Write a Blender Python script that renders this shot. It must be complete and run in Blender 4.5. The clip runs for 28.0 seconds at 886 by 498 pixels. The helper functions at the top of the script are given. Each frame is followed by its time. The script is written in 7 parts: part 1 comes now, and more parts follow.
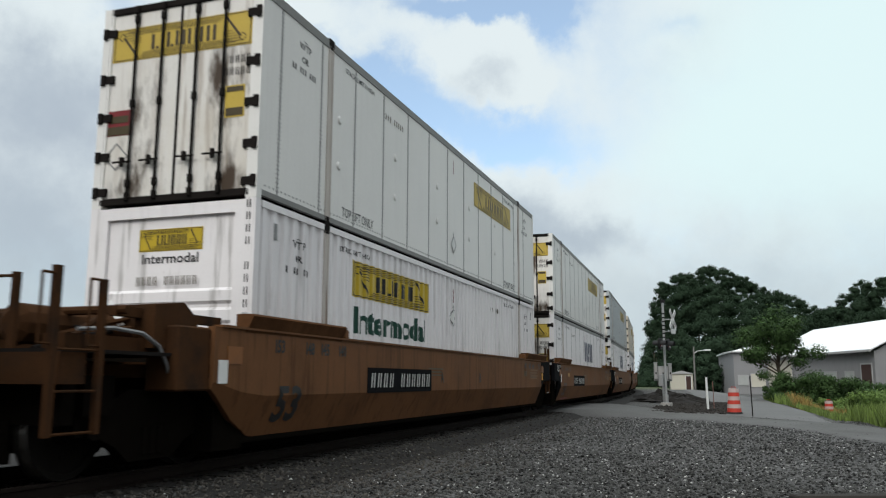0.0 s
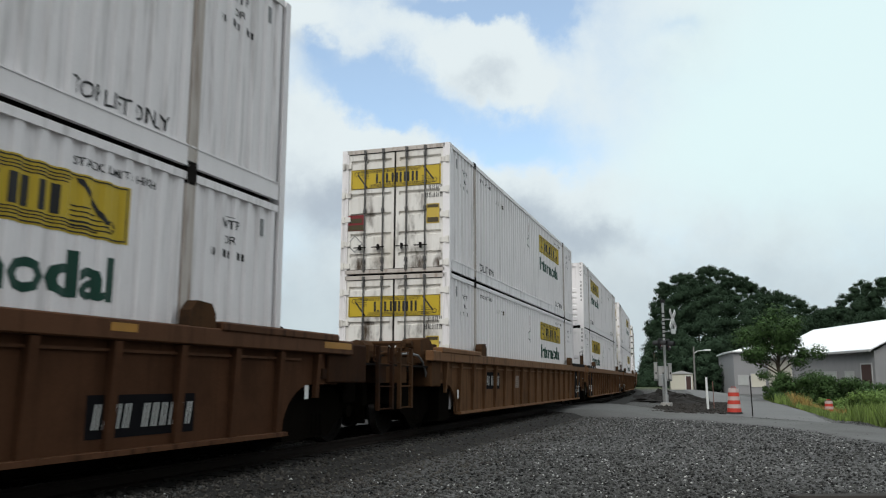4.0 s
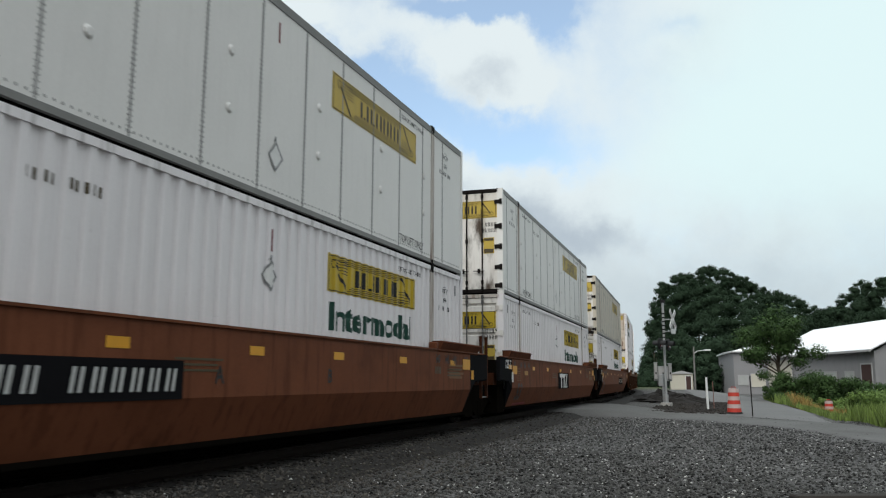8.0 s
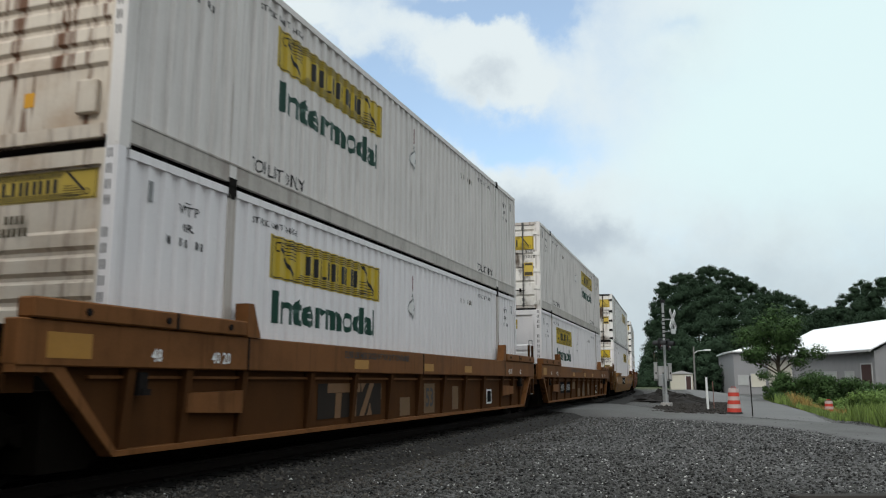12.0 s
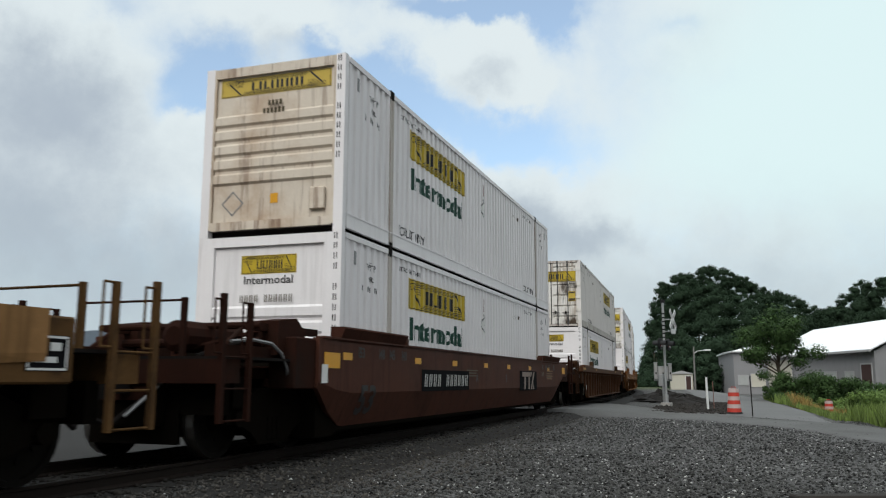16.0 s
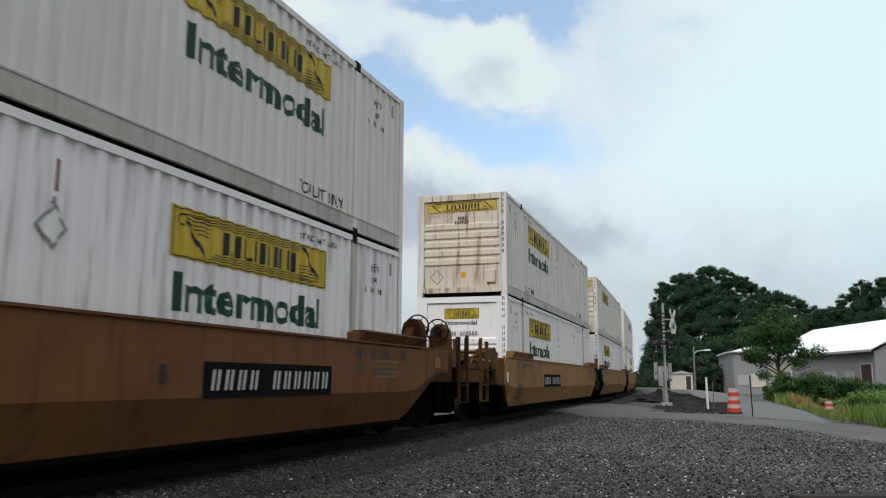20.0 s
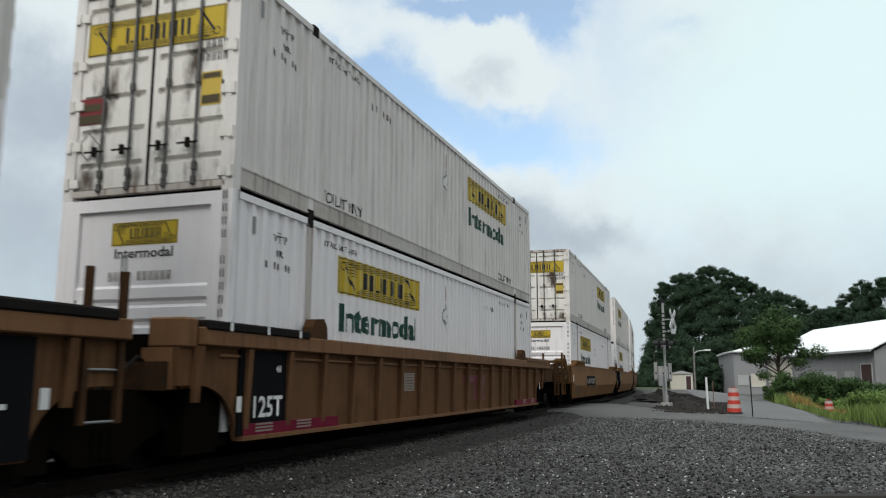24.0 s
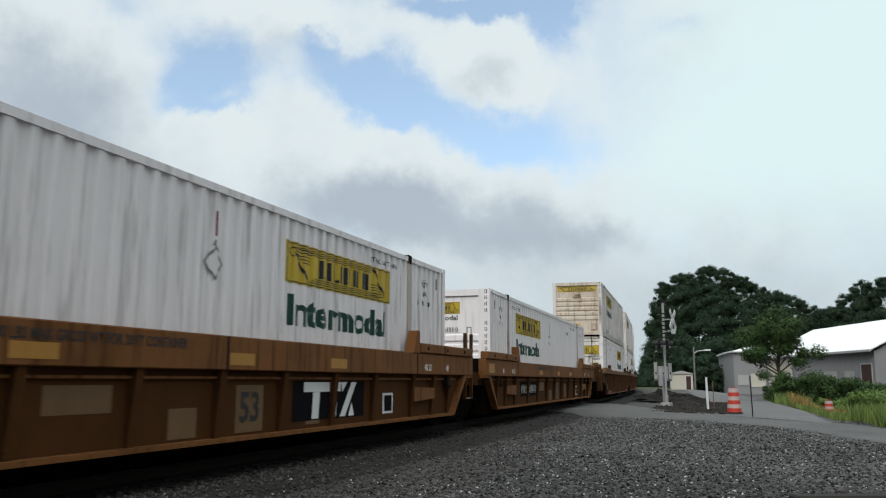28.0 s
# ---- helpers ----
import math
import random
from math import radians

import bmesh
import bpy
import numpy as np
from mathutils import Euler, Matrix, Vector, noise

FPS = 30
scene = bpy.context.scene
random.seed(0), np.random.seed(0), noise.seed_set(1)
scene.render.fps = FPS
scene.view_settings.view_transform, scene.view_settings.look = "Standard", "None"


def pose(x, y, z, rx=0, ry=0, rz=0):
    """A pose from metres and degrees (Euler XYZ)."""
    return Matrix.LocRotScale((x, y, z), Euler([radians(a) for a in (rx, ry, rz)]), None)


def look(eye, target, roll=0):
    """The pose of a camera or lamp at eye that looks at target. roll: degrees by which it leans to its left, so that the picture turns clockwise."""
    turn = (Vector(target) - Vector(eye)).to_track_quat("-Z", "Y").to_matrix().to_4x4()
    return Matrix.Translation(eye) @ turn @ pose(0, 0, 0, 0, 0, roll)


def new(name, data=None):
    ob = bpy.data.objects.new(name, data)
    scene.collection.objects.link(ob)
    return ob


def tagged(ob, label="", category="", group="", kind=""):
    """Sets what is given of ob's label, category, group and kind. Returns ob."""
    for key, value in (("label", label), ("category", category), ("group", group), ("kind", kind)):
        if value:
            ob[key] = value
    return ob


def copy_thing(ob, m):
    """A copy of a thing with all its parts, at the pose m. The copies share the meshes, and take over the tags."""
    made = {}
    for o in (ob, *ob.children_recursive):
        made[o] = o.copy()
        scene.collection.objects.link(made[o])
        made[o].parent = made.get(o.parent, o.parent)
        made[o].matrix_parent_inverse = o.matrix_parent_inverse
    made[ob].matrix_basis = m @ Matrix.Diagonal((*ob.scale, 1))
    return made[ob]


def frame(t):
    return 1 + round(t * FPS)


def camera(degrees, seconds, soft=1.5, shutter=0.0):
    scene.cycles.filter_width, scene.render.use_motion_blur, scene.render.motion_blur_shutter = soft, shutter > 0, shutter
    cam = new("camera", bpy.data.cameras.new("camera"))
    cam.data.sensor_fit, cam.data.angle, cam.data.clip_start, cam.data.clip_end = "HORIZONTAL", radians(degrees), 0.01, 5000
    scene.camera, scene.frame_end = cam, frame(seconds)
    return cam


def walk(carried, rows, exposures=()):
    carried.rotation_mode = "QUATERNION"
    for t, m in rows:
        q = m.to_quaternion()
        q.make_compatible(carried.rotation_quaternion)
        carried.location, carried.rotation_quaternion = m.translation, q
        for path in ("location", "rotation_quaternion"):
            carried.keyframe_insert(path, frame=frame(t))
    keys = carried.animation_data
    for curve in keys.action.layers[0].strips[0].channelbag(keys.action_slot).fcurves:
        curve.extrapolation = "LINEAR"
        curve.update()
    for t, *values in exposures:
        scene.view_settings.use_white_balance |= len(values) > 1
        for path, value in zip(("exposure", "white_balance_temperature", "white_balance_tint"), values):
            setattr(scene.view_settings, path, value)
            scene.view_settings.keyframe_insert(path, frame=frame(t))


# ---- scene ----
# The camera stands still beside the track: x to the right of the line, y along it, z = 0 at the rail head.
cam = camera(57.125, 28.0, soft=1.15, shutter=0.08)
EYE = (6.947, 0.0, 0.966)
_az, _el = 0.35168, 0.15976
_aim = Vector((-math.sin(_az) * math.cos(_el), math.cos(_az) * math.cos(_el), math.sin(_el)))
STAND = look(EYE, Vector(EYE) + _aim, 0.19)
walk(cam, [(0, STAND), (28, STAND)], [(0, 0.0, 6500, 9), (14, 0.0, 6500, 9), (15.5, -0.06, 6500, 9), (17, 0.0, 6500, 9), (18.8, 0.0, 6500, 9), (19.5, -0.06, 6500, 9), (20.5, 0.0, 6500, 9), (26.2, 0.0, 6500, 9), (27, -0.06, 6500, 9), (28, -0.05, 6500, 9)])

# ---- the line and the train's run along it ----
BEND = 0.0013237                      # the track curves gently to the left, radius 755 m
LEN, WID, TALL = 16.154, 2.591, 2.896
Z_LOW, Z_UP = 0.364, 3.262


def on_track(s, side=0.0, z=0.0):
    th = BEND * s
    r = 1 / BEND + side
    return Vector((r * math.cos(th) - 1 / BEND, r * math.sin(th), z))


def run(t):
    return 17.444 * t + 0.030976 * t * t - 0.000265 * t ** 3


# ---- world ----
world = bpy.data.worlds.new("sky")
scene.world = world
world.use_nodes = True
SUN_AZ, SUN_EL = radians(187), radians(40)     # compass from +y, turning to +x


class Nodes:
    """A short way to write node trees."""
    def __init__(self, tree):
        self.t = tree

    def n(self, kind, **kw):
        nd = self.t.nodes.new(kind)
        for k, v in kw.items():
            if k == "op":
                nd.operation = v
            elif k == "blend":
                nd.blend_type = v
            elif k == "dtype":
                nd.data_type = v
        return nd

    def link(self, a, b):
        self.t.links.new(a, b)

    def put(self, sock, v):
        if isinstance(v, bpy.types.NodeSocket):
            self.link(v, sock)
        else:
            sock.default_value = v

    def m(self, op, a, b=0.0, c=0.0, clamp=False):
        nd = self.n("ShaderNodeMath", op=op)
        nd.use_clamp = clamp
        for i, v in enumerate((a, b, c)):
            self.put(nd.inputs[i], v)
        return nd.outputs[0]

    def mix(self, f, a, b, blend="MIX"):
        nd = self.n("ShaderNodeMix", dtype="RGBA", blend=blend)
        nd.clamp_factor = True
        self.put(nd.inputs[0], f)
        self.put(nd.inputs[6], a)
        self.put(nd.inputs[7], b)
        return nd.outputs[2]

    def noise(self, vec, scale, detail=4.0, rough=0.55, dist=0.0):
        nd = self.n("ShaderNodeTexNoise")
        if vec is not None:
            self.link(vec, nd.inputs["Vector"])
        nd.inputs["Scale"].default_value = scale
        nd.inputs["Detail"].default_value = detail
        nd.inputs["Roughness"].default_value = rough
        nd.inputs["Distortion"].default_value = dist
        return nd.outputs[0]

    def ramp(self, f, lo, hi):
        nd = self.n("ShaderNodeMapRange")
        nd.interpolation_type = "SMOOTHSTEP"
        self.put(nd.inputs[0], f)
        nd.inputs[1].default_value, nd.inputs[2].default_value = lo, hi
        return nd.outputs[0]


def build_sky():
    world.node_tree.nodes.clear()
    g = Nodes(world.node_tree)
    out = g.n("ShaderNodeOutputWorld")
    bg = g.n("ShaderNodeBackground")
    g.link(bg.outputs[0], out.inputs[0])
    sky = g.n("ShaderNodeTexSky")
    sky.sky_type, sky.sun_disc = "NISHITA", False
    sky.sun_elevation, sky.sun_rotation = SUN_EL, SUN_AZ
    blue = g.mix(1.0, sky.outputs[0], (0.19, 0.205, 0.205, 1), "MULTIPLY")
    co = g.n("ShaderNodeTexCoord").outputs["Generated"]
    sep = g.n("ShaderNodeSeparateXYZ")
    g.link(co, sep.inputs[0])
    x, y, z = sep.outputs
    az = g.m("MULTIPLY", g.m("ARCTAN2", x, y), 57.296)
    el = g.m("MULTIPLY", g.m("ARCSINE", z), 57.296)
    warp = g.noise(co, 9.0, 9.0, 0.6)
    warp2 = g.noise(co, 12.0, 9.0, 0.6)
    az = g.m("ADD", az, g.m("MULTIPLY", g.m("SUBTRACT", warp, 0.5), 7.5))
    el = g.m("ADD", el, g.m("MULTIPLY", g.m("SUBTRACT", warp2, 0.5), 6.0))

    def puffs(rows):
        total = None
        for a, e, ra, re, amount in rows:
            u = g.m("POWER", g.m("ABSOLUTE", g.m("DIVIDE", g.m("SUBTRACT", az, a), ra)), 2.0)
            v = g.m("POWER", g.m("ABSOLUTE", g.m("DIVIDE", g.m("SUBTRACT", el, e), re)), 2.0)
            b = g.m("MULTIPLY", g.m("EXPONENT", g.m("MULTIPLY", g.m("ADD", u, v), -1.0)), amount)
            total = b if total is None else g.m("ADD", total, b)
        return total

    # openings of blue (negative) in a broken deck of cloud
    gaps = puffs(SKY_GAPS)
    dense = puffs(SKY_DENSE)
    fine = g.noise(co, 7.0, 11.0, 0.60, 0.15)
    cover = g.m("ADD", g.m("ADD", 0.60, g.m("MULTIPLY", g.m("SUBTRACT", fine, 0.5), 1.1)), g.m("SUBTRACT", dense, gaps))
    mask = g.m("ADD", 0.24, g.m("MULTIPLY", g.ramp(cover, -0.12, 0.78), 0.76))
    shade = g.ramp(g.m("ADD", puffs(SKY_DARK), g.m("MULTIPLY", g.m("SUBTRACT", g.noise(co, 7.0, 8.0, 0.6), 0.5), 1.3)), 0.0, 1.0)
    cloud = g.mix(shade, (0.78, 0.86, 0.89, 1), (0.45, 0.52, 0.60, 1))
    col = g.mix(mask, blue, cloud)
    haze = g.ramp(g.m("ADD", puffs(SKY_HAZE), 0.0), 0.05, 1.0)
    col = g.mix(haze, col, (0.76, 0.93, 0.95, 1))
    low = g.ramp(el, 15.0, 0.0)
    col = g.mix(g.m("MULTIPLY", low, 0.8), col, (0.50, 0.59, 0.64, 1))
    # away from the part that is filmed the overcast goes on, three times as bright overhead as at the horizon
    dull = g.mix(g.ramp(el, -5.0, 55.0), (0.195, 0.215, 0.232, 1), (0.97, 1.03, 1.07, 1))
    round_ = g.m("ABSOLUTE", g.m("ADD", az, 20.0))
    col = g.mix(g.ramp(round_, 36.0, 75.0), col, dull)
    high = g.m("ADD", 1.0, g.m("MULTIPLY", g.ramp(el, 28.0, 75.0), 0.8))
    bright = g.n("ShaderNodeVectorMath", op="SCALE")
    g.link(col, bright.inputs[0])
    g.link(high, bright.inputs[3])
    g.link(bright.outputs[0], bg.inputs[0])
    bg.inputs[1].default_value = 1.0


# azimuth, elevation, half-widths in degrees, amount
SKY_GAPS = [(-37.5, 20.5, 2.6, 2.6, 0.9), (-36, 17.8, 3.0, 0.9, 0.6), (-25.5, 20.6, 4.8, 1.7, 1.15), (-22.6, 18.7, 3.0, 1.1, 0.9), (-17, 17.2, 5.0, 1.7, 0.85),
            (-13, 15.4, 4.5, 1.4, 0.45), (-17.5, 26.4, 6.5, 1.1, 1.1), (-12, 25.2, 1.6, 1.8, 0.8), (-3, 23.2, 1.6, 1.0, 0.35), (-30, 22.6, 1.6, 1.2, 0.6), (-44, 23.5, 3.0, 1.5, 0.4)]
SKY_DENSE = [(-33, 15.4, 5, 2.4, 0.8), (-27, 15.6, 5, 2.4, 0.9), (-21.5, 14.0, 3.5, 2.2, 0.7), (-48, 20, 6, 8, 0.6), (-32, 24.6, 4, 1.8, 0.5), (-17.2, 22.2, 3.2, 2.3, 1.0), (-13.6, 20.2, 1.6, 1.4, 0.5), (-15, 10, 8, 4, 0.5)]
SKY_DARK = [(-47, 18, 6, 4, 0.9), (-25, 12.2, 7, 2.4, 1.0), (-16, 10.2, 7, 2.4, 0.8), (-40, 6, 12, 5, 0.7), (-8, 10, 4, 1.6, 0.55), (-6, 20, 4, 2, 0.25), (-50, 10, 8, 6, 0.6), (0, 6, 12, 2.5, 0.35), (-17, 20.6, 3, 1.2, 0.45), (-33, 22.6, 4, 1.6, 0.5)]
SKY_HAZE = [(7, 20, 13, 11, 0.85), (0, 15, 8, 4, 0.5), (22, 15, 13, 20, 0.6)]
build_sky()

_sun = bpy.data.lights.new("sun", "SUN")
_sun.energy, _sun.angle, _sun.color = 1.8, radians(30), (1.0, 0.97, 0.93)
sun = new("sun", _sun)
sun.matrix_world = look((0, 0, 60), Vector((0, 0, 60)) - Vector((math.sin(SUN_AZ) * math.cos(SUN_EL), math.cos(SUN_AZ) * math.cos(SUN_EL), math.sin(SUN_EL))))


# ---- materials ----
MATS = {}


def mat(name, base, rough=0.6, metal=0.0, var=0.18, scale=3.0, fine=60.0, bump=0.15, stain=None, streak=0.0, streak_col=(0.16, 0.10, 0.06), speck=0.0, emit=None, island=0.0, soot=0.0, spec=0.28, least=0.06):
    """A painted, rusted or mineral surface: colour that varies at two scales, run-down streaks, fine relief."""
    if name in MATS:
        return MATS[name]
    m = bpy.data.materials.new(name)
    m.use_nodes = True
    g = Nodes(m.node_tree)
    b = m.node_tree.nodes["Principled BSDF"]
    co = g.n("ShaderNodeTexCoord").outputs["Object"]
    rnd = g.n("ShaderNodeObjectInfo").outputs["Random"]
    shift = g.n("ShaderNodeVectorMath", op="ADD")
    g.link(co, shift.inputs[0])
    cmb = g.n("ShaderNodeCombineXYZ")
    for i, k in enumerate((37.0, 91.0, 53.0)):
        g.link(g.m("MULTIPLY", rnd, k), cmb.inputs[i])
    g.link(cmb.outputs[0], shift.inputs[1])
    v = shift.outputs[0]
    big = g.noise(v, scale, 5.0, 0.6)
    small = g.noise(v, fine, 3.0, 0.6)
    k = g.m("ADD", g.m("MULTIPLY", g.m("SUBTRACT", big, 0.5), 2.0 * var), g.m("MULTIPLY", g.m("SUBTRACT", small, 0.5), var))
    if island:
        isl = g.n("ShaderNodeNewGeometry").outputs["Random Per Island"]
        k = g.m("ADD", k, g.m("MULTIPLY", g.m("SUBTRACT", isl, 0.5), island))
    val = g.m("ADD", 1.0, k)
    hs = g.n("ShaderNodeHueSaturation")
    hs.inputs["Color"].default_value = (*base, 1)
    g.link(val, hs.inputs["Value"])
    col = hs.outputs[0]
    if stain:
        f = g.ramp(g.noise(v, scale * 0.6, 6.0, 0.65), 0.48, 0.72)
        col = g.mix(g.m("MULTIPLY", f, 0.75), col, (*stain, 1))
    if streak:
        mp = g.n("ShaderNodeMapping")
        g.link(v, mp.inputs[0])
        mp.inputs["Scale"].default_value = (5.0, 5.0, 0.35)
        f = g.ramp(g.noise(mp.outputs[0], 1.6, 4.0, 0.6), 0.50, 0.66)
        # some pieces are dirtier than others
        f = g.m("MULTIPLY", f, g.m("ADD", least, g.m("MULTIPLY", g.m("POWER", rnd, 3.0), 0.8)))
        col = g.mix(g.m("MULTIPLY", f, streak), col, (*streak_col, 1))
    if soot:
        mp = g.n("ShaderNodeMapping")
        g.link(v, mp.inputs[0])
        mp.inputs["Scale"].default_value = (2.6, 2.6, 0.8)
        f = g.ramp(g.noise(mp.outputs[0], 1.0, 6.0, 0.68), 0.0, 1.0)
        # soot gathers beside the lock rods, where exhaust runs down
        sx = g.n("ShaderNodeSeparateXYZ")
        g.link(co, sx.inputs[0])
        near = None
        for x0, z0, rx, rz in ((-0.60, 1.75, 0.20, 0.55), (0.62, 1.45, 0.22, 0.55), (-0.9, 0.2, 0.5, 0.25), (0.9, 0.2, 0.5, 0.25)):
            q = g.m("ADD", g.m("POWER", g.m("ABSOLUTE", g.m("DIVIDE", g.m("SUBTRACT", sx.outputs[0], x0), rx)), 2.0), g.m("POWER", g.m("ABSOLUTE", g.m("DIVIDE", g.m("SUBTRACT", sx.outputs[2], z0), rz)), 2.0))
            q = g.m("EXPONENT", g.m("MULTIPLY", q, -1.0))
            near = q if near is None else g.m("ADD", near, q)
        f = g.ramp(g.m("ADD", f, g.m("MULTIPLY", near, g.m("ADD", 0.22, g.m("MULTIPLY", rnd, 0.2)))), 0.56, 0.92)
        col = g.mix(g.m("MULTIPLY", f, soot), col, (0.055, 0.036, 0.022, 1))
    if speck:
        f = g.ramp(g.noise(v, 9.0, 6.0, 0.7), 0.66, 0.74)
        col = g.mix(g.m("MULTIPLY", f, speck), col, (0.14, 0.06, 0.03, 1))
    g.link(col, b.inputs["Base Color"])
    b.inputs["Metallic"].default_value = metal
    b.inputs["Specular IOR Level"].default_value = spec
    g.link(g.m("ADD", rough - 0.08, g.m("MULTIPLY", big, 0.16)), b.inputs["Roughness"])
    if bump:
        bp = g.n("ShaderNodeBump")
        bp.inputs["Strength"].default_value = bump
        bp.inputs["Distance"].default_value = 0.01
        g.link(g.m("ADD", small, g.m("MULTIPLY", big, 0.5)), bp.inputs["Height"])
        g.link(bp.outputs[0], b.inputs["Normal"])
    if emit:
        b.inputs["Emission Color"].default_value = (*emit, 1)
        b.inputs["Emission Strength"].default_value = 1.0
    MATS[name] = m
    return m


WHITE = mat("white_container_paint", (0.755, 0.73, 0.73), 0.45, var=0.09, scale=0.7, fine=30, bump=0.08, streak=0.7, streak_col=(0.25, 0.235, 0.22), speck=0.15)
WHITE_OLD = mat("greyed_old_container_paint", (0.66, 0.63, 0.60), 0.5, var=0.13, scale=0.7, fine=26, bump=0.09, streak=0.9, streak_col=(0.22, 0.19, 0.16), speck=0.3, least=0.16)
RAIL_OLD = mat("grimy_lower_rail_paint", (0.46, 0.43, 0.39), 0.55, var=0.25, scale=1.2, fine=26, stain=(0.24, 0.20, 0.17), streak=0.8, streak_col=(0.10, 0.07, 0.05), speck=0.6, least=0.3)
WHITE_ROOF = mat("container_roof_paint", (0.62, 0.62, 0.62), 0.5, var=0.15, scale=0.9)
GREY_PLATE = mat("greyed_riveted_plate", (0.72, 0.71, 0.68), 0.42, var=0.09, scale=0.6, fine=24, bump=0.10, streak=0.25, streak_col=(0.30, 0.28, 0.25), speck=0.15)
BEIGE_PLATE = mat("yellowed_riveted_plate", (0.53, 0.48, 0.39), 0.45, var=0.10, scale=0.6, fine=24, bump=0.10, streak=0.25, streak_col=(0.25, 0.20, 0.14), speck=0.2)
SILVER_PLATE = mat("weathered_silver_plate", (0.40, 0.43, 0.44), 0.4, var=0.12, scale=0.6, fine=24, bump=0.10, streak=0.3, streak_col=(0.22, 0.21, 0.19))
GRIMY = mat("rust_stained_white_paint", (0.60, 0.53, 0.44), 0.5, var=0.12, scale=0.9, fine=20, bump=0.1, stain=(0.36, 0.235, 0.14), streak=1.0, streak_col=(0.13, 0.06, 0.03), speck=0.6, least=0.45)
DOOR_WHITE = mat("grimy_door_paint", (0.70, 0.68, 0.64), 0.45, var=0.09, scale=0.9, fine=20, bump=0.08, stain=(0.60, 0.56, 0.49), streak=0.6, streak_col=(0.22, 0.15, 0.09), speck=0.3, soot=1.0, least=0.25)
RUSTY_POST = mat("rust_run_white_post", (0.46, 0.42, 0.38), 0.5, var=0.12, scale=1.5, fine=20, streak=0.9, streak_col=(0.14, 0.07, 0.035), speck=0.9, least=0.5)
DARK_STEEL = mat("dark_greasy_steel", (0.014, 0.012, 0.011), 0.8, spec=0.04, var=0.35, scale=4)
GREY_STEEL = mat("grey_galvanised_steel", (0.22, 0.22, 0.22), 0.5, metal=0.5, var=0.25, scale=3)
RAIL_GREY = mat("dirty_grey_rail_paint", (0.20, 0.20, 0.19), 0.55, var=0.25, scale=2, speck=0.4)
YELLOW = mat("yellow_decal", (0.48, 0.345, 0.025), 0.4, var=0.07, scale=1.5, fine=40, bump=0.03, streak=0.15, streak_col=(0.30, 0.24, 0.10))
YELLOW_OLD = mat("faded_ochre_decal", (0.50, 0.36, 0.06), 0.5, var=0.12, scale=1.5, fine=40, bump=0.03, streak=0.3, streak_col=(0.28, 0.22, 0.10))
INK = mat("black_decal_ink", (0.018, 0.018, 0.018), 0.5, var=0.2, bump=0.0)
INK_BROWN = mat("brown_black_decal_ink", (0.06, 0.045, 0.02), 0.5, var=0.2, bump=0.0)
GREEN_INK = mat("dark_green_lettering", (0.008, 0.048, 0.032), 0.45, var=0.15, bump=0.0)
BLUE_INK = mat("navy_lettering", (0.05, 0.06, 0.10), 0.45, var=0.15, bump=0.0)
RED = mat("red_placard", (0.17, 0.018, 0.022), 0.5, var=0.2, bump=0.0)
PINK = mat("magenta_notice_paint", (0.13, 0.010, 0.026), 0.6, var=0.25, scale=3, spec=0.06)
PLAIN_WHITE = mat("white_stencil_paint", (0.68, 0.68, 0.66), 0.5, var=0.15, bump=0.0)
DULL_WHITE = mat("worn_white_numerals", (0.46, 0.46, 0.44), 0.6, var=0.2, bump=0.0)
PURPLE = mat("maroon_logo_paint", (0.10, 0.012, 0.022), 0.5, var=0.15, bump=0.0)
AMBER = mat("amber_reflective_tape", (0.62, 0.30, 0.02), 0.35, var=0.1, bump=0.0)


PAINT_BASE = {}


def car_paint(name, base):
    base = tuple(c * 0.85 for c in base)
    PAINT_BASE[name] = base
    return mat(name, base, 0.55, var=0.26, scale=1.1, fine=36, bump=0.15, streak=0.75, streak_col=tuple(c * 0.35 for c in base), speck=0.5, stain=tuple(c * 0.55 for c in base), spec=0.05, least=0.45)


BROWN = car_paint("brown_car_paint", (0.172, 0.080, 0.036))
RED_BROWN = car_paint("red_brown_car_paint", (0.172, 0.062, 0.031))
PALE_BROWN = car_paint("dusty_light_brown_car_paint", (0.250, 0.128, 0.052))
TAN = car_paint("tan_car_paint", (0.330, 0.180, 0.074))
MAROON = car_paint("dark_maroon_car_paint", (0.082, 0.033, 0.022))
RUST_BROWN = car_paint("faded_brown_car_paint", (0.200, 0.104, 0.052))
ORANGE_BROWN = car_paint("orange_brown_car_paint", (0.200, 0.086, 0.031))
DUSK_BROWN = car_paint("dull_dark_brown_car_paint", (0.105, 0.050, 0.027))


def darkened(paint):
    """The same paint at 38 percent, with near-black streaks and blotches, for car ends."""
    base = PAINT_BASE[paint.name]
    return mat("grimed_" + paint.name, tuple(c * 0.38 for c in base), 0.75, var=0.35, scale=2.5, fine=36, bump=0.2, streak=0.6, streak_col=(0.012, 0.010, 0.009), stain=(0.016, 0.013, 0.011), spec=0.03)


def dirt_and_shade(paint, keep=0.72):
    """The same paint under road dirt, with shade painted in on low side sheets."""
    base = PAINT_BASE[paint.name]
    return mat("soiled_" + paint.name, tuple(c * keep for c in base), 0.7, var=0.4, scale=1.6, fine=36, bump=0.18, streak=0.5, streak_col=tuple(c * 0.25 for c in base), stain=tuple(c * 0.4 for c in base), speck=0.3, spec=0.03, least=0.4)


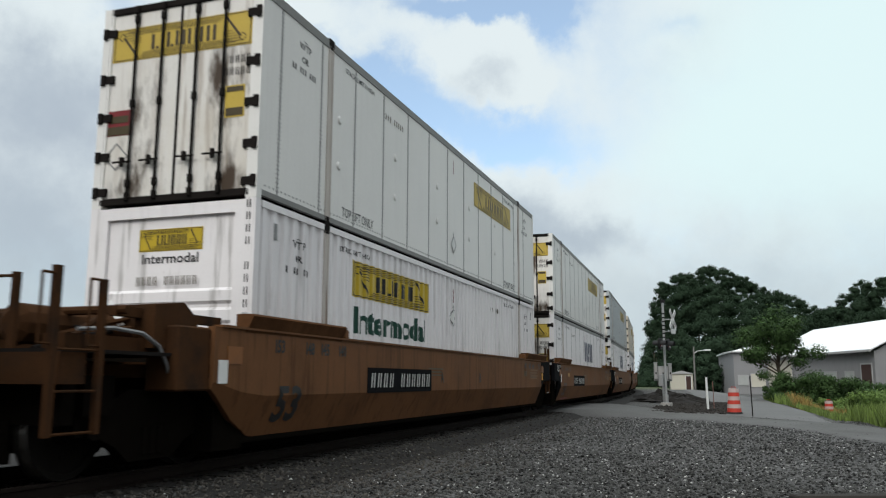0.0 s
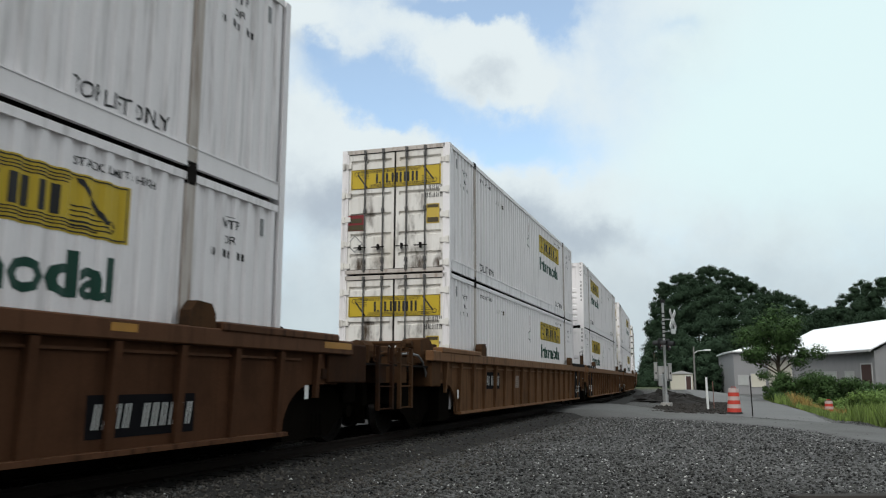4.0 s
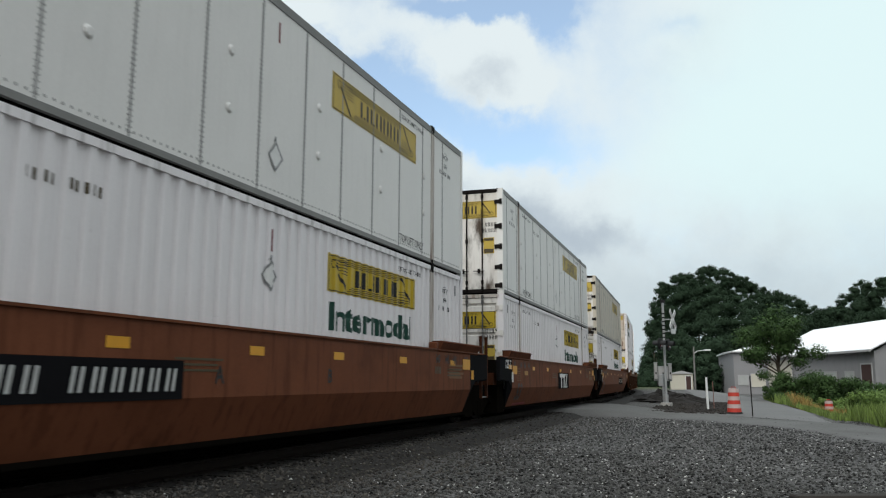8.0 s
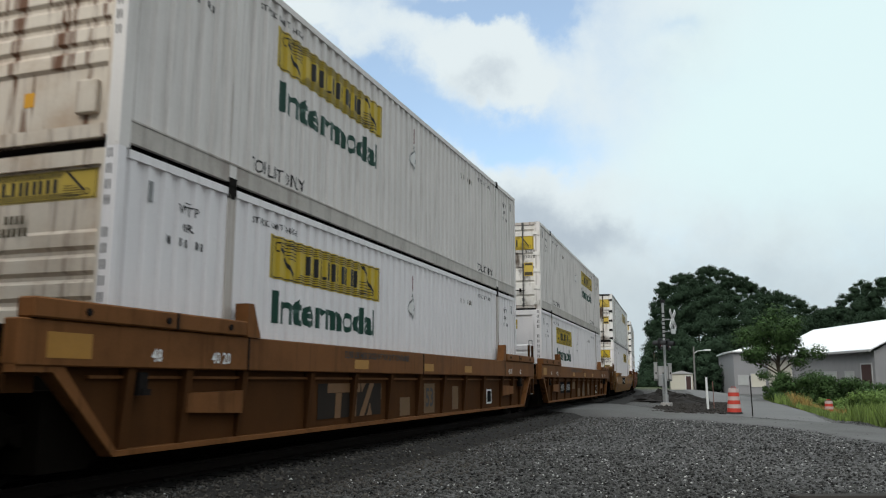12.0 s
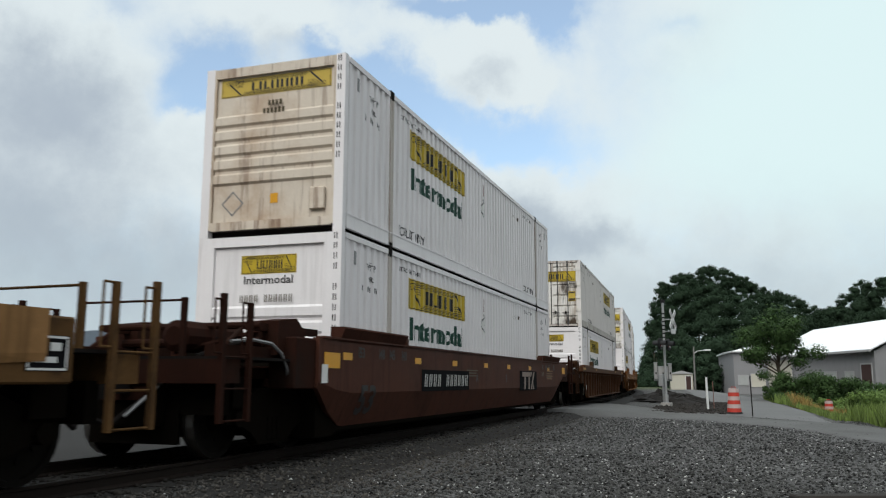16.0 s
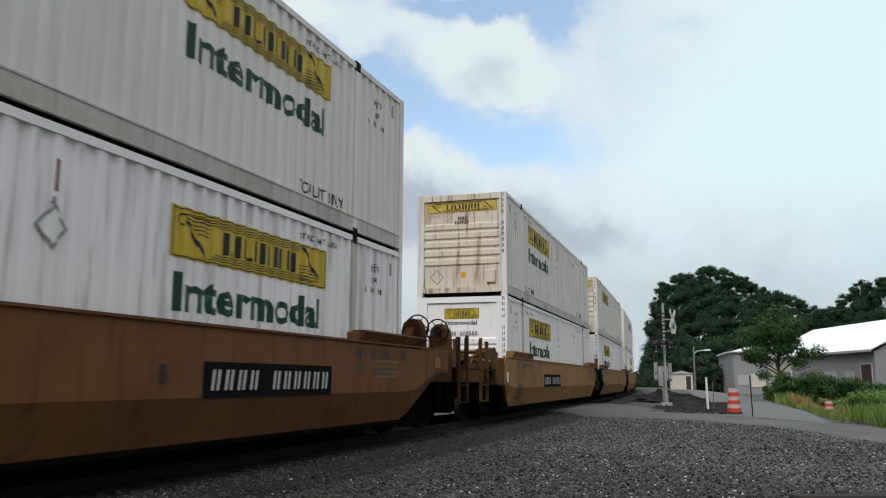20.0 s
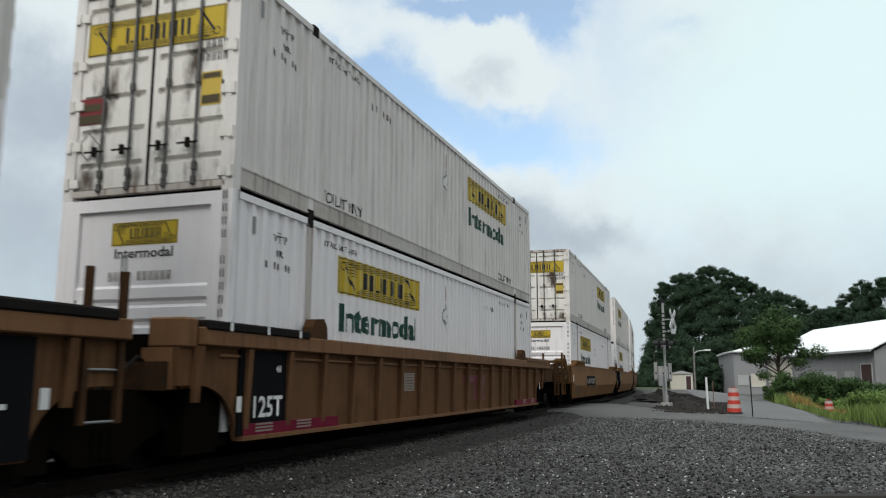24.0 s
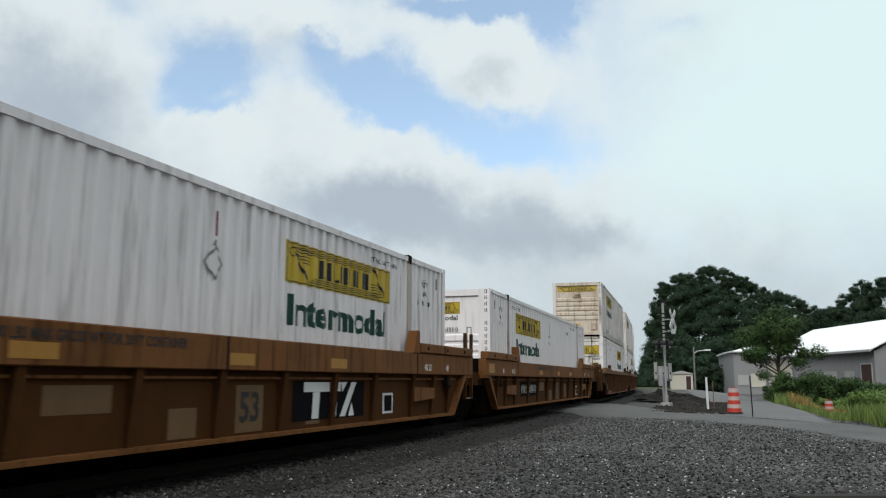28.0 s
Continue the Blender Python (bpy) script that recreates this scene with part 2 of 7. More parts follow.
FADED_BLACK = mat("weathered_black_panel", (0.022, 0.017, 0.013), 0.8, spec=0.12, var=0.4, scale=4, bump=0.05)
BLACK_PANEL = mat("black_stencil_panel", (0.008, 0.008, 0.009), 0.85, spec=0.03, var=0.25, bump=0.05)


# ---- building helpers ----
def part(name, bm, material, parent=None, label="", m=None):
    """Links a bmesh (or a ready mesh) as one mesh object under a thing or a part."""
    if isinstance(bm, bmesh.types.BMesh):
        me = bpy.data.meshes.new(name)
        bm.normal_update()
        bm.to_mesh(me)
        bm.free()
    else:
        me = bm
    if material and not me.materials:
        me.materials.append(material)
    ob = new(name, me)
    if parent is not None:
        ob.parent = parent
    if m is not None:
        ob.matrix_basis = m
    if label:
        ob["label"] = label
    if name.endswith("_marking") or name in ("dimple", "vent", "seam_strip", "emblem", "rail_slot", "stencil", "lettering"):
        ob["kind"] = "stuff"
    return ob


def thing(name, label, category, group="", kind="", m=None):
    ob = new(name)
    ob.empty_display_size = 0.3
    if m is not None:
        ob.matrix_basis = m
    return tagged(ob, label, category, group, kind)


def box(bm, x0, x1, y0, y1, z0, z1):
    vs = [bm.verts.new((x, y, z)) for z in (z0, z1) for x, y in ((x0, y0), (x1, y0), (x1, y1), (x0, y1))]
    for f in ((3, 2, 1, 0), (4, 5, 6, 7), (0, 1, 5, 4), (1, 2, 6, 5), (2, 3, 7, 6), (3, 0, 4, 7)):
        bm.faces.new([vs[i] for i in f])
    return vs


def boxes(*rows):
    bm = bmesh.new()
    for r in rows:
        box(bm, *r)
    return bm


def soft_box(x0, x1, y0, y1, z0, z1, r=0.01, seg=1):
    bm = boxes((x0, x1, y0, y1, z0, z1))
    bmesh.ops.bevel(bm, geom=bm.edges[:], offset=r, segments=seg, affect="EDGES")
    return bm


def rod(bm, a, b, r, n=8, r2=None):
    a, b = Vector(a), Vector(b)
    r2 = r if r2 is None else r2
    q = (b - a).to_track_quat("Z", "Y")
    rings = []
    for p, rr in ((a, r), (b, r2)):
        rings.append([bm.verts.new(p + q @ Vector((rr * math.cos(k * 2 * math.pi / n), rr * math.sin(k * 2 * math.pi / n), 0))) for k in range(n)])
    for k in range(n):
        bm.faces.new((rings[0][k], rings[0][(k + 1) % n], rings[1][(k + 1) % n], rings[1][k]))
    bm.faces.new(rings[0][::-1])
    bm.faces.new(rings[1])


def rods(*rows):
    bm = bmesh.new()
    for r in rows:
        rod(bm, *r)
    return bm


def bent_rod(points, r, n=6):
    bm = bmesh.new()
    for a, b in zip(points, points[1:]):
        rod(bm, a, b, r, n)
    return bm


def prism(outline, axis, lo, hi):
    """A flat outline drawn out along an axis: outline of (u, v); axis 'x': u=y, v=z; axis 'y': u=x, v=z; axis 'z': u=x, v=y."""
    bm = bmesh.new()

    def at(u, v, w):
        return {"x": (w, u, v), "y": (u, w, v), "z": (u, v, w)}[axis]
    a = [bm.verts.new(at(u, v, lo)) for u, v in outline]
    b = [bm.verts.new(at(u, v, hi)) for u, v in outline]
    n = len(outline)
    for i in range(n):
        bm.faces.new((a[i], a[(i + 1) % n], b[(i + 1) % n], b[i]))
    bm.faces.new(a[::-1])
    bm.faces.new(b)
    bmesh.ops.recalc_face_normals(bm, faces=bm.faces[:])
    return bm


def letters(text, height, squeeze=1.0, bold=0.0):
    """Flat lettering from the built-in font, middle at the origin, in the y-z plane, read from +x. Returns polygons as a bmesh."""
    cu = bpy.data.curves.new("lettering", "FONT")
    cu.body, cu.size, cu.align_x, cu.align_y, cu.offset = text, 1.0, "CENTER", "CENTER", bold
    cu.resolution_u = 2
    ob = bpy.data.objects.new("lettering", cu)
    scene.collection.objects.link(ob)
    me = bpy.data.meshes.new_from_object(ob.evaluated_get(bpy.context.evaluated_depsgraph_get()))
    bpy.data.objects.remove(ob)
    bm = bmesh.new()
    bm.from_mesh(me)
    bpy.data.meshes.remove(me)
    ys = [v.co.y for v in bm.verts]
    k = height / (max(ys) - min(ys))
    mid = (max(ys) + min(ys)) / 2
    for v in bm.verts:
        v.co = Vector((0, v.co.x * k * squeeze, (v.co.y - mid) * k))
    return bm


ROD_STEEL = mat("dull_zinc_lock_rod", (0.10, 0.098, 0.095), 0.6, metal=0.3, var=0.25, scale=3)
PLACARD_WHITE = mat("bright_placard_white", (0.82, 0.82, 0.82), 0.4, var=0.08, bump=0.0)
# grey seams and rivets hold the thin shadow line in their colour
SEAM = mat("grimy_rivet_seam", (0.30, 0.30, 0.29), 0.5, var=0.2, scale=2)


# ---- containers: base middle at the origin, nose towards -y, doors towards +y ----
PITCH, DEEP = 0.27, 0.035
HALF, SIDE = LEN / 2, WID / 2


def groove(y):
    d = abs(((y / PITCH + 0.5) % 1.0) - 0.5) * PITCH
    return min(max((d - 0.045) / 0.040, 0.0), 1.0) * DEEP


def creases(y0, y1):
    ys = {y0, y1}
    for k in range(int(y0 / PITCH) - 2, int(y1 / PITCH) + 3):
        for e in (-0.085, -0.045, 0.045, 0.085):
            if y0 < k * PITCH + e < y1:
                ys.add(k * PITCH + e)
    return sorted(ys)


def corrugated(y0, y1, z0, z1, x):
    """A corrugated wall of trapezoid ribs facing +x, with a flat back."""
    bm = bmesh.new()
    ys = creases(y0, y1)
    lo = [bm.verts.new((x - groove(y), y, z0)) for y in ys]
    hi = [bm.verts.new((x - groove(y), y, z1)) for y in ys]
    for i in range(len(ys) - 1):
        bm.faces.new((lo[i], lo[i + 1], hi[i + 1], hi[i]))
    back = x - DEEP - 0.02
    q = [bm.verts.new((back, y, z)) for y, z in ((y0, z0), (y1, z0), (y1, z1), (y0, z1))]
    bm.faces.new(q[::-1])
    return bm


def on_ribs(bm, y0, x, lift):
    """Lays a flat drawing in the y-z plane onto the ribs, its middle moved to y0."""
    for v in bm.verts:
        v.co.y += y0
    ys = [v.co.y for v in bm.verts]
    for y in creases(min(ys), max(ys))[1:-1]:
        bmesh.ops.bisect_plane(bm, geom=bm.verts[:] + bm.edges[:] + bm.faces[:], plane_co=(0, y, 0), plane_no=(0, 1, 0))
    for v in bm.verts:
        v.co.x = x - groove(v.co.y) + lift
    for v in bm.verts:
        v.co.y -= y0
    return bm


def polys(*shapes):
    bm = bmesh.new()
    for sh in shapes:
        bm.faces.new([bm.verts.new((0, y, z)) for y, z in sh])
    return bm


def rect(y0, y1, z0, z1):
    return ((y0, z0), (y1, z0), (y1, z1), (y0, z1))


def emblem_shapes(w, h):
    """Frame lines, scroll wedges and plain blocks of a faded sign, middle at the origin."""
    a, b, t = w / 2, h / 2, h * 0.025
    sh = [rect(-a, a, b - t, b), rect(-a, a, -b, -b + t), rect(-a, -a + t, -b + t, b - t), rect(a - t, a, -b + t, b - t)]
    # plain upright strokes
    bw, hh, z0 = w * 0.024, h * 0.50, -h * 0.26
    for k, (f, tall) in enumerate(((-0.22, 1), (-0.185, 0.16), (-0.15, 1), (-0.105, 1), (-0.075, 0.16), (-0.04, 1), (0.01, 1), (0.05, 1), (0.098, 1), (0.138, 1), (0.186, 1), (0.232, 1))):
        sh.append(rect(f * w, f * w + bw, z0, z0 + hh * tall))
    for k in range(3):
        z = b * (0.84 - 0.11 * k)
        sh.append(rect(-w * (0.40 - 0.02 * k), w * (0.30 - 0.01 * k), z - t * 0.4, z + t * 0.4))
        sh.append(rect(-w * (0.30 - 0.01 * k), w * (0.40 - 0.02 * k), -z - t * 0.4, -z + t * 0.4))
    for sgn in (-1, 1):
        for k in range(5):
            y0, y1 = sgn * w * 0.30, sgn * w * (0.455 - 0.022 * k)
            z = b * (0.76 - 0.17 * k) * -sgn
            q = rect(min(y0, y1), max(y0, y1), z - t * 0.45, z + t * 0.45)
            sh.append(q)
        c = sgn * w * 0.445
        for k in range(6):
            an, an2 = k * math.pi / 3, (k + 0.72) * math.pi / 3
            r0, r1 = h * 0.09, h * 0.13
            sh.append(tuple((c + r * math.cos(q), -sgn * h * 0.27 + r * math.sin(q)) for q, r in ((an, r0), (an, r1), (an2, r1), (an2, r0))))
        d = sgn * w * 0.02
        p = ((sgn * w * 0.31, -sgn * b * 0.9 * -1), (sgn * w * 0.31 + d, -sgn * b * 0.9 * -1), (sgn * w * 0.42 + d, -sgn * b * 0.5), (sgn * w * 0.42, -sgn * b * 0.5))
        sh.append(p if sgn > 0 else p[::-1])
    return sh


_made = {}


def once(key, make):
    """Shares one mesh between alike parts."""
    if key not in _made:
        bm = make()
        me = bpy.data.meshes.new(key)
        bm.normal_update()
        bm.to_mesh(me)
        bm.free()
        _made[key] = me
    return _made[key]


SIGN_Y = -12.5 * PITCH                  # the side sign stands near the nose
SIGN_Z = 2.21


def turned(y, z, x=0.0, back=False):
    return pose(x, y, z, 0, 0, 180 if back else 0)


def side_marks(c, ribbed, sign, word, old):
    """Signs and stencils on both long sides of a container."""
    flat = 0.004
    for back in (False, True):
        def lay(bm, y0, lift):
            if ribbed:
                return on_ribs(bm, y0, SIDE - 0.012, lift)
            for v in bm.verts:
                v.co.x = SIDE - 0.012 + lift
            return bm
        k = "r" if ribbed else "f"
        if sign:
            zz = SIGN_Z if ribbed else 2.17
            hgt = 0.58 if ribbed else 0.60
            sg = part("sign", once("sign" + k, lambda: lay(polys(rect(-1.79, 1.79, -hgt / 2, hgt / 2)), SIGN_Y, flat)), None, c, "yellow printed sign", turned(SIGN_Y, zz, 0, back))
            sg.data.materials or sg.data.materials.append(YELLOW if ribbed else YELLOW_OLD)
            em = part("emblem", once("emblem" + k, lambda: lay(polys(*emblem_shapes(3.5, hgt * 0.94)), SIGN_Y, flat * 2)), None, sg, "black frame and blocks")
            em.data.materials or em.data.materials.append(INK if ribbed else INK_BROWN)
        if word:
            wd = part("lettering", once("word" + k, lambda: lay(letters("Intermodal", 0.44, 1.30, 0.030), SIGN_Y, flat)), None, c, "dark green word Intermodal", turned(SIGN_Y, SIGN_Z - 0.66, 0, back))
            wd.data.materials or wd.data.materials.append(GREEN_INK)
        for end in (-1, 1):
            y0 = end * 4.995
            ww = part("stencil", once("toplift%d%s" % (end * (-1 if back else 1), k), lambda: lay(letters("TOP LIFT ONLY", 0.175 if ribbed else 0.155, 0.80, 0.008), y0 * (-1 if back else 1), flat)), None, c, "black stencil", turned(y0, 0.43 if ribbed else 0.30, 0, back))
            ww.data.materials or ww.data.materials.append(INK)
            def small_print():
                out = bmesh.new()
                y1 = end * 1.905
                for k_, (txt, hh, dy, dz) in enumerate((("STACK LIMIT 3 HIGH", 0.085, 0.0, 0.36), ("WTP", 0.11, y1 * (-1 if back else 1), 0.19), ("OR", 0.10, y1 * (-1 if back else 1), 0.0))):
                    bm = letters(txt, hh, 1.05, 0.01)
                    for v in bm.verts:
                        v.co.y += dy
                        v.co.z += dz
                    me = bpy.data.meshes.new("tmp")
                    bm.to_mesh(me)
                    bm.free()
                    out.from_mesh(me)
                    bpy.data.meshes.remove(me)
                dy = y1 * (-1 if back else 1)
                for q in range(10):
                    if q not in (2, 6):
                        out.faces.new([out.verts.new((0, dy + y, z)) for y, z in rect(-0.36 + q * 0.072, -0.325 + q * 0.072, -0.22, -0.13)])
                out.faces.new([out.verts.new((0, dy + y, z)) for y, z in rect(-0.07, 0.07, 0.275, 0.285)])
                return lay(out, y0 * (-1 if back else 1), flat)
            st = part("stencil", once("notes%d%s" % (end * (-1 if back else 1), k), small_print), None, c, "small black stencils", turned(y0, 2.26, 0, back))
            st.data.materials or st.data.materials.append(INK)
        # placard holder half way along, a red stripe over it
        ph = part("placard_holder", once("placard" + k, lambda: lay(polys(((-0.19, 0), (0, -0.21), (0, -0.165), (-0.15, 0)), ((0, -0.21), (0.19, 0), (0.15, 0), (0, -0.165)), ((0.19, 0), (0, 0.21), (0, 0.165), (0.15, 0)), ((0, 0.21), (-0.19, 0), (-0.15, 0), (0, 0.165)), ((-0.06, 0.2), (0, 0.2), (0.0, 0.27), (-0.03, 0.27))), 0.0, 0.012)), None, c, "grey-edged diamond placard holder", turned(0.0, 1.95 if ribbed else 0.66, 0, back))
        ph.data.materials or ph.data.materials.append(GREY_STEEL)
        pl = part("placard", once("placard_in" + k, lambda: lay(polys(((-0.15, 0), (0, -0.165), (0.15, 0), (0, 0.165))), 0.0, 0.010)), None, c, "blank white diamond", turned(0.0, 1.95 if ribbed else 0.66, 0, back))
        pl.data.materials or pl.data.materials.append(PLAIN_WHITE)
        rs = part("stripe", once("stripe" + k, lambda: lay(polys(rect(-0.02, 0.02, -0.15, 0.15)), 0.0, flat)), None, c, "thin red stripe", turned(0.0, 2.42, 0, back))
        rs.data.materials or rs.data.materials.append(RED)
        nb = part("number_marking", once("nbars" + k, lambda: lay(polys(*[rect(-0.50 + q * 0.10, -0.462 + q * 0.10, -0.055, 0.055) for q in range(10) if q != 4]), 13 * PITCH, flat)), None, c, "small grey bars", turned(13 * PITCH, 2.38, 0, back))
        nb.data.materials or nb.data.materials.append(INK_BROWN)


def shell(c, skin, rail_mat, ribbed):
    """Walls, rails, posts, castings, roof and floor."""
    z0, z1 = (0.30, 2.80) if ribbed else (0.12, 2.76)
    for back in (False, True):
        m = turned(0, 0, 0, back)
        if ribbed:
            part("side_panel", once("ribs" + skin.name, lambda: corrugated(-HALF + 0.16, HALF - 0.16, z0, z1, SIDE - 0.012)), None, c, "", m).data.materials or _made["ribs" + skin.name].materials.append(skin)
        else:
            def plate():
                bm = boxes((SIDE - 0.06, SIDE - 0.012, -HALF + 0.12, HALF - 0.12, z0, z1))
                return bm
            key = "plate" + skin.name
            part("side_panel", once(key, plate), None, c, "", m).data.materials or _made[key].materials.append(skin)
            def seams():
                bm = bmesh.new()
                y = -HALF + 0.517
                while y < HALF - 0.5:
                    box(bm, SIDE - 0.012, SIDE - 0.006, y - 0.012, y + 0.012, z0, z1)
                    for q in range(44):
                        z = z0 + 0.05 + q * 0.06
                        for e in (-0.03, 0.03):
                            box(bm, SIDE - 0.012, SIDE - 0.005, y + e - 0.006, y + e + 0.006, z, z + 0.014)
                    y += 1.19
                for q in range(150):
                    y = -HALF + 0.2 + q * 0.105
                    box(bm, SIDE - 0.012, SIDE - 0.004, y, y + 0.018, z0 + 0.06, z0 + 0.085)
                return bm
            key = "seams" + skin.name
            part("seam_strip", once(key, seams), None, c, "riveted seams", m).data.materials or _made[key].materials.append(SEAM)
            def knobs():
                bm = bmesh.new()
                for y in (-5.75, -3.43, -1.1, 1.2, 3.5, 5.6):
                    for z in (0.99, 1.73):
                        rod(bm, (SIDE - 0.012, y, z), (SIDE + 0.012, y, z), 0.075, 9, 0.045)
                return bm
            key = "knobs" + skin.name
            part("dimple", once(key, knobs), None, c, "pressed round dimples", m).data.materials or _made[key].materials.append(skin)
        if ribbed:
            def brail():
                a, b, d = SIDE - 0.05, SIDE - 0.004, SIDE + 0.004
                return prism(((a, 0.06), (d, 0.06), (d, 0.085), (b, 0.085), (b, 0.285), (d, 0.285), (d, 0.305), (a, 0.305)), "y", -HALF + 0.16, HALF - 0.16)
            part("bottom_rail", once("brail" + skin.name, brail), None, c, "", m).data.materials or _made["brail" + skin.name].materials.append(rail_mat)
            part("top_rail", once("trail" + skin.name, lambda: boxes((SIDE - 0.07, SIDE, -HALF + 0.16, HALF - 0.16, 2.80, 2.89))), None, c, "", m).data.materials or _made["trail" + skin.name].materials.append(skin)
        else:
            part("bottom_rail", once("brail_f", lambda: boxes((SIDE - 0.06, SIDE, -HALF + 0.12, HALF - 0.12, 0.05, 0.125))), None, c, "", m).data.materials or _made["brail_f"].materials.append(rail_mat)
            part("top_rail", once("trail_f", lambda: boxes((SIDE - 0.07, SIDE, -HALF + 0.12, HALF - 0.12, 2.76, 2.89))), None, c, "", m).data.materials or _made["trail_f"].materials.append(rail_mat)
        for end in (-1, 1):
            w = 0.16 if ribbed else 0.12
            kk = "cpost%s%d" % (skin.name, end)
            part("corner_post", once(kk, lambda: boxes((SIDE - 0.16, SIDE, min(end * HALF, end * (HALF - w)), max(end * HALF, end * (HALF - w)), 0.0, 2.896))), None, c, "", turned(0, 0, 0, back)).data.materials or _made[kk].materials.append(skin)
            def lift_post():
                y = end * 6.096
                a, b = SIDE - 0.05, SIDE - 0.002
                if ribbed:
                    return boxes((a, b, y - 0.075, y + 0.075, 0.05, 2.80))
                c = SIDE + 0.006
                return prism(((a, y - 0.08), (c, y - 0.08), (c, y - 0.05), (b, y - 0.05), (b, y + 0.05), (c, y + 0.05), (c, y + 0.08), (a, y + 0.08)), "z", 0.05, 2.80)
            kk = "lpost%s%d" % (skin.name, end)
            part("lift_post", once(kk, lift_post), None, c, "" if ribbed else "rust-streaked lift post", m).data.materials or _made[kk].materials.append(skin if ribbed else RUSTY_POST)
            kk = "fit%d" % end
            def fit():
                y = end * 6.096
                a, b, c = SIDE - 0.13, SIDE - 0.10, SIDE + 0.006
                return prism(((a, 0.0), (c, 0.0), (c, 0.12), (b, 0.12), (b, 2.76), (c, 2.76), (c, 2.92), (a, 2.92)), "y", y - 0.083, y + 0.083)
            part("lift_fitting", once(kk, fit), None, c, "dark steel lifting pocket", m).data.materials or _made[kk].materials.append(DARK_STEEL)
        if ribbed:
            def slots():
                return boxes(*[(SIDE - 0.01, SIDE - 0.002, e * 7.56 - 0.035, e * 7.56 + 0.035, 2.42, 2.64) for e in (-1, 1)])
            part("vent", once("vents", slots), None, c, "narrow dark vents", m).data.materials or _made["vents"].materials.append(GREY_STEEL)
    part("roof", once("croof", lambda: boxes((-SIDE + 0.06, SIDE - 0.06, -HALF + 0.03, HALF - 0.03, 2.80, 2.872))), None, c).data.materials or _made["croof"].materials.append(WHITE_ROOF)
    def under():
        bm = boxes((-SIDE + 0.06, SIDE - 0.06, -HALF + 0.03, HALF - 0.03, 0.10, 0.16))
        for q in range(28):
            box(bm, -SIDE + 0.07, SIDE - 0.07, -HALF + 0.2 + q * 0.57, -HALF + 0.26 + q * 0.57, 0.02, 0.10)
        return bm
    part("floor_frame", once("cfloor", under), None, c, "dark underframe").data.materials or _made["cfloor"].materials.append(DARK_STEEL)


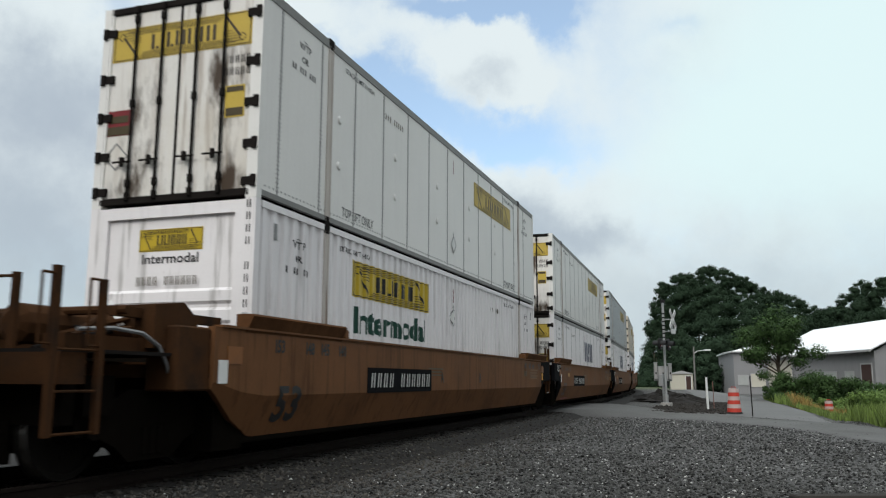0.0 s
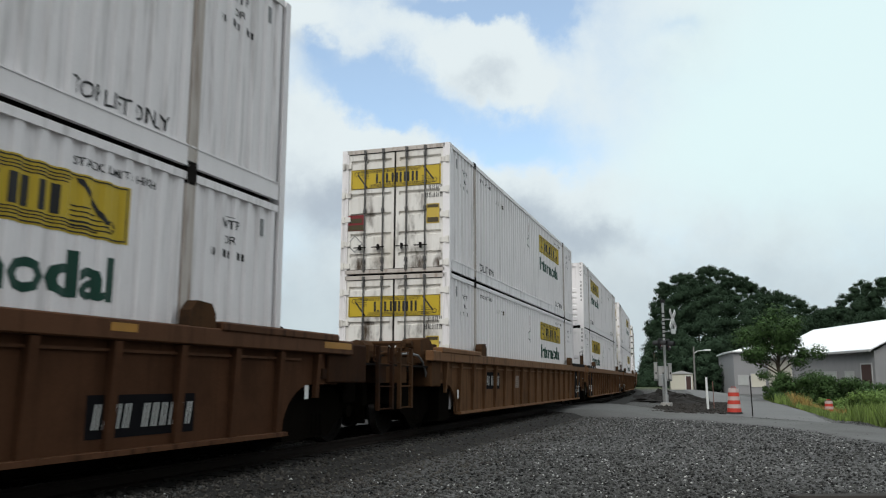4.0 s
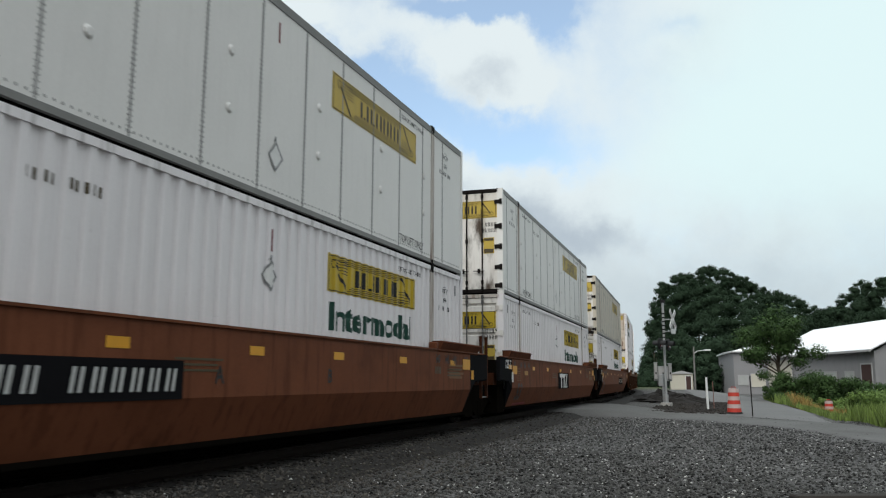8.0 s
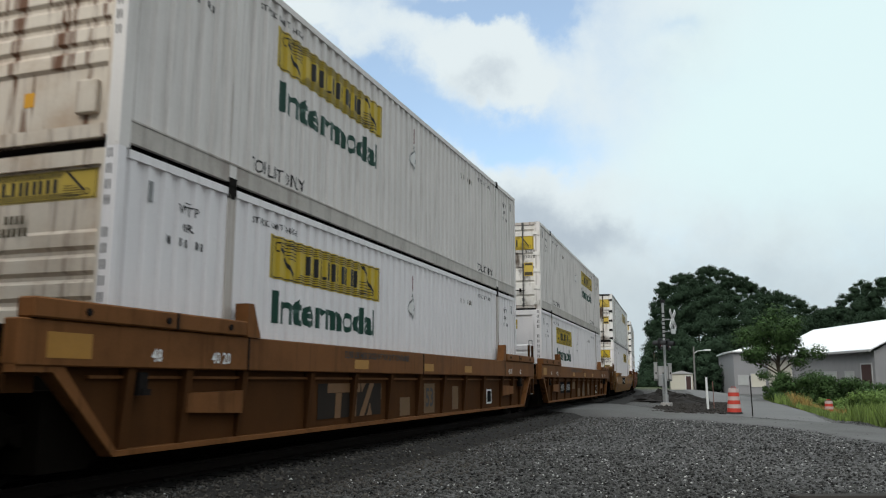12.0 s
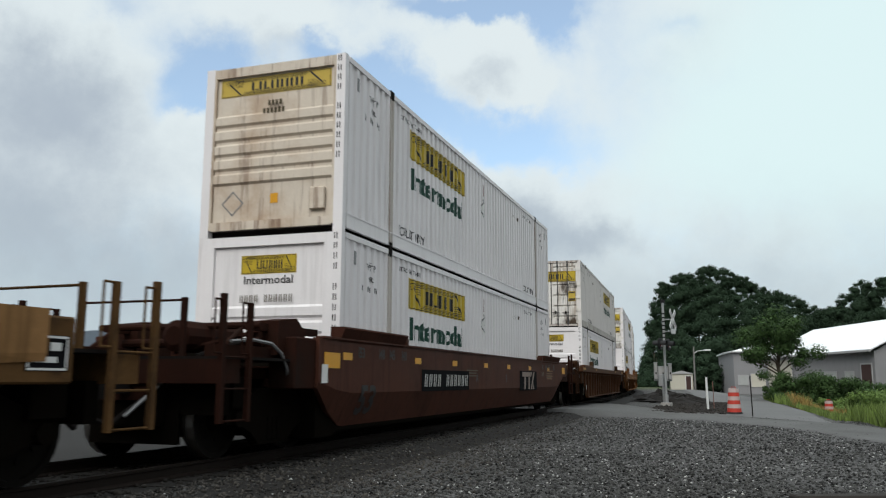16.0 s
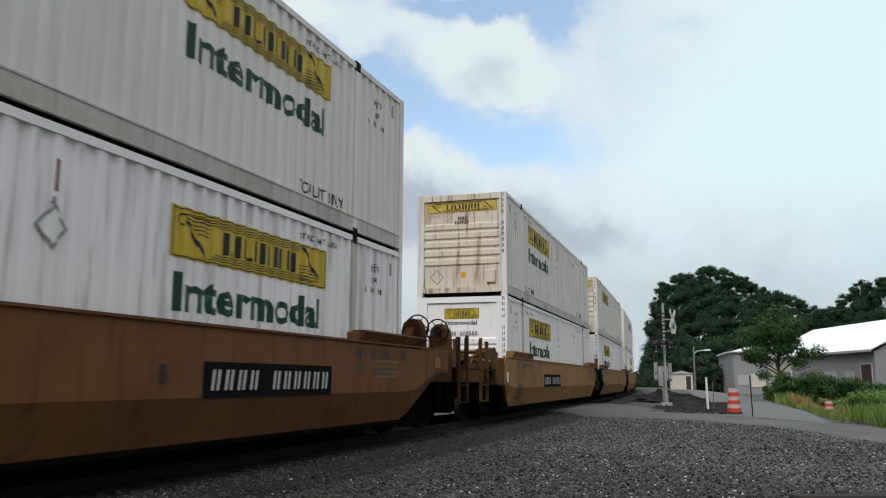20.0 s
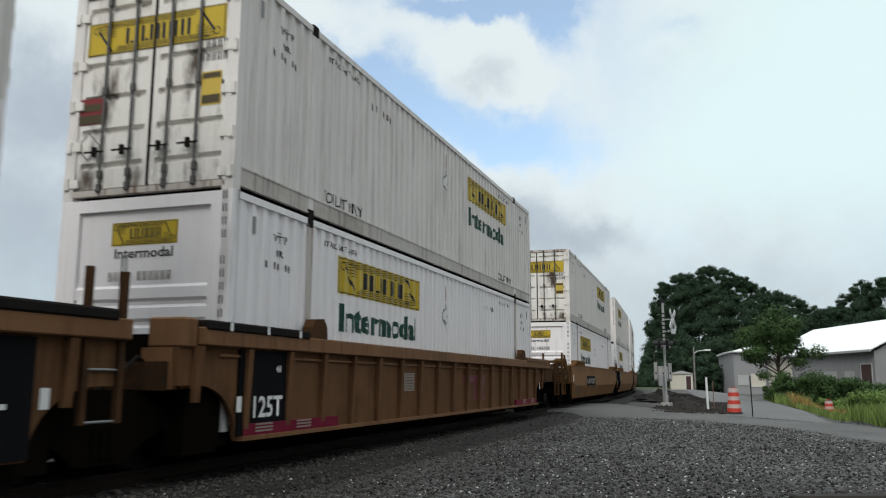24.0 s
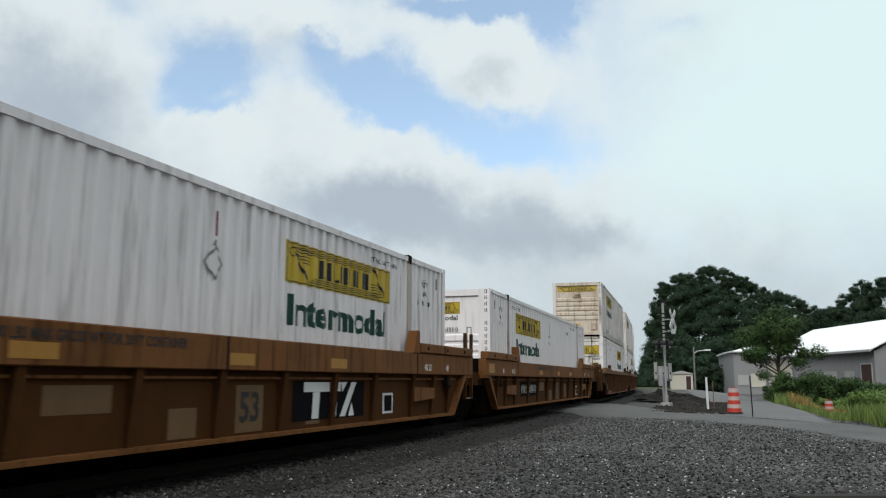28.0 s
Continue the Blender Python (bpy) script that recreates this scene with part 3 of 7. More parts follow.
def nose(c, variant, skin):
    """The closed front wall at -y, pressed with level ribs."""
    y = -HALF
    frame_w = 0.30 if variant == 1 else 0.20
    top = 2.72
    part("nose_frame", once("nframe%d%s" % (variant, skin.name), lambda: boxes((-SIDE + 0.16, -SIDE + frame_w, y, y + 0.1, 0.12, 2.88), (SIDE - frame_w, SIDE - 0.16, y, y + 0.1, 0.12, 2.88), (-SIDE + frame_w, SIDE - frame_w, y, y + 0.1, top, 2.88), (-SIDE + frame_w, SIDE - frame_w, y, y + 0.1, 0.10, 0.24))), None, c).data.materials or _made["nframe%d%s" % (variant, skin.name)].materials.append(skin)

    def wall():
        bm = bmesh.new()
        zs = [(0.24, 0.05)]
        z = 0.30 if variant == 1 else 0.86
        end = 1.98 if variant == 1 else 2.36
        while z + 0.25 < end:
            zs += [(z, 0.05), (z + 0.04, 0.012), (z + 0.17, 0.012), (z + 0.21, 0.05)]
            z += 0.25
        zs += [(top, 0.05)]
        for (a, da), (b, db) in zip(zs, zs[1:]):
            q = [bm.verts.new(v) for v in ((-SIDE + frame_w, y + da, a), (SIDE - frame_w, y + da, a), (SIDE - frame_w, y + db, b), (-SIDE + frame_w, y + db, b))]
            bm.faces.new(q)
        box(bm, -SIDE + frame_w, SIDE - frame_w, y + 0.07, y + 0.09, 0.24, top)
        return bm
    k = "nwall%d%s" % (variant, skin.name)
    part("nose_panel", once(k, wall), None, c).data.materials or _made[k].materials.append(skin)
    # drawings here are read from -y
    face = lambda z, out=0.0: pose(0, y + 0.046 - out, z, 0, 0, -90)
    if variant == 1:
        sg = part("sign", once("nsign1", lambda: polys(rect(-0.5, 0.5, -0.15, 0.15))), None, c, "small yellow sign", face(2.42))
        em = part("emblem", once("nemb1", lambda: polys(*emblem_shapes(0.97, 0.28))), None, sg, "black frame and blocks", pose(0.004, 0, 0))
        wd = part("lettering", once("nword", lambda: letters("Intermodal", 0.13, 1.15, 0.02)), None, c, "small black word Intermodal", face(2.17))
        nb = part("number_marking", once("nnum1", lambda: polys(*[rect(-0.48 + (q + u) * 0.088, -0.463 + (q + u) * 0.088, -0.06, 0.06) for q in range(11) if q != 4 for u in (0.0, 0.42)])), None, c, "row of black bars", face(1.87, 0.038))
        pl = part("placard", once("npla1", lambda: polys(((-0.21, 0), (0, -0.23), (0.21, 0), (0, 0.23)))), None, c, "blank white diamond placard", pose(-0.86, y - 0.004, 1.42, 0, 0, -90))
        pl.data.materials or pl.data.materials.append(PLACARD_WHITE)
        ph = part("placard_holder", once("npla1h", lambda: polys(((-0.26, 0), (0, -0.28), (0, -0.23), (-0.21, 0)), ((0, -0.28), (0.26, 0), (0.21, 0), (0, -0.23)))), None, c, "grey placard holder", pose(-0.86, y - 0.003, 1.42, 0, 0, -90))
        ph.data.materials or ph.data.materials.append(GREY_STEEL)
        for o, mm in ((sg, YELLOW), (em, INK), (wd, INK), (nb, INK_BROWN)):
            o.data.materials or o.data.materials.append(mm)
    else:
        sg = part("sign", once("nsign2", lambda: polys(rect(-1.03, 1.03, -0.155, 0.155))), None, c, "wide yellow sign", face(2.54))
        em = part("emblem", once("nemb2", lambda: polys(*emblem_shapes(2.02, 0.29))), None, sg, "black frame and blocks", pose(0.004, 0, 0))
        nb = part("number_marking", once("nnum2", lambda: polys(*[rect(-0.1 + q * 0.07 - 0.0, -0.055 + q * 0.07, 0.02, 0.11) for q in range(4)], *[rect(-0.19 + q * 0.07, -0.145 + q * 0.07, -0.11, -0.02) for q in range(6)])), None, c, "rows of black bars", face(2.14, 0.038))
        bx = part("vent_box", once("nbox", lambda: soft_box(0.72, 0.98, y - 0.02, y + 0.05, 0.36, 0.72, 0.015)), None, c, "small steel box")
        pt = part("patch", once("npatch", lambda: polys(rect(-0.07, 0.07, -0.08, 0.08))), None, c, "yellow sticker", pose(0.05, y + 0.046, 0.60, 0, 0, -90))
        dm = part("placard_holder", once("ndia", lambda: polys(((-0.21, 0), (0, -0.21), (0, -0.18), (-0.18, 0)), ((0, -0.21), (0.21, 0), (0.18, 0), (0, -0.18)), ((0.21, 0), (0, 0.21), (0, 0.18), (0.18, 0)), ((0, 0.21), (-0.21, 0), (-0.18, 0), (0, 0.18)))), None, c, "diamond placard holder", pose(-0.72, y + 0.044, 0.55, 0, 0, -90))
        for o, mm in ((sg, YELLOW_OLD), (em, INK), (nb, INK_BROWN), (bx, skin), (pt, AMBER), (dm, GREY_STEEL)):
            o.data.materials or o.data.materials.append(mm)
    vb = part("number_marking", once("nvert", lambda: polys(*[rect(y, y + 0.018, 1.02 - q * 0.16, 1.12 - q * 0.16) for q in range(11) if q != 4 for y in (-0.03, 0.012)])), None, c, "upright row of black bars", pose(SIDE - 0.1, y - 0.003, 1.75, 0, 0, -90))
    vb.data.materials or vb.data.materials.append(INK)


def doors(c, old, skin):
    """Two door leaves at +y with lock rods, hinges and stickers. Drawings are read from +y."""
    y = HALF
    face = lambda x, z, out=0.0: pose(x, y - 0.022 + out, z, 0, 0, 90)
    fm = RAIL_GREY if old else skin
    k = "dframe%d" % old
    part("door_frame", once(k, lambda: prism(((-SIDE + 0.12, 0.04), (SIDE - 0.12, 0.04), (SIDE - 0.12, 2.89), (-SIDE + 0.12, 2.89), (-SIDE + 0.12, 2.80), (SIDE - 0.125, 2.80), (SIDE - 0.125, 0.12), (-SIDE + 0.12, 0.12)), "y", y - 0.1, y)), None, c).data.materials or _made[k].materials.append(DARK_STEEL if old else RUSTY_POST)
    part("gasket", once("gasket", lambda: boxes((-SIDE + 0.112, -SIDE + 0.138, y - 0.06, y - 0.018, 0.12, 2.80), (SIDE - 0.138, SIDE - 0.112, y - 0.06, y - 0.018, 0.12, 2.80), (-0.02, 0.02, y - 0.06, y - 0.018, 0.12, 2.80), (-SIDE + 0.13, SIDE - 0.13, y - 0.06, y - 0.020, 0.112, 0.134), (-SIDE + 0.13, SIDE - 0.13, y - 0.06, y - 0.020, 2.786, 2.802))), None, c, "black rubber door seal").data.materials or _made["gasket"].materials.append(DARK_STEEL)
    for sgn in (-1, 1):
        def leaf():
            x0, x1 = sorted((sgn * 0.012, sgn * (SIDE - 0.13)))
            if old:
                bm = boxes((x0, x1, y - 0.075, y - 0.025, 0.13, 2.79))
            else:
                bm = bmesh.new()
                zs = [(0.13, 0.027)]
                for z in (0.42, 0.88, 1.34, 1.80, 2.58):
                    zs += [(z - 0.02, 0.027), (z, 0.08), (z + 0.05, 0.08), (z + 0.075, 0.027)]
                zs += [(2.79, 0.027)]
                xs = [(x0, 1), (x0 + 0.08, 1), (x0 + 0.1, 0), (x1 - 0.1, 0), (x1 - 0.08, 1), (x1, 1)]
                gridv = [[bm.verts.new((x, y - (0.027 if edge else d), z)) for x, edge in xs] for z, d in zs]
                for ra, rb in zip(gridv, gridv[1:]):
                    for k in range(5):
                        bm.faces.new((ra[k + 1], ra[k], rb[k], rb[k + 1]))
                back_q = [bm.verts.new((x, y - 0.09, z)) for x, z in ((x0, 0.13), (x1, 0.13), (x1, 2.79), (x0, 2.79))]
                bm.faces.new(back_q)
                bm.faces.new((back_q[0], gridv[0][0], gridv[-1][0], back_q[3]))
                bm.faces.new((gridv[0][-1], back_q[1], back_q[2], gridv[-1][-1]))
            return bm
        kk = "leaf%d%d" % (old, sgn)
        d = part("door", once(kk, leaf), None, c, "white steel door leaf")
        d.data.materials or d.data.materials.append(skin)
        for x in (0.28, 0.72):
            kk = "lock%d" % old
            def lock():
                bm = rods(((0, 0, 0.08), (0, 0, 2.85), 0.019, 8))
                for z in (0.14, 0.32, 1.45, 2.68, 2.82):
                    rod(bm, (0, 0, z - 0.05), (0, 0, z + 0.05), 0.036, 8)
                return bm
            r = part("lock_rod", once(kk, lock), None, d, "", pose(sgn * x, y + 0.012, 0))
            r.data.materials or r.data.materials.append(DARK_STEEL if old else ROD_STEEL)
            h = part("handle", once("lockhandle", lambda: rods(((-0.15, 0.015, 0), (0.15, 0.015, 0), 0.014, 6), ((0, 0.01, -0.06), (0, 0.01, 0.06), 0.035, 6))), None, d, "", pose(sgn * x + 0.09, y + 0.03, 0.62))
            h.data.materials or h.data.materials.append(DARK_STEEL)
        for z in (0.22, 0.72, 1.28, 1.84, 2.52):
            kk = "hinge%d" % old
            hg = part("hinge", once(kk, lambda: boxes((-0.11, 0.09, -0.03, 0.022, -0.055, 0.055), (0.03, 0.10, -0.03, 0.04, -0.075, 0.075))), None, d, "", pose(sgn * (SIDE - 0.12), y - 0.01, z, 0, 0, 0 if sgn > 0 else 180) if sgn > 0 else pose(sgn * (SIDE - 0.12), y - 0.01, z) @ Matrix.Diagonal((-1, 1, 1, 1)))
            hg.data.materials or hg.data.materials.append(DARK_STEEL if old else skin)
    sgz = 2.33 if old else 2.2
    sg = part("sign", once("dsign%d" % old, lambda: polys(rect(-1.13, 1.13, -0.24, 0.24) if old else rect(-1.08, 1.08, -0.23, 0.23))), None, c, "yellow sign across both doors", face(0, sgz, 0.002))
    sg.data.materials or sg.data.materials.append(YELLOW_OLD if old else YELLOW)
    em = part("emblem", once("demb%d" % old, lambda: polys(*emblem_shapes(2.2 if old else 2.12, 0.45))), None, sg, "black blocks and scrolls", pose(0.004, 0, 0))
    em.data.materials or em.data.materials.append(INK_BROWN if old else INK)
    # seen from +y the viewer's right is -x
    nb = part("number_marking", once("dnum", lambda: polys(*[rect(-0.12 + (q + u) * 0.085, -0.103 + (q + u) * 0.085, 0.03, 0.14) for q in range(4) for u in (0, 0.42)], *[rect(-0.2 + (q + u) * 0.085, -0.183 + (q + u) * 0.085, -0.14, -0.03) for q in range(6) for u in (0, 0.42)])), None, c, "rows of black bars", face(-0.92, 1.82, 0.002))
    nb.data.materials or nb.data.materials.append(INK)
    cs = part("caution_sticker", once("dcaut", lambda: polys(rect(-0.15, 0.15, -0.22, 0.22))), None, c, "yellow caution sticker", face(-0.9, 1.32, 0.002))
    cs.data.materials or cs.data.materials.append(YELLOW_OLD)
    cb = part("sticker_marking", once("dcautb", lambda: polys(rect(-0.13, 0.13, 0.13, 0.2), rect(-0.13, 0.13, -0.2, -0.09))), None, cs, "black bars", pose(0.004, 0, 0))
    cb.data.materials or cb.data.materials.append(INK_BROWN)
    rp = part("notice", once("dred", lambda: polys(rect(-0.22, 0.22, -0.18, 0.18))), None, c, "dark red notice", face(0.94, 1.2, 0.002))
    rp.data.materials or rp.data.materials.append(RED)
    rb = part("notice_marking", once("dredb", lambda: polys(rect(-0.21, 0.21, -0.17, -0.05), rect(-0.15, 0.15, 0.0, 0.1))), None, rp, "black bars", pose(0.004, 0, 0))
    rb.data.materials or rb.data.materials.append(INK_BROWN)
    dm = part("placard_holder", once("ddia", lambda: polys(((-0.2, 0), (0, -0.2), (0, -0.17), (-0.17, 0)), ((0, -0.2), (0.2, 0), (0.17, 0), (0, -0.17)), ((0.2, 0), (0, 0.2), (0, 0.17), (0.17, 0)), ((0, 0.2), (-0.2, 0), (-0.17, 0), (0, 0.17)))), None, c, "diamond placard holder", face(0.96, 0.72, 0.002))
    dm.data.materials or dm.data.materials.append(GREY_STEEL)


def container(kind):
    """kind: n0, n1, n2, n3 (ribbed, by nose and with or without the word; a trailing o: worn), plate, beige, silver (riveted), plain."""
    worn = kind.endswith("o")
    kind = kind.rstrip("o")
    if kind in ("n1", "n2", "n0", "n3"):
        c = thing("container", "greyed and grimy corrugated container with yellow signs" if worn else "white corrugated freight container with yellow signs", "container", "stacked containers")
        skin = WHITE_OLD if worn else WHITE
        shell(c, skin, RAIL_OLD if worn else skin, True)
        nose(c, 1 if kind in ("n0", "n1") else 2, skin if kind in ("n0", "n1") else GRIMY)
        doors(c, 0, DOOR_WHITE)
        side_marks(c, True, True, kind in ("n1", "n2"), False)
    else:
        skin = {"plate": GREY_PLATE, "beige": BEIGE_PLATE, "silver": SILVER_PLATE, "plain": WHITE}[kind]
        words = {"plate": "greyish riveted container with faded ochre sign", "beige": "yellowed riveted container with faded ochre sign", "silver": "dull silver riveted freight container", "plain": "plain white smooth container with dark bars"}[kind]
        c = thing("container", words, "container", "stacked containers")
        shell(c, skin, RAIL_GREY, False)
        part("nose_panel", boxes((-SIDE + 0.12, SIDE - 0.12, -HALF + 0.01, -HALF + 0.06, 0.1, 2.85)), skin, c)
        doors(c, 1, DOOR_WHITE)
        side_marks(c, False, kind != "plain", False, True)
        if kind == "plain":
            for back in (False, True):
                part("logo_marking", polys(*[rect(-1.3 + q * 0.56, -0.92 + q * 0.56, -0.42, 0.42) for q in range(5)]), BLUE_INK, c, "row of large navy blocks", turned(SIGN_Y + 2.2, 1.85, (SIDE - 0.006) * (-1 if back else 1), back))
    return c


# ---- well cars: rail level under the middle of the well at the origin, length along y ----
WHEEL_R = 0.483
WHEELS = {-1: [], 1: []}


def shared(name, key, make, material, parent, label="", m=None):
    o = part(name, once(key, make), None, parent, label, m)
    o.data.materials or o.data.materials.append(material)
    return o


def wheelset():
    bm = bmesh.new()
    for s in (-1, 1):
        x = s * 0.745
        prof = ((WHEEL_R + 0.025, 0.075), (WHEEL_R + 0.02, 0.055), (WHEEL_R, 0.045), (WHEEL_R - 0.004, -0.06), (WHEEL_R - 0.06, -0.06), (WHEEL_R - 0.075, -0.02), (0.15, -0.01), (0.13, -0.07), (0.01, -0.07))
        rings = []
        n = 20
        for r, w in prof:
            rings.append([bm.verts.new((x - s * w, r * math.cos(2 * math.pi * k / n), r * math.sin(2 * math.pi * k / n))) for k in range(n)])
        for i, (a, b) in enumerate(zip(rings, rings[1:])):
            for k in range(n):
                bm.faces.new((a[k], a[(k + 1) % n], b[(k + 1) % n], b[k])).material_index = 1 if i == 2 else 0
        for k in range(8):
            q = k * math.pi / 4
            rod(bm, (x + s * 0.02, 0.26 * math.cos(q), 0.26 * math.sin(q)), (x + s * 0.03, 0.26 * math.cos(q), 0.26 * math.sin(q)), 0.03, 6)
    rod(bm, (-1.0, 0, 0), (1.0, 0, 0), 0.085, 10)
    bmesh.ops.recalc_face_normals(bm, faces=bm.faces[:])
    return bm


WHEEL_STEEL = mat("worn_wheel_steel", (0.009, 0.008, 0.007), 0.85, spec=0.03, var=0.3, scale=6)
TREAD = mat("polished_wheel_tread", (0.45, 0.44, 0.42), 0.3, metal=1.0, var=0.2, scale=6)
# grimy castings, taken near black with the shade under the cars
TRUCK_DARK = mat("grimy_truck_casting", (0.006, 0.005, 0.004), 0.95, spec=0.0, var=0.4, scale=5)


def truck(parent, y):
    # the cross boxes between the wheels block the bright ground behind
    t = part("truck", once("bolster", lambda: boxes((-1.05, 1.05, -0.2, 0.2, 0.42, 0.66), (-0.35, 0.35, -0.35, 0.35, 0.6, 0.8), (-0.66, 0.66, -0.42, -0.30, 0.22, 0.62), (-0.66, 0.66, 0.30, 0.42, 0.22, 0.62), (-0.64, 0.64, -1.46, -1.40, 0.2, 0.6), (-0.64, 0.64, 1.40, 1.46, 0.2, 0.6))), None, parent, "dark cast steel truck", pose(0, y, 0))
    t.data.materials or t.data.materials.append(TRUCK_DARK)
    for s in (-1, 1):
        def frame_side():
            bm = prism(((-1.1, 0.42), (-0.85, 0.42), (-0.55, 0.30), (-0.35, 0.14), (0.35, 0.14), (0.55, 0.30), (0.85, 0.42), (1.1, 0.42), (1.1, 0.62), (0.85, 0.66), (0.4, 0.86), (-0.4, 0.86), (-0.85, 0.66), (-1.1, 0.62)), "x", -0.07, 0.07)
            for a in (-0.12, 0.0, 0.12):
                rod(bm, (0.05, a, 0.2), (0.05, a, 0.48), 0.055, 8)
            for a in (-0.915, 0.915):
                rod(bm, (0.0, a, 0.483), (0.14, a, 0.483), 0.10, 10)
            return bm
        shared("side_frame", "sideframe", frame_side, TRUCK_DARK, t, "", pose(s * 1.0, 0, 0, 0, 0, 0 if s > 0 else 180))
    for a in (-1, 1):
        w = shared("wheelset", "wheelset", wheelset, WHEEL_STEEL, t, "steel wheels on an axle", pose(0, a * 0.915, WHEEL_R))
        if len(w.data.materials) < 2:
            w.data.materials.append(TREAD)
        WHEELS[a].append(w)
    return t


def rail_loop(x, y0, y1, z0, z1):
    return bent_rod([(x, y0, z0), (x, y0, z1), (x, y1, z1), (x, y1, z0)], 0.014)


def end_gear(car, e, coupler, paint, brake, kind="smooth"):
    """Draft sill, deck, steps and rails at one end; e = -1 at -y."""
    def sill():
        reach = 11.2 if coupler else 9.72
        bm = boxes((-0.36, 0.36, min(e * 8.2, e * reach), max(e * 8.2, e * reach), 0.72, 1.16))
        if coupler:
            box(bm, -1.42, 1.42, min(e * 10.95, e * 11.25), max(e * 10.95, e * 11.25), 0.92, 1.2)
            for s in (-1, 1):
                q = prism(((s * 0.3, e * 8.6), (s * 1.45, e * 9.0), (s * 1.45, e * 9.12), (s * 0.3, e * 10.3)), "z", 0.98, 1.12)
                me = bpy.data.meshes.new("tmp")
                q.to_mesh(me)
                q.free()
                bm.from_mesh(me)
                bpy.data.meshes.remove(me)
        else:
            for s in (-1, 1):
                box(bm, min(s * 0.36, s * 1.3), max(s * 0.36, s * 1.3), min(e * 8.9, e * 9.2), max(e * 8.9, e * 9.2), 0.85, 1.15)
        return bm
    clean, paint = paint, darkened(paint)
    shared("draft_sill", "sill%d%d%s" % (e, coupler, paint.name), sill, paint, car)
    tall = 1.93 if kind == "smooth" else 1.58
    tag = "%d%s%s" % (e, kind[0], paint.name)
    if coupler:
        shared("deck", "deck%d" % e, lambda: boxes((-1.38, 1.38, min(e * 9.2, e * 11.2), max(e * 9.2, e * 11.2), 1.20, 1.235)), DARK_STEEL, car, "grating walkway")

        def knuckle():
            bm = boxes((-0.09, 0.09, min(e * 11.1, e * 11.75), max(e * 11.1, e * 11.75), 0.80, 0.98))
            box(bm, -0.17, 0.15, min(e * 11.55, e * 11.86), max(e * 11.55, e * 11.86), 0.74, 1.02)
            rod(bm, (0.3, e * 11.2, 0.75), (0.22, e * 11.7, 0.45), 0.03, 6)
            rod(bm, (0.22, e * 11.7, 0.45), (0.1, e * 11.86, 0.55), 0.03, 6)
            return bm
        shared("coupler", "knuckle%d" % e, knuckle, DARK_STEEL, car, "black knuckle coupler with air hose")
        for s in (-1, 1):
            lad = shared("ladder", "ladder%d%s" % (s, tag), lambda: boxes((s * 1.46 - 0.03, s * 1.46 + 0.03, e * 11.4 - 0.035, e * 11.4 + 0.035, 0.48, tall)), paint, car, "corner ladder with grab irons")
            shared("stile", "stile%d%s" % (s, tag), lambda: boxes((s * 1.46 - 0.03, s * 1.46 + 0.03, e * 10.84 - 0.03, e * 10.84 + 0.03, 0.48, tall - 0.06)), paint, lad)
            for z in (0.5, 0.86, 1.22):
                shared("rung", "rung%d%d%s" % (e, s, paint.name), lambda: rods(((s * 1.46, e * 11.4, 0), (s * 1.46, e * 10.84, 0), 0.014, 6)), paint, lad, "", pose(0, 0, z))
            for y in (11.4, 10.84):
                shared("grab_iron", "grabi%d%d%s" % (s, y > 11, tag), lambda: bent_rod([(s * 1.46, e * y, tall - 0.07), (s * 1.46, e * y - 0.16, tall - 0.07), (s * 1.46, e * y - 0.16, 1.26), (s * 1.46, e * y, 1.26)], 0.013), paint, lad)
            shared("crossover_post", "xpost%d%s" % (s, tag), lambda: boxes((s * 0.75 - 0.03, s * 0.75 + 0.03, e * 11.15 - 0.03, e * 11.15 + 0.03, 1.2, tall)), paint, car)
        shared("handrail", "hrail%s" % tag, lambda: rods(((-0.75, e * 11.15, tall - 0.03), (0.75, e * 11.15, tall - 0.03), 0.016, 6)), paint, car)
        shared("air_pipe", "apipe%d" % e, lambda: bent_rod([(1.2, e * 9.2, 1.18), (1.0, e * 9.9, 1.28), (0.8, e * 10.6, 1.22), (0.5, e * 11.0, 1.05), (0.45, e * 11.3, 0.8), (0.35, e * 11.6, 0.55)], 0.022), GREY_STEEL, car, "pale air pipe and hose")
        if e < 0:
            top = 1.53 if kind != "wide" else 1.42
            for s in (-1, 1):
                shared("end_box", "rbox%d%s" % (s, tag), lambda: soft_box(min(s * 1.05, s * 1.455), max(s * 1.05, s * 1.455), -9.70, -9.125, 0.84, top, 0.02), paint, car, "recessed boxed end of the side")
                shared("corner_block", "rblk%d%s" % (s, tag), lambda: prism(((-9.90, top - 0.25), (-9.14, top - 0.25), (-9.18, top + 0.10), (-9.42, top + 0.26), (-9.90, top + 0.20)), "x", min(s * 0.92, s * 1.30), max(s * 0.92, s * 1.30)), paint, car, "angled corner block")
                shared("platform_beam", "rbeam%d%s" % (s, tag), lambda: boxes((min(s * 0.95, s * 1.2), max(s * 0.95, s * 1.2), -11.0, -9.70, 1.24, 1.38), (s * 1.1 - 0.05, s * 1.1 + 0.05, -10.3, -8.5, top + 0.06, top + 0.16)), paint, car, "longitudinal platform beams")
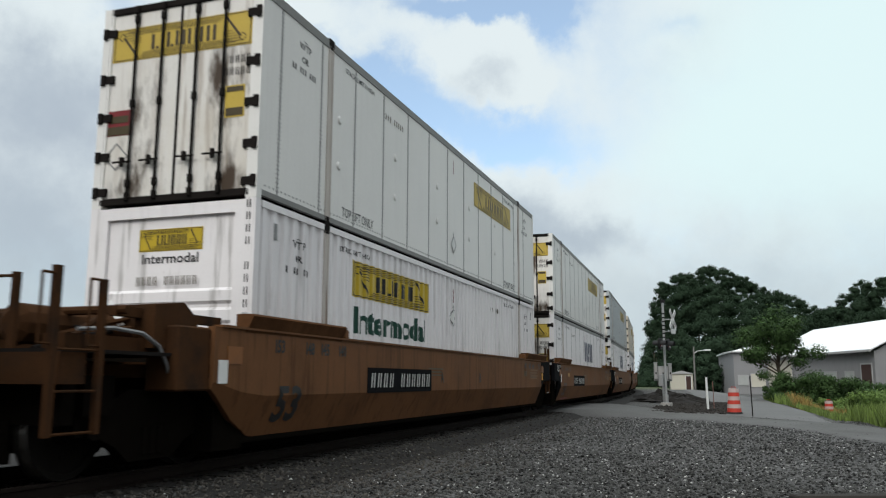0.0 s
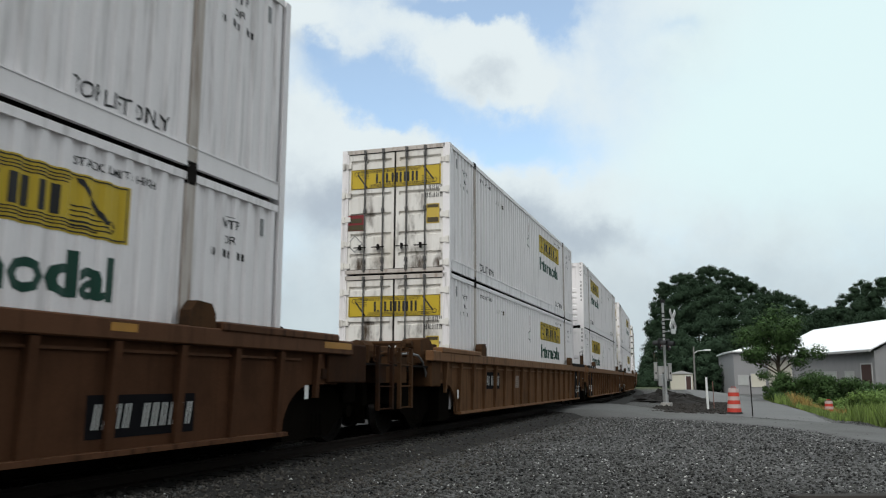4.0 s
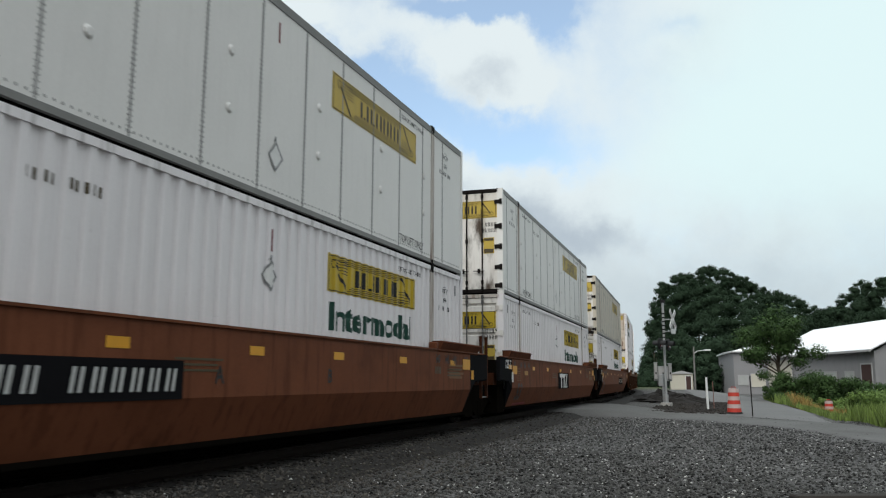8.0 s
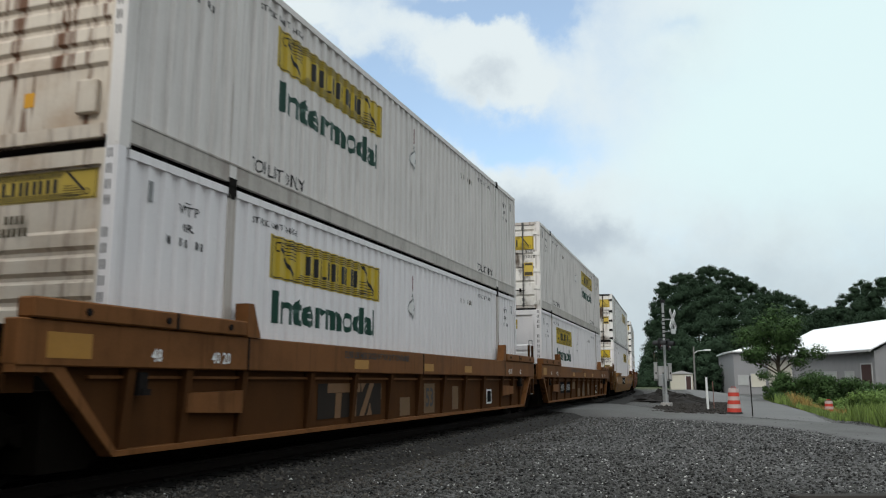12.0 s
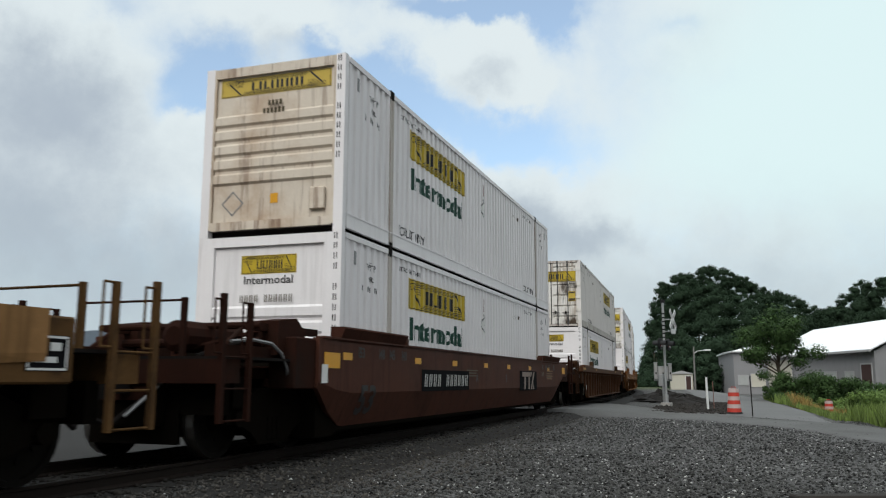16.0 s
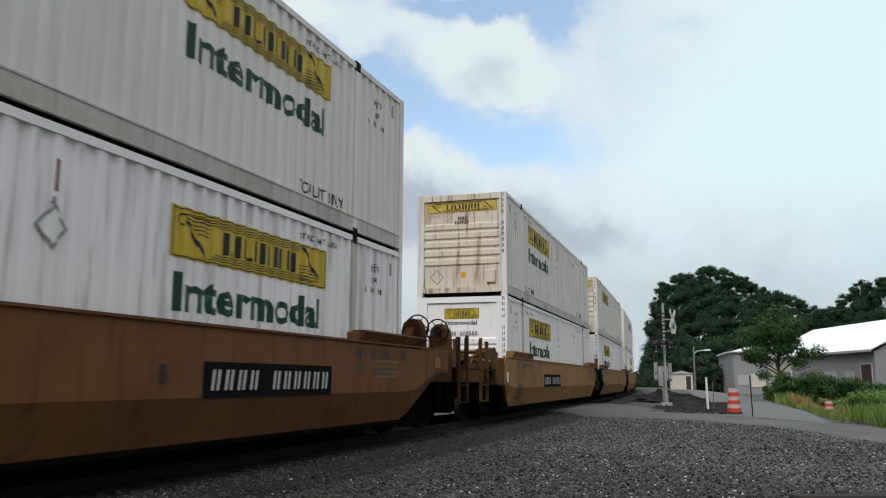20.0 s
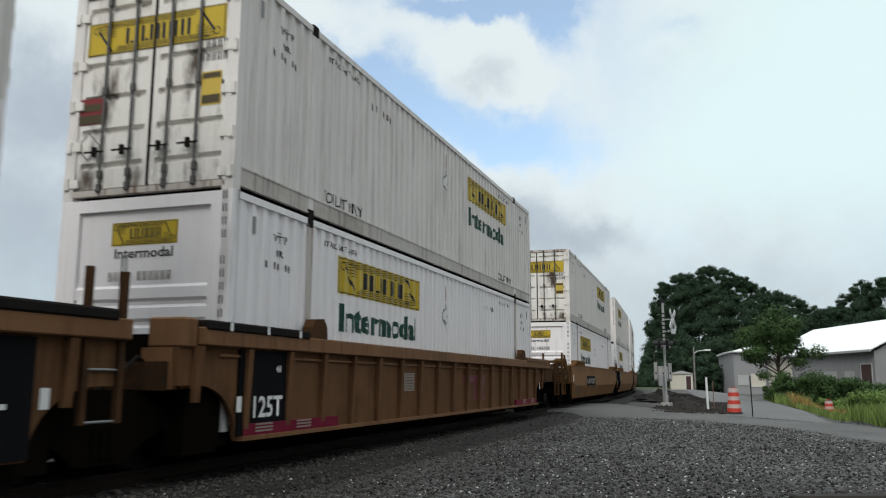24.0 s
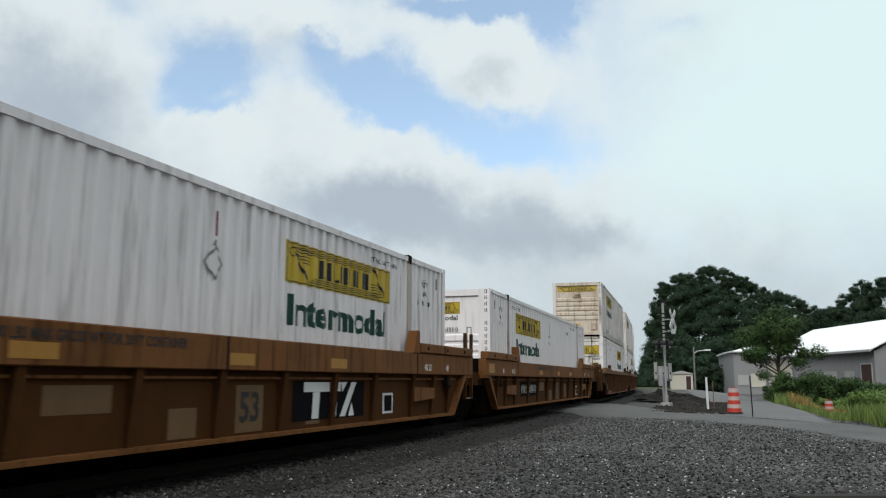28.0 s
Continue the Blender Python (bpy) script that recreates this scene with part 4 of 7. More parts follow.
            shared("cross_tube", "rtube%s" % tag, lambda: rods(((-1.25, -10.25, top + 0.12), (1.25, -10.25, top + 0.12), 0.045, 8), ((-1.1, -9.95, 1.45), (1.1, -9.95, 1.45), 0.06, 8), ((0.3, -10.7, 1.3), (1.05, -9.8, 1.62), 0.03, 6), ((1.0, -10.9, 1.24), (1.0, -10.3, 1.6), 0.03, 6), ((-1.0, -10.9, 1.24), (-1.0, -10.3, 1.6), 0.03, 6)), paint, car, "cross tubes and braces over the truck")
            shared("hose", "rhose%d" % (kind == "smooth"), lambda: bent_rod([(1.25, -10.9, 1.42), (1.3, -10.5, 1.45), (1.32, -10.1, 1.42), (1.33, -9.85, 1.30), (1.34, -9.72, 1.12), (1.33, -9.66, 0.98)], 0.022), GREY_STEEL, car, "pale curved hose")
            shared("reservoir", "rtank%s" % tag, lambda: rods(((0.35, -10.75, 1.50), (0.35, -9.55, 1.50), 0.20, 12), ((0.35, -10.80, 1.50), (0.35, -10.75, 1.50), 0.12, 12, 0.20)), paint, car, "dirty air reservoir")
        if kind == "smooth" and e < 0:
            shared("brace", "brace%s" % tag, lambda: rods(((0.85, e * 11.0, 1.24), (0.85, e * 9.6, 1.55), 0.03, 6), ((0.85, e * 9.6, 1.55), (0.85, e * 9.1, 1.55), 0.03, 6)), DARK_STEEL, car, "sloping platform brace")
        if e > 0:
            for s in (-1, 1):
                shared("end_box", "ebox%d%s" % (s, tag), lambda: soft_box(min(s * 1.15, s * 1.47), max(s * 1.15, s * 1.47), 9.12, 10.38, 0.92, 1.5, 0.02), paint, car, "boxed sill end")
        if e > 0 and kind == "smooth" and clean is TAN:
            shared("data_panel", "edata", lambda: boxes((0, 0.004, -0.22, 0.22, -0.15, 0.15)), BLACK_PANEL, car, "black data panel", turned(10.08, 1.18, 1.472))
            shared("panel_marking", "edatam", lambda: polys(rect(-0.21, 0.21, 0.125, 0.145), rect(-0.21, 0.21, -0.145, -0.125), rect(-0.21, -0.19, -0.12, 0.12), rect(0.19, 0.21, -0.12, 0.12), rect(-0.15, -0.02, 0.02, 0.09), rect(0.02, 0.14, 0.02, 0.09), rect(-0.15, 0.1, -0.08, -0.03)), PLAIN_WHITE, car, "white rules and bars", turned(10.08, 1.18, 1.480))
        # boxes added under the deck to block light from the far side
        shared("brake_rigging", "rigging%d" % e, lambda: boxes((-0.62, 0.62, e * 10.72 - 0.1, e * 10.72 + 0.1, 0.28, 0.85), (-0.45, 0.45, e * 11.0 - 0.15, e * 11.0 + 0.15, 0.42, 0.95), (-1.2, 1.2, e * 10.9 - 0.08, e * 10.9 + 0.08, 0.55, 0.95), (0.55, 1.15, e * 10.45 - 0.2, e * 10.45 + 0.2, 0.62, 1.0), (-1.15, -0.55, e * 10.45 - 0.2, e * 10.45 + 0.2, 0.62, 1.0)), TRUCK_DARK, car, "black brake rigging and reservoirs")
        shared("brake_cylinder", "bcyl", lambda: rods(((0.45, e * 9.5, 1.42), (0.45, e * 10.2, 1.42), 0.14, 10), ((0.45, e * 10.2, 1.42), (0.45, e * 10.5, 1.42), 0.03, 6)), DARK_STEEL, car, "brake cylinder")
        if brake:
            by = e * 11.02
            stand = shared("brake_stand", "bstand%d%s" % (e, paint.name), lambda: prism(((0.10, 1.2), (0.62, 1.2), (0.60, 1.95), (0.56, 2.16), (0.46, 2.28), (0.30, 2.28), (0.18, 2.18), (0.12, 1.95)), "y", by - 0.16, by + 0.16), paint, car, "rounded brake housing")
            shared("gusset", "bgus%d%s" % (e, paint.name), lambda: prism(((by - e * 0.16, 2.1), (by - e * 1.05, 1.45), (by - e * 1.25, 1.24), (by - e * 0.16, 1.24)), "x", 0.26, 0.46), paint, stand, "sloping brace plate")

            def wheel_ring():
                bm = bmesh.new()
                n = 18
                for k in range(n):
                    a, b = 2 * math.pi * k / n, 2 * math.pi * (k + 1) / n
                    rod(bm, (0.27 * math.cos(a), 0, 0.27 * math.sin(a)), (0.27 * math.cos(b), 0, 0.27 * math.sin(b)), 0.018, 6)
                for k in range(6):
                    a = 2 * math.pi * k / 6
                    rod(bm, (0, 0.02, 0), (0.27 * math.cos(a), 0, 0.27 * math.sin(a)), 0.012, 5)
                rod(bm, (0, 0.07, 0), (0, -0.07, 0), 0.09, 10)
                return bm
            shared("brake_wheel", "bwheel", wheel_ring, DARK_STEEL, car, "spoked hand brake wheel", pose(0.36, e * 11.24, 2.12))
    elif e > 0:
        for s in (-1, 1):
            lad = shared("ladder", "aladder%d%s" % (s, paint.name), lambda: boxes((s * 1.44 - 0.03, s * 1.44 + 0.03, 9.40, 9.47, 0.56, 1.98)), paint, car, "corner ladder at the joint")
            shared("stile", "astile%d%s" % (s, paint.name), lambda: boxes((s * 1.44 - 0.03, s * 1.44 + 0.03, 8.96, 9.02, 0.56, 1.98)), paint, lad)
            for z in (0.58, 1.05, 1.40):
                shared("rung", "arung%d" % s, lambda: rods(((s * 1.44, 8.99, 0), (s * 1.44, 9.44, 0), 0.014, 6)), GREY_STEEL, lad, "", pose(0, 0, z))
            shared("grab_iron", "agrab%d" % s, lambda: bent_rod([(s * 1.44, 9.44, 1.5), (s * 1.32, 9.52, 1.5), (s * 1.32, 9.52, 2.14), (s * 1.44, 9.44, 2.14), (s * 1.44, 9.44, 1.95)], 0.012), GREY_STEEL, lad, "thin bent hand hold")
    else:
        shared("hose", "ahose", lambda: bent_rod([(0.9, -8.9, 1.1), (1.05, -9.3, 1.2), (1.1, -9.6, 1.02), (1.0, -9.9, 0.8), (0.8, -10.1, 0.72)], 0.02), DARK_STEEL, car, "black bent air hose")


def mark(car, name, bm_key, make, material, y, z, x, label=""):
    """The same mark on both sides; x is how far out it stands."""
    shared(name, bm_key, make, material, car, label, turned(y, z, x))


def leaning(y, w, h):
    """A bar leaning forward like a slanted numeral."""
    return ((y, -h), (y + w, -h), (y + w + h * 0.3, h), (y + h * 0.3, h))


def plate_marks(car, kind, bars, logo, leading=False, single=False, tan=False, rear_end=False):
    x = {"smooth": 1.506, "tight": 1.424, "wide": 1.384}[kind]
    zc = {"smooth": 0.96, "tight": 0.96 if rear_end else 0.62, "wide": 0.72}[kind]
    dark = BLACK_PANEL
    if bars:
        wide = {"smooth": 1.5, "tight": 0.78, "wide": 1.1}[kind]
        y = {"smooth": 3.5 if leading else (-2.5 if tan else -3.5), "tight": -5.13 if rear_end else 5.4, "wide": -4.0}[kind]
        for back in (False,):
            p = shared("number_plate", "nplate%s" % kind, lambda: polys(rect(-wide, wide, -0.2, 0.2)), dark, car, "black plate with white bars", turned(-y if back else y, zc, -x if back else x, back))
            step = wide * 2 * 0.94 / 11
            shared("plate_marking", "nbar%s" % kind, lambda: polys(*[leaning(-wide * 0.92 + (q + u) * step, step * 0.19, 0.115) for q in range(11) if q != 4 for u in (0.08, 0.47)]), DULL_WHITE, p, "white bars", pose(0.004, 0, 0))
    # a plain bar on two stems and a leaning block
    sh = [rect(-0.92, 0.32, 0.13, 0.28), ((-0.66, -0.28), (-0.44, -0.28), (-0.40, 0.125), (-0.62, 0.125)), ((-0.06, -0.28), (0.16, -0.28), (0.20, 0.125), (-0.02, 0.125)), ((0.30, -0.28), (0.50, -0.28), (0.92, 0.28), (0.72, 0.28)), ((0.38, 0.12), (0.56, 0.28), (0.44, 0.28), (0.34, 0.28)), ((0.62, -0.28), (0.84, -0.28), (0.74, -0.05))]

    def blocks(k, dy=0.0, dz=0.0):
        return polys(*[tuple((u * k + dy, v * k + dz) for u, v in q) for q in sh])
    if logo == "maroon":
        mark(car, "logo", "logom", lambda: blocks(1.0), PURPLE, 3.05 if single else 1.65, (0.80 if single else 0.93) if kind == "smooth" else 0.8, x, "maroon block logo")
    if logo == "faded":
        p = shared("logo", "logofd", lambda: polys(rect(-1.12, 1.12, -0.25, 0.25)), FADED_BLACK, car, "weathered dark panel with a faded logo", turned(-2.8, 0.66, x + 0.004))
        shared("logo_marking", "logofdm", lambda: blocks(0.9), FADED, p, "faded blocks", pose(0.004, 0, 0))
    if logo == "white":
        y = (3.9 if single else 0.0) if kind == "smooth" else 2.84
        if kind == "smooth":
            p = shared("logo", "logop", lambda: polys(rect(-1.1, 1.1, -0.27, 0.27)), dark, car, "black panel with white block logo", turned(y, zc, x))
            shared("logo_marking", "logow%d" % single, lambda: blocks(0.86), BOARD if single else PLAIN_WHITE, p, "white blocks", pose(0.004, 0, 0))
        else:
            p = shared("logo", "logosh", lambda: polys(rect(-1.12, 1.12, -0.27, 0.27)), dark, car, "black panel with white block logo", turned(y, 0.68, x + 0.004))
            shared("logo_marking", "logoww", lambda: blocks(0.9), PLAIN_WHITE, p, "white blocks", pose(0.004, 0, 0))


def leaned(bm, z0):
    """Lays a mark over the bend of the smooth side, where the sheet turns inward."""
    bmesh.ops.bisect_plane(bm, geom=bm.verts[:] + bm.edges[:] + bm.faces[:], plane_co=(0, 0, 0.77 - z0), plane_no=(0, 0, 1))
    for v in bm.verts:
        v.co.x -= max(0.0, 0.77 - (z0 + v.co.z)) * 0.40
    return bm


def bent_sheet(cols, top=1.55):
    """A side sheet from columns of place, height of the bend, lower edge, and how far out that edge stands."""
    bm = bmesh.new()
    grid = []
    for y, bend, low, xl in cols:
        out = [(1.50, y, top), (1.50, y, bend), (xl, y, low)]
        inn = [(xl - 0.07, y, low), (1.40, y, bend), (1.40, y, top)]
        grid.append([bm.verts.new(v) for v in out + inn])
    for a, b in zip(grid, grid[1:]):
        for k in range(6):
            bm.faces.new((a[k], b[k], b[(k + 1) % 6], a[(k + 1) % 6]))
    bm.faces.new(grid[0])
    bm.faces.new(grid[-1][::-1])
    bmesh.ops.recalc_face_normals(bm, faces=bm.faces[:])
    return bm


def smooth_side(top):
    return bent_sheet([(-8.0, 0.77, 0.28, 1.30), (8.0, 0.77, 0.28, 1.30)], top)


def end_sheet(e, coupler, top):
    cols = [(8.0, 0.77, 0.28, 1.30)]
    if not coupler:
        cols += [(8.12, 0.80, 0.40, 1.33), (8.42, 0.96, 0.93, 1.47), (9.3, 1.0, 0.96, 1.48)]
    elif e < 0:
        cols += [(8.12, 0.78, 0.30, 1.31), (8.55, 0.82, 0.50, 1.37), (9.0, 0.92, 0.80, 1.45), (9.12, 0.94, 0.86, 1.47)]
    else:
        cols += [(8.25, 0.80, 0.38, 1.34), (9.44, 1.16, 1.08, 1.48), (10.05, 1.18, 1.11, 1.49)]
    return bent_sheet([(e * y, b, z, x) for y, b, z, x in cols], top)


def arch_sheet(x0, x1, top, low, rear, front):
    """rear, front: how far the sheet reaches and where its wheel arch is centred."""
    out = []
    for e_len, mid in (rear, front):
        pts = [(-e_len, top), (-e_len, 0.90)]
        for k in range(9):
            a = math.pi / 2 * (1 - k / 8)
            pts.append((-mid + 0.75 * math.cos(a), low + (0.90 - low) * math.sin(a)))
        out.append(pts)
    return prism(out[0] + [(-y, z) for y, z in reversed(out[1])], "x", x0, x1)


def slant_sheet(x0, x1, top, low):
    pts = [(-9.3, top), (-9.3, 1.0), (-8.86, 0.99), (-8.1, low)]
    return prism(pts + [(-y, z) for y, z in reversed(pts)], "x", x0, x1)


def well_floor():
    """Floor, end bulkheads and an added dark shelf that blocks light, one folded plate."""
    half = [(8.2, 0.22), (8.2, 0.16), (8.8, 0.16), (8.8, 0.86), (8.24, 0.86), (8.24, 1.5), (8.14, 1.5), (8.14, 0.30)]
    return prism([(-y, z) for y, z in reversed(half)] + half, "x", -1.3, 1.3)


BOARD = mat("chalky_faded_board", (0.24, 0.19, 0.16), 0.7, var=0.25, bump=0.0)
RED_AMBER = mat("dull_red_amber_tape", (0.20, 0.075, 0.018), 0.5, var=0.25, bump=0.0)
FADED = mat("faded_stencil_ink", (0.16, 0.082, 0.033), 0.6, var=0.3, bump=0.0)
TAN_PATCH = mat("chalky_tan_patch", (0.135, 0.080, 0.036), 0.7, var=0.3)
OCHRE = mat("worn_ochre_patch", (0.34, 0.17, 0.03), 0.5, var=0.25, scale=4, bump=0.0)


def well_car(kind, paint, front, rear, words, wheel_at=(), bars=True, logo="", tape=False, pink=False, black=False):
    """front, rear: True where the car ends in a coupler, False where it is joined to the next by a shared truck."""
    car = thing("well_car", words, "rail car", "well cars of the train")
    low = kind == "smooth" and front and rear and paint is TAN
    p = paint.name + ("_low" if low else "")
    drop = 0.31 if low else 0.0
    shared("well_floor", "wfloor", well_floor, TRUCK_DARK, car, "floor and end bulkheads")
    for back in (False, True):
        m = turned(0, 0, 0, back)
        if kind == "smooth":
            side = shared("side_sill", "smooth" + p, lambda: smooth_side(1.55 - drop), paint, car, "deep smooth side", m)
            shared("top_flange", "flange" + p, lambda: boxes((1.39, 1.53, -9.0, 9.0, 1.545 - drop, 1.575 - drop)), paint, side)
            for e in (-1, 1):
                def cap():
                    bm = prism(((1.36, 1.5 - drop), (1.505, 1.52 - drop), (1.60, 1.71 - drop), (1.58, 1.735 - drop), (1.36, 1.735 - drop)), "y", min(e * 5.95, e * 8.5), max(e * 5.95, e * 8.5))
                    return bm
                shared("guide_flap", "cap%d%s" % (e, p), cap, dirt_and_shade(paint), side, "flared guide on the end of the sill")
                shared("lock_lug", "lug%d%s" % (e, p), lambda: soft_box(1.36, 1.53, e * 5.8 - 0.07, e * 5.8 + 0.07, 1.56 - drop, 1.70 - drop, 0.02), paint, side)
                joint = not (front if e > 0 else rear)
                shared("end_plate", "endp%d%d%s" % (e, joint, p), lambda: end_sheet(e, not joint, 1.55 - drop), BLACK_PANEL if joint else paint, side, "black-painted end of the side" if joint else "end of the side")
        elif kind == "tight":
            ends = ((9.5 if rear else 9.1, 8.75), (9.5, 8.75 if front else 9.2))
            caps = (9.8 if rear else 8.83, 9.8 if front else 9.5)
            if back:
                ends, caps = ends[::-1], caps[::-1]
            k2 = "%d%d%d%s" % (front, rear, back, p)
            side = shared("side_sheet", "tight" + k2, lambda: arch_sheet(1.36, 1.42, 1.34, 0.29, *ends), dirt_and_shade(paint), car, "side sheet between ribs", m)
            shared("top_chord", "chordT" + k2, lambda: soft_box(1.36, 1.53, -caps[0], caps[1], 1.33, 1.53, 0.015), paint, side)
            shared("upper_stiffener", "stiffT" + p, lambda: boxes((1.42, 1.45, -8.4, 8.4, 1.22, 1.25)), paint, side)
            shared("bottom_lip", "lipT" + p, lambda: boxes((1.36, 1.52, -7.98, 7.98, 0.26, 0.31)), paint, side)
            for k in range(19):
                y = -8.83 + k * 0.98
                low = 0.30 if abs(y) < 8.0 else 0.72
                shared("rib", "ribT%s%d" % (p, low > 0.5), lambda: prism(((1.42, low), (1.47, low), (1.515, 1.32), (1.42, 1.32)), "y", -0.05, 0.05), dirt_and_shade(paint), side, "", pose(0, y, 0))
            for e in (-1, 1):
                if not back and not black:
                    shared("reflector", "tapeT%d" % e, lambda: polys(rect(-0.42, 0.42, -0.045, 0.045)), OCHRE, side, "faded amber strip", turned(e * 9.3, 1.45, 1.534))
                    shared("reflector", "tapeTs", lambda: polys(rect(-0.18, 0.18, -0.04, 0.04)), OCHRE, side, "faded amber tape", turned(e * 4.92, 1.45, 1.534))
                if not back:
                    shared("end_tag", "etagT", lambda: boxes((0, 0.004, -0.05, 0.05, -0.09, 0.09)), PLAIN_WHITE, side, "small white tag", turned(e * (8.0 if e < 0 else 8.6), 0.68 if e < 0 else 0.8, 1.457 if e < 0 and black else 1.423))
                shared("lock_horn", "hornT%d" % e, lambda: prism(((e * 5.90, 1.5), (e * 6.36, 1.5), (e * 6.36, 1.68), (e * 6.28, 1.79), (e * 6.02, 1.81), (e * 5.92, 1.70)), "x", 1.37, 1.52), darkened(paint), side, "rounded container lock casting")
                for q, (a, b) in enumerate(((5.85, 6.0), (6.45, 9.3))):
                    if not q:
                        continue
                    b = b if (front if e > 0 else rear) or back else (8.8 if e < 0 else 9.3)
                    shared("guide_flap", "gfT%d%d%d%d%s" % (e, q, front if e > 0 else rear, back, p), lambda: soft_box(1.34, 1.55, min(e * a, e * b), max(e * a, e * b), 1.50, 1.61, 0.02), DARK_STEEL if black and not (front if e > 0 else rear) else paint, side, "guide casting on the chord")
                if black and not back and not (front if e > 0 else rear):
                    shared("stencil_panel", "bpanel%d" % e, lambda: boxes((1.421, 1.455, -8.0, -6.86, 0.31, 1.31) if e < 0 else (1.421, 1.455, 7.3, 8.45, 0.31, 1.31)), BLACK_PANEL, side, "black stencil panel")
                    shared("lettering", "t125T%d" % e, lambda: letters("125T", 0.26, 1.0, 0.02), PLAIN_WHITE, side, "white stencil", turned(-7.38 if e < 0 else 7.82, 0.64, 1.459))
                    shared("lettering", "t48%d" % e, lambda: letters("48", 0.09, 1.0, 0.02), PLAIN_WHITE, side, "white stencil", turned(-7.12 if e < 0 else 7.7, 1.10, 1.459))
                if not back and e < 0 and not rear:
                    shared("corner_block", "cblkT" + p, lambda: soft_box(1.02, 1.46, -9.12, -8.84, 1.30, 1.62, 0.02), paint, side, "square corner block")
                    shared("end_frame", "efrmT" + p, lambda: boxes((0.95, 1.35, -9.12, -9.04, 0.86, 1.30), (0.95, 1.02, -9.04, -8.3, 0.86, 1.30)), paint, side, "end frame over the truck")
                    if black:
                        shared("flap_marking", "flapmT", lambda: polys(*[rect(q - 0.03, q + 0.03, -0.05, 0.05) for q in (-0.75, 0.05, 0.85)]), PLAIN_WHITE, side, "white chalk stripes", turned(-7.6, 1.555, 1.554))
                if pink and not back:
                    shared("notice_band", "pink%d" % e, lambda: boxes((1.424, 1.474, min(e * 5.4, e * 7.9), max(e * 5.4, e * 7.9), 0.31, 0.45)), PINK, side, "magenta painted band")
                    shared("notice_marking", "pinkb%d" % e, lambda: polys(*[rect(q - 0.2, q + 0.2, z, z + 0.022) for q in (-0.55, 0.45) for z in (-0.03, 0.01, 0.05)]), BOARD, side, "small white bars", turned(e * 6.9, 0.375, 1.478))
            if back:
                continue
            shared("notice_board", "board" + p, lambda: polys(rect(-0.25, 0.25, -0.16, 0.16)), BOARD, side, "faded data panel", turned(-2.45, 0.93, 1.425))
            shared("board_marking", "boardb" + p, lambda: polys(*[rect(-0.2, 0.2, -0.13 + 0.05 * q, -0.115 + 0.05 * q) for q in range(6)]), INK_BROWN, side, "rows of small bars", turned(-2.45, 0.93, 1.429))
        else:
            # sheet and ribs get the darker paint that holds the chord's shade
            side = shared("side_sheet", "wide" + p, lambda: slant_sheet(1.32, 1.38, 1.09, 0.29), dirt_and_shade(paint, 0.38), car, "side sheet between ribs", m)
            shared("top_chord", "chordW" + p, lambda: soft_box(1.34, 1.52, -9.3, 9.3, 1.07, 1.46, 0.012), paint, side)
            shared("upper_stiffener", "stiffW" + p, lambda: boxes((1.38, 1.425, -8.4, 8.4, 0.97, 1.0)), paint, side)
            shared("bottom_lip", "lipW" + p, lambda: boxes((1.32, 1.50, -8.1, 8.1, 0.26, 0.31)), paint, side)
            for e in (-1, 1):
                shared("slant_flange", "slfl%d%s" % (e, p), lambda: prism(((e * 9.3, 1.02), (e * 8.9, 1.02), (e * 8.12, 0.27), (e * 8.06, 0.31), (e * 8.8, 1.09), (e * 9.3, 1.09)), "x", 1.34, 1.50), paint, side)
                shared("guide_flap", "gfW%d%s" % (e, p), lambda: soft_box(1.36, 1.56, min(e * 6.05, e * 9.2), max(e * 6.05, e * 9.2), 1.465, 1.64, 0.015), paint, side, "box guide on the chord")
                shared("guide_horn", "ghW%d%s" % (e, p), lambda: prism(((e * 5.72, 1.46), (e * 6.02, 1.46), (e * 6.02, 1.86), (e * 5.9, 1.86)), "x", 1.36, 1.54), paint, side, "upright guide horn")
                for q in range(3):
                    shared("bolt", "boltW%s" % p, lambda: rods(((1.55, 0, 0), (1.575, 0, 0), 0.035, 8)), DARK_STEEL, side, "", pose(0, e * (6.4 + q * 1.1), 1.55))
            for y in (-7.9, -7.0, -5.93, -4.25, -2.83, -1.40, 0.0, 1.40, 2.83, 4.25, 5.93, 7.0, 7.9):
                shared("rib", "ribW" + p, lambda: prism(((1.38, 0.30), (1.42, 0.30), (1.49, 1.07), (1.38, 1.07)), "y", -0.055, 0.055), dirt_and_shade(paint, 0.38), side, "", pose(0, y, 0))
            if back:
                continue
            shared("stencil", "lbs", lambda: letters("52,900 LBS MAX GROSS WT FOR 20 FT CONTAINER", 0.125, 0.8, 0.024), INK, side, "dark stencil", turned(-2.05, 1.33, 1.524))
            for y in (-5.95, 0.0, 5.95):
                shared("seam", "seamW", lambda: boxes((1.519, 1.526, -0.018, 0.018, 1.075, 1.455)), DARK_STEEL, side, "dark joint in the chord", pose(0, y, 0))
            for e in (-1, 1):
                shared("bracket", "brkW%d%s" % (e, p), lambda: prism(((e * 7.0, 0.62), (e * 5.95, 0.58), (e * 5.95, 0.84), (e * 7.0, 0.82)), "x", 1.38, 1.47), paint, side, "welded bracket between ribs")
                shared("hook", "hookW%s" % p, lambda: boxes((1.40, 1.50, -0.06, 0.06, -0.11, 0.11), (1.44, 1.52, -0.03, 0.09, -0.11, -0.05)), DARK_STEEL, side, "small dark hook", pose(0, e * 7.75, 0.92))
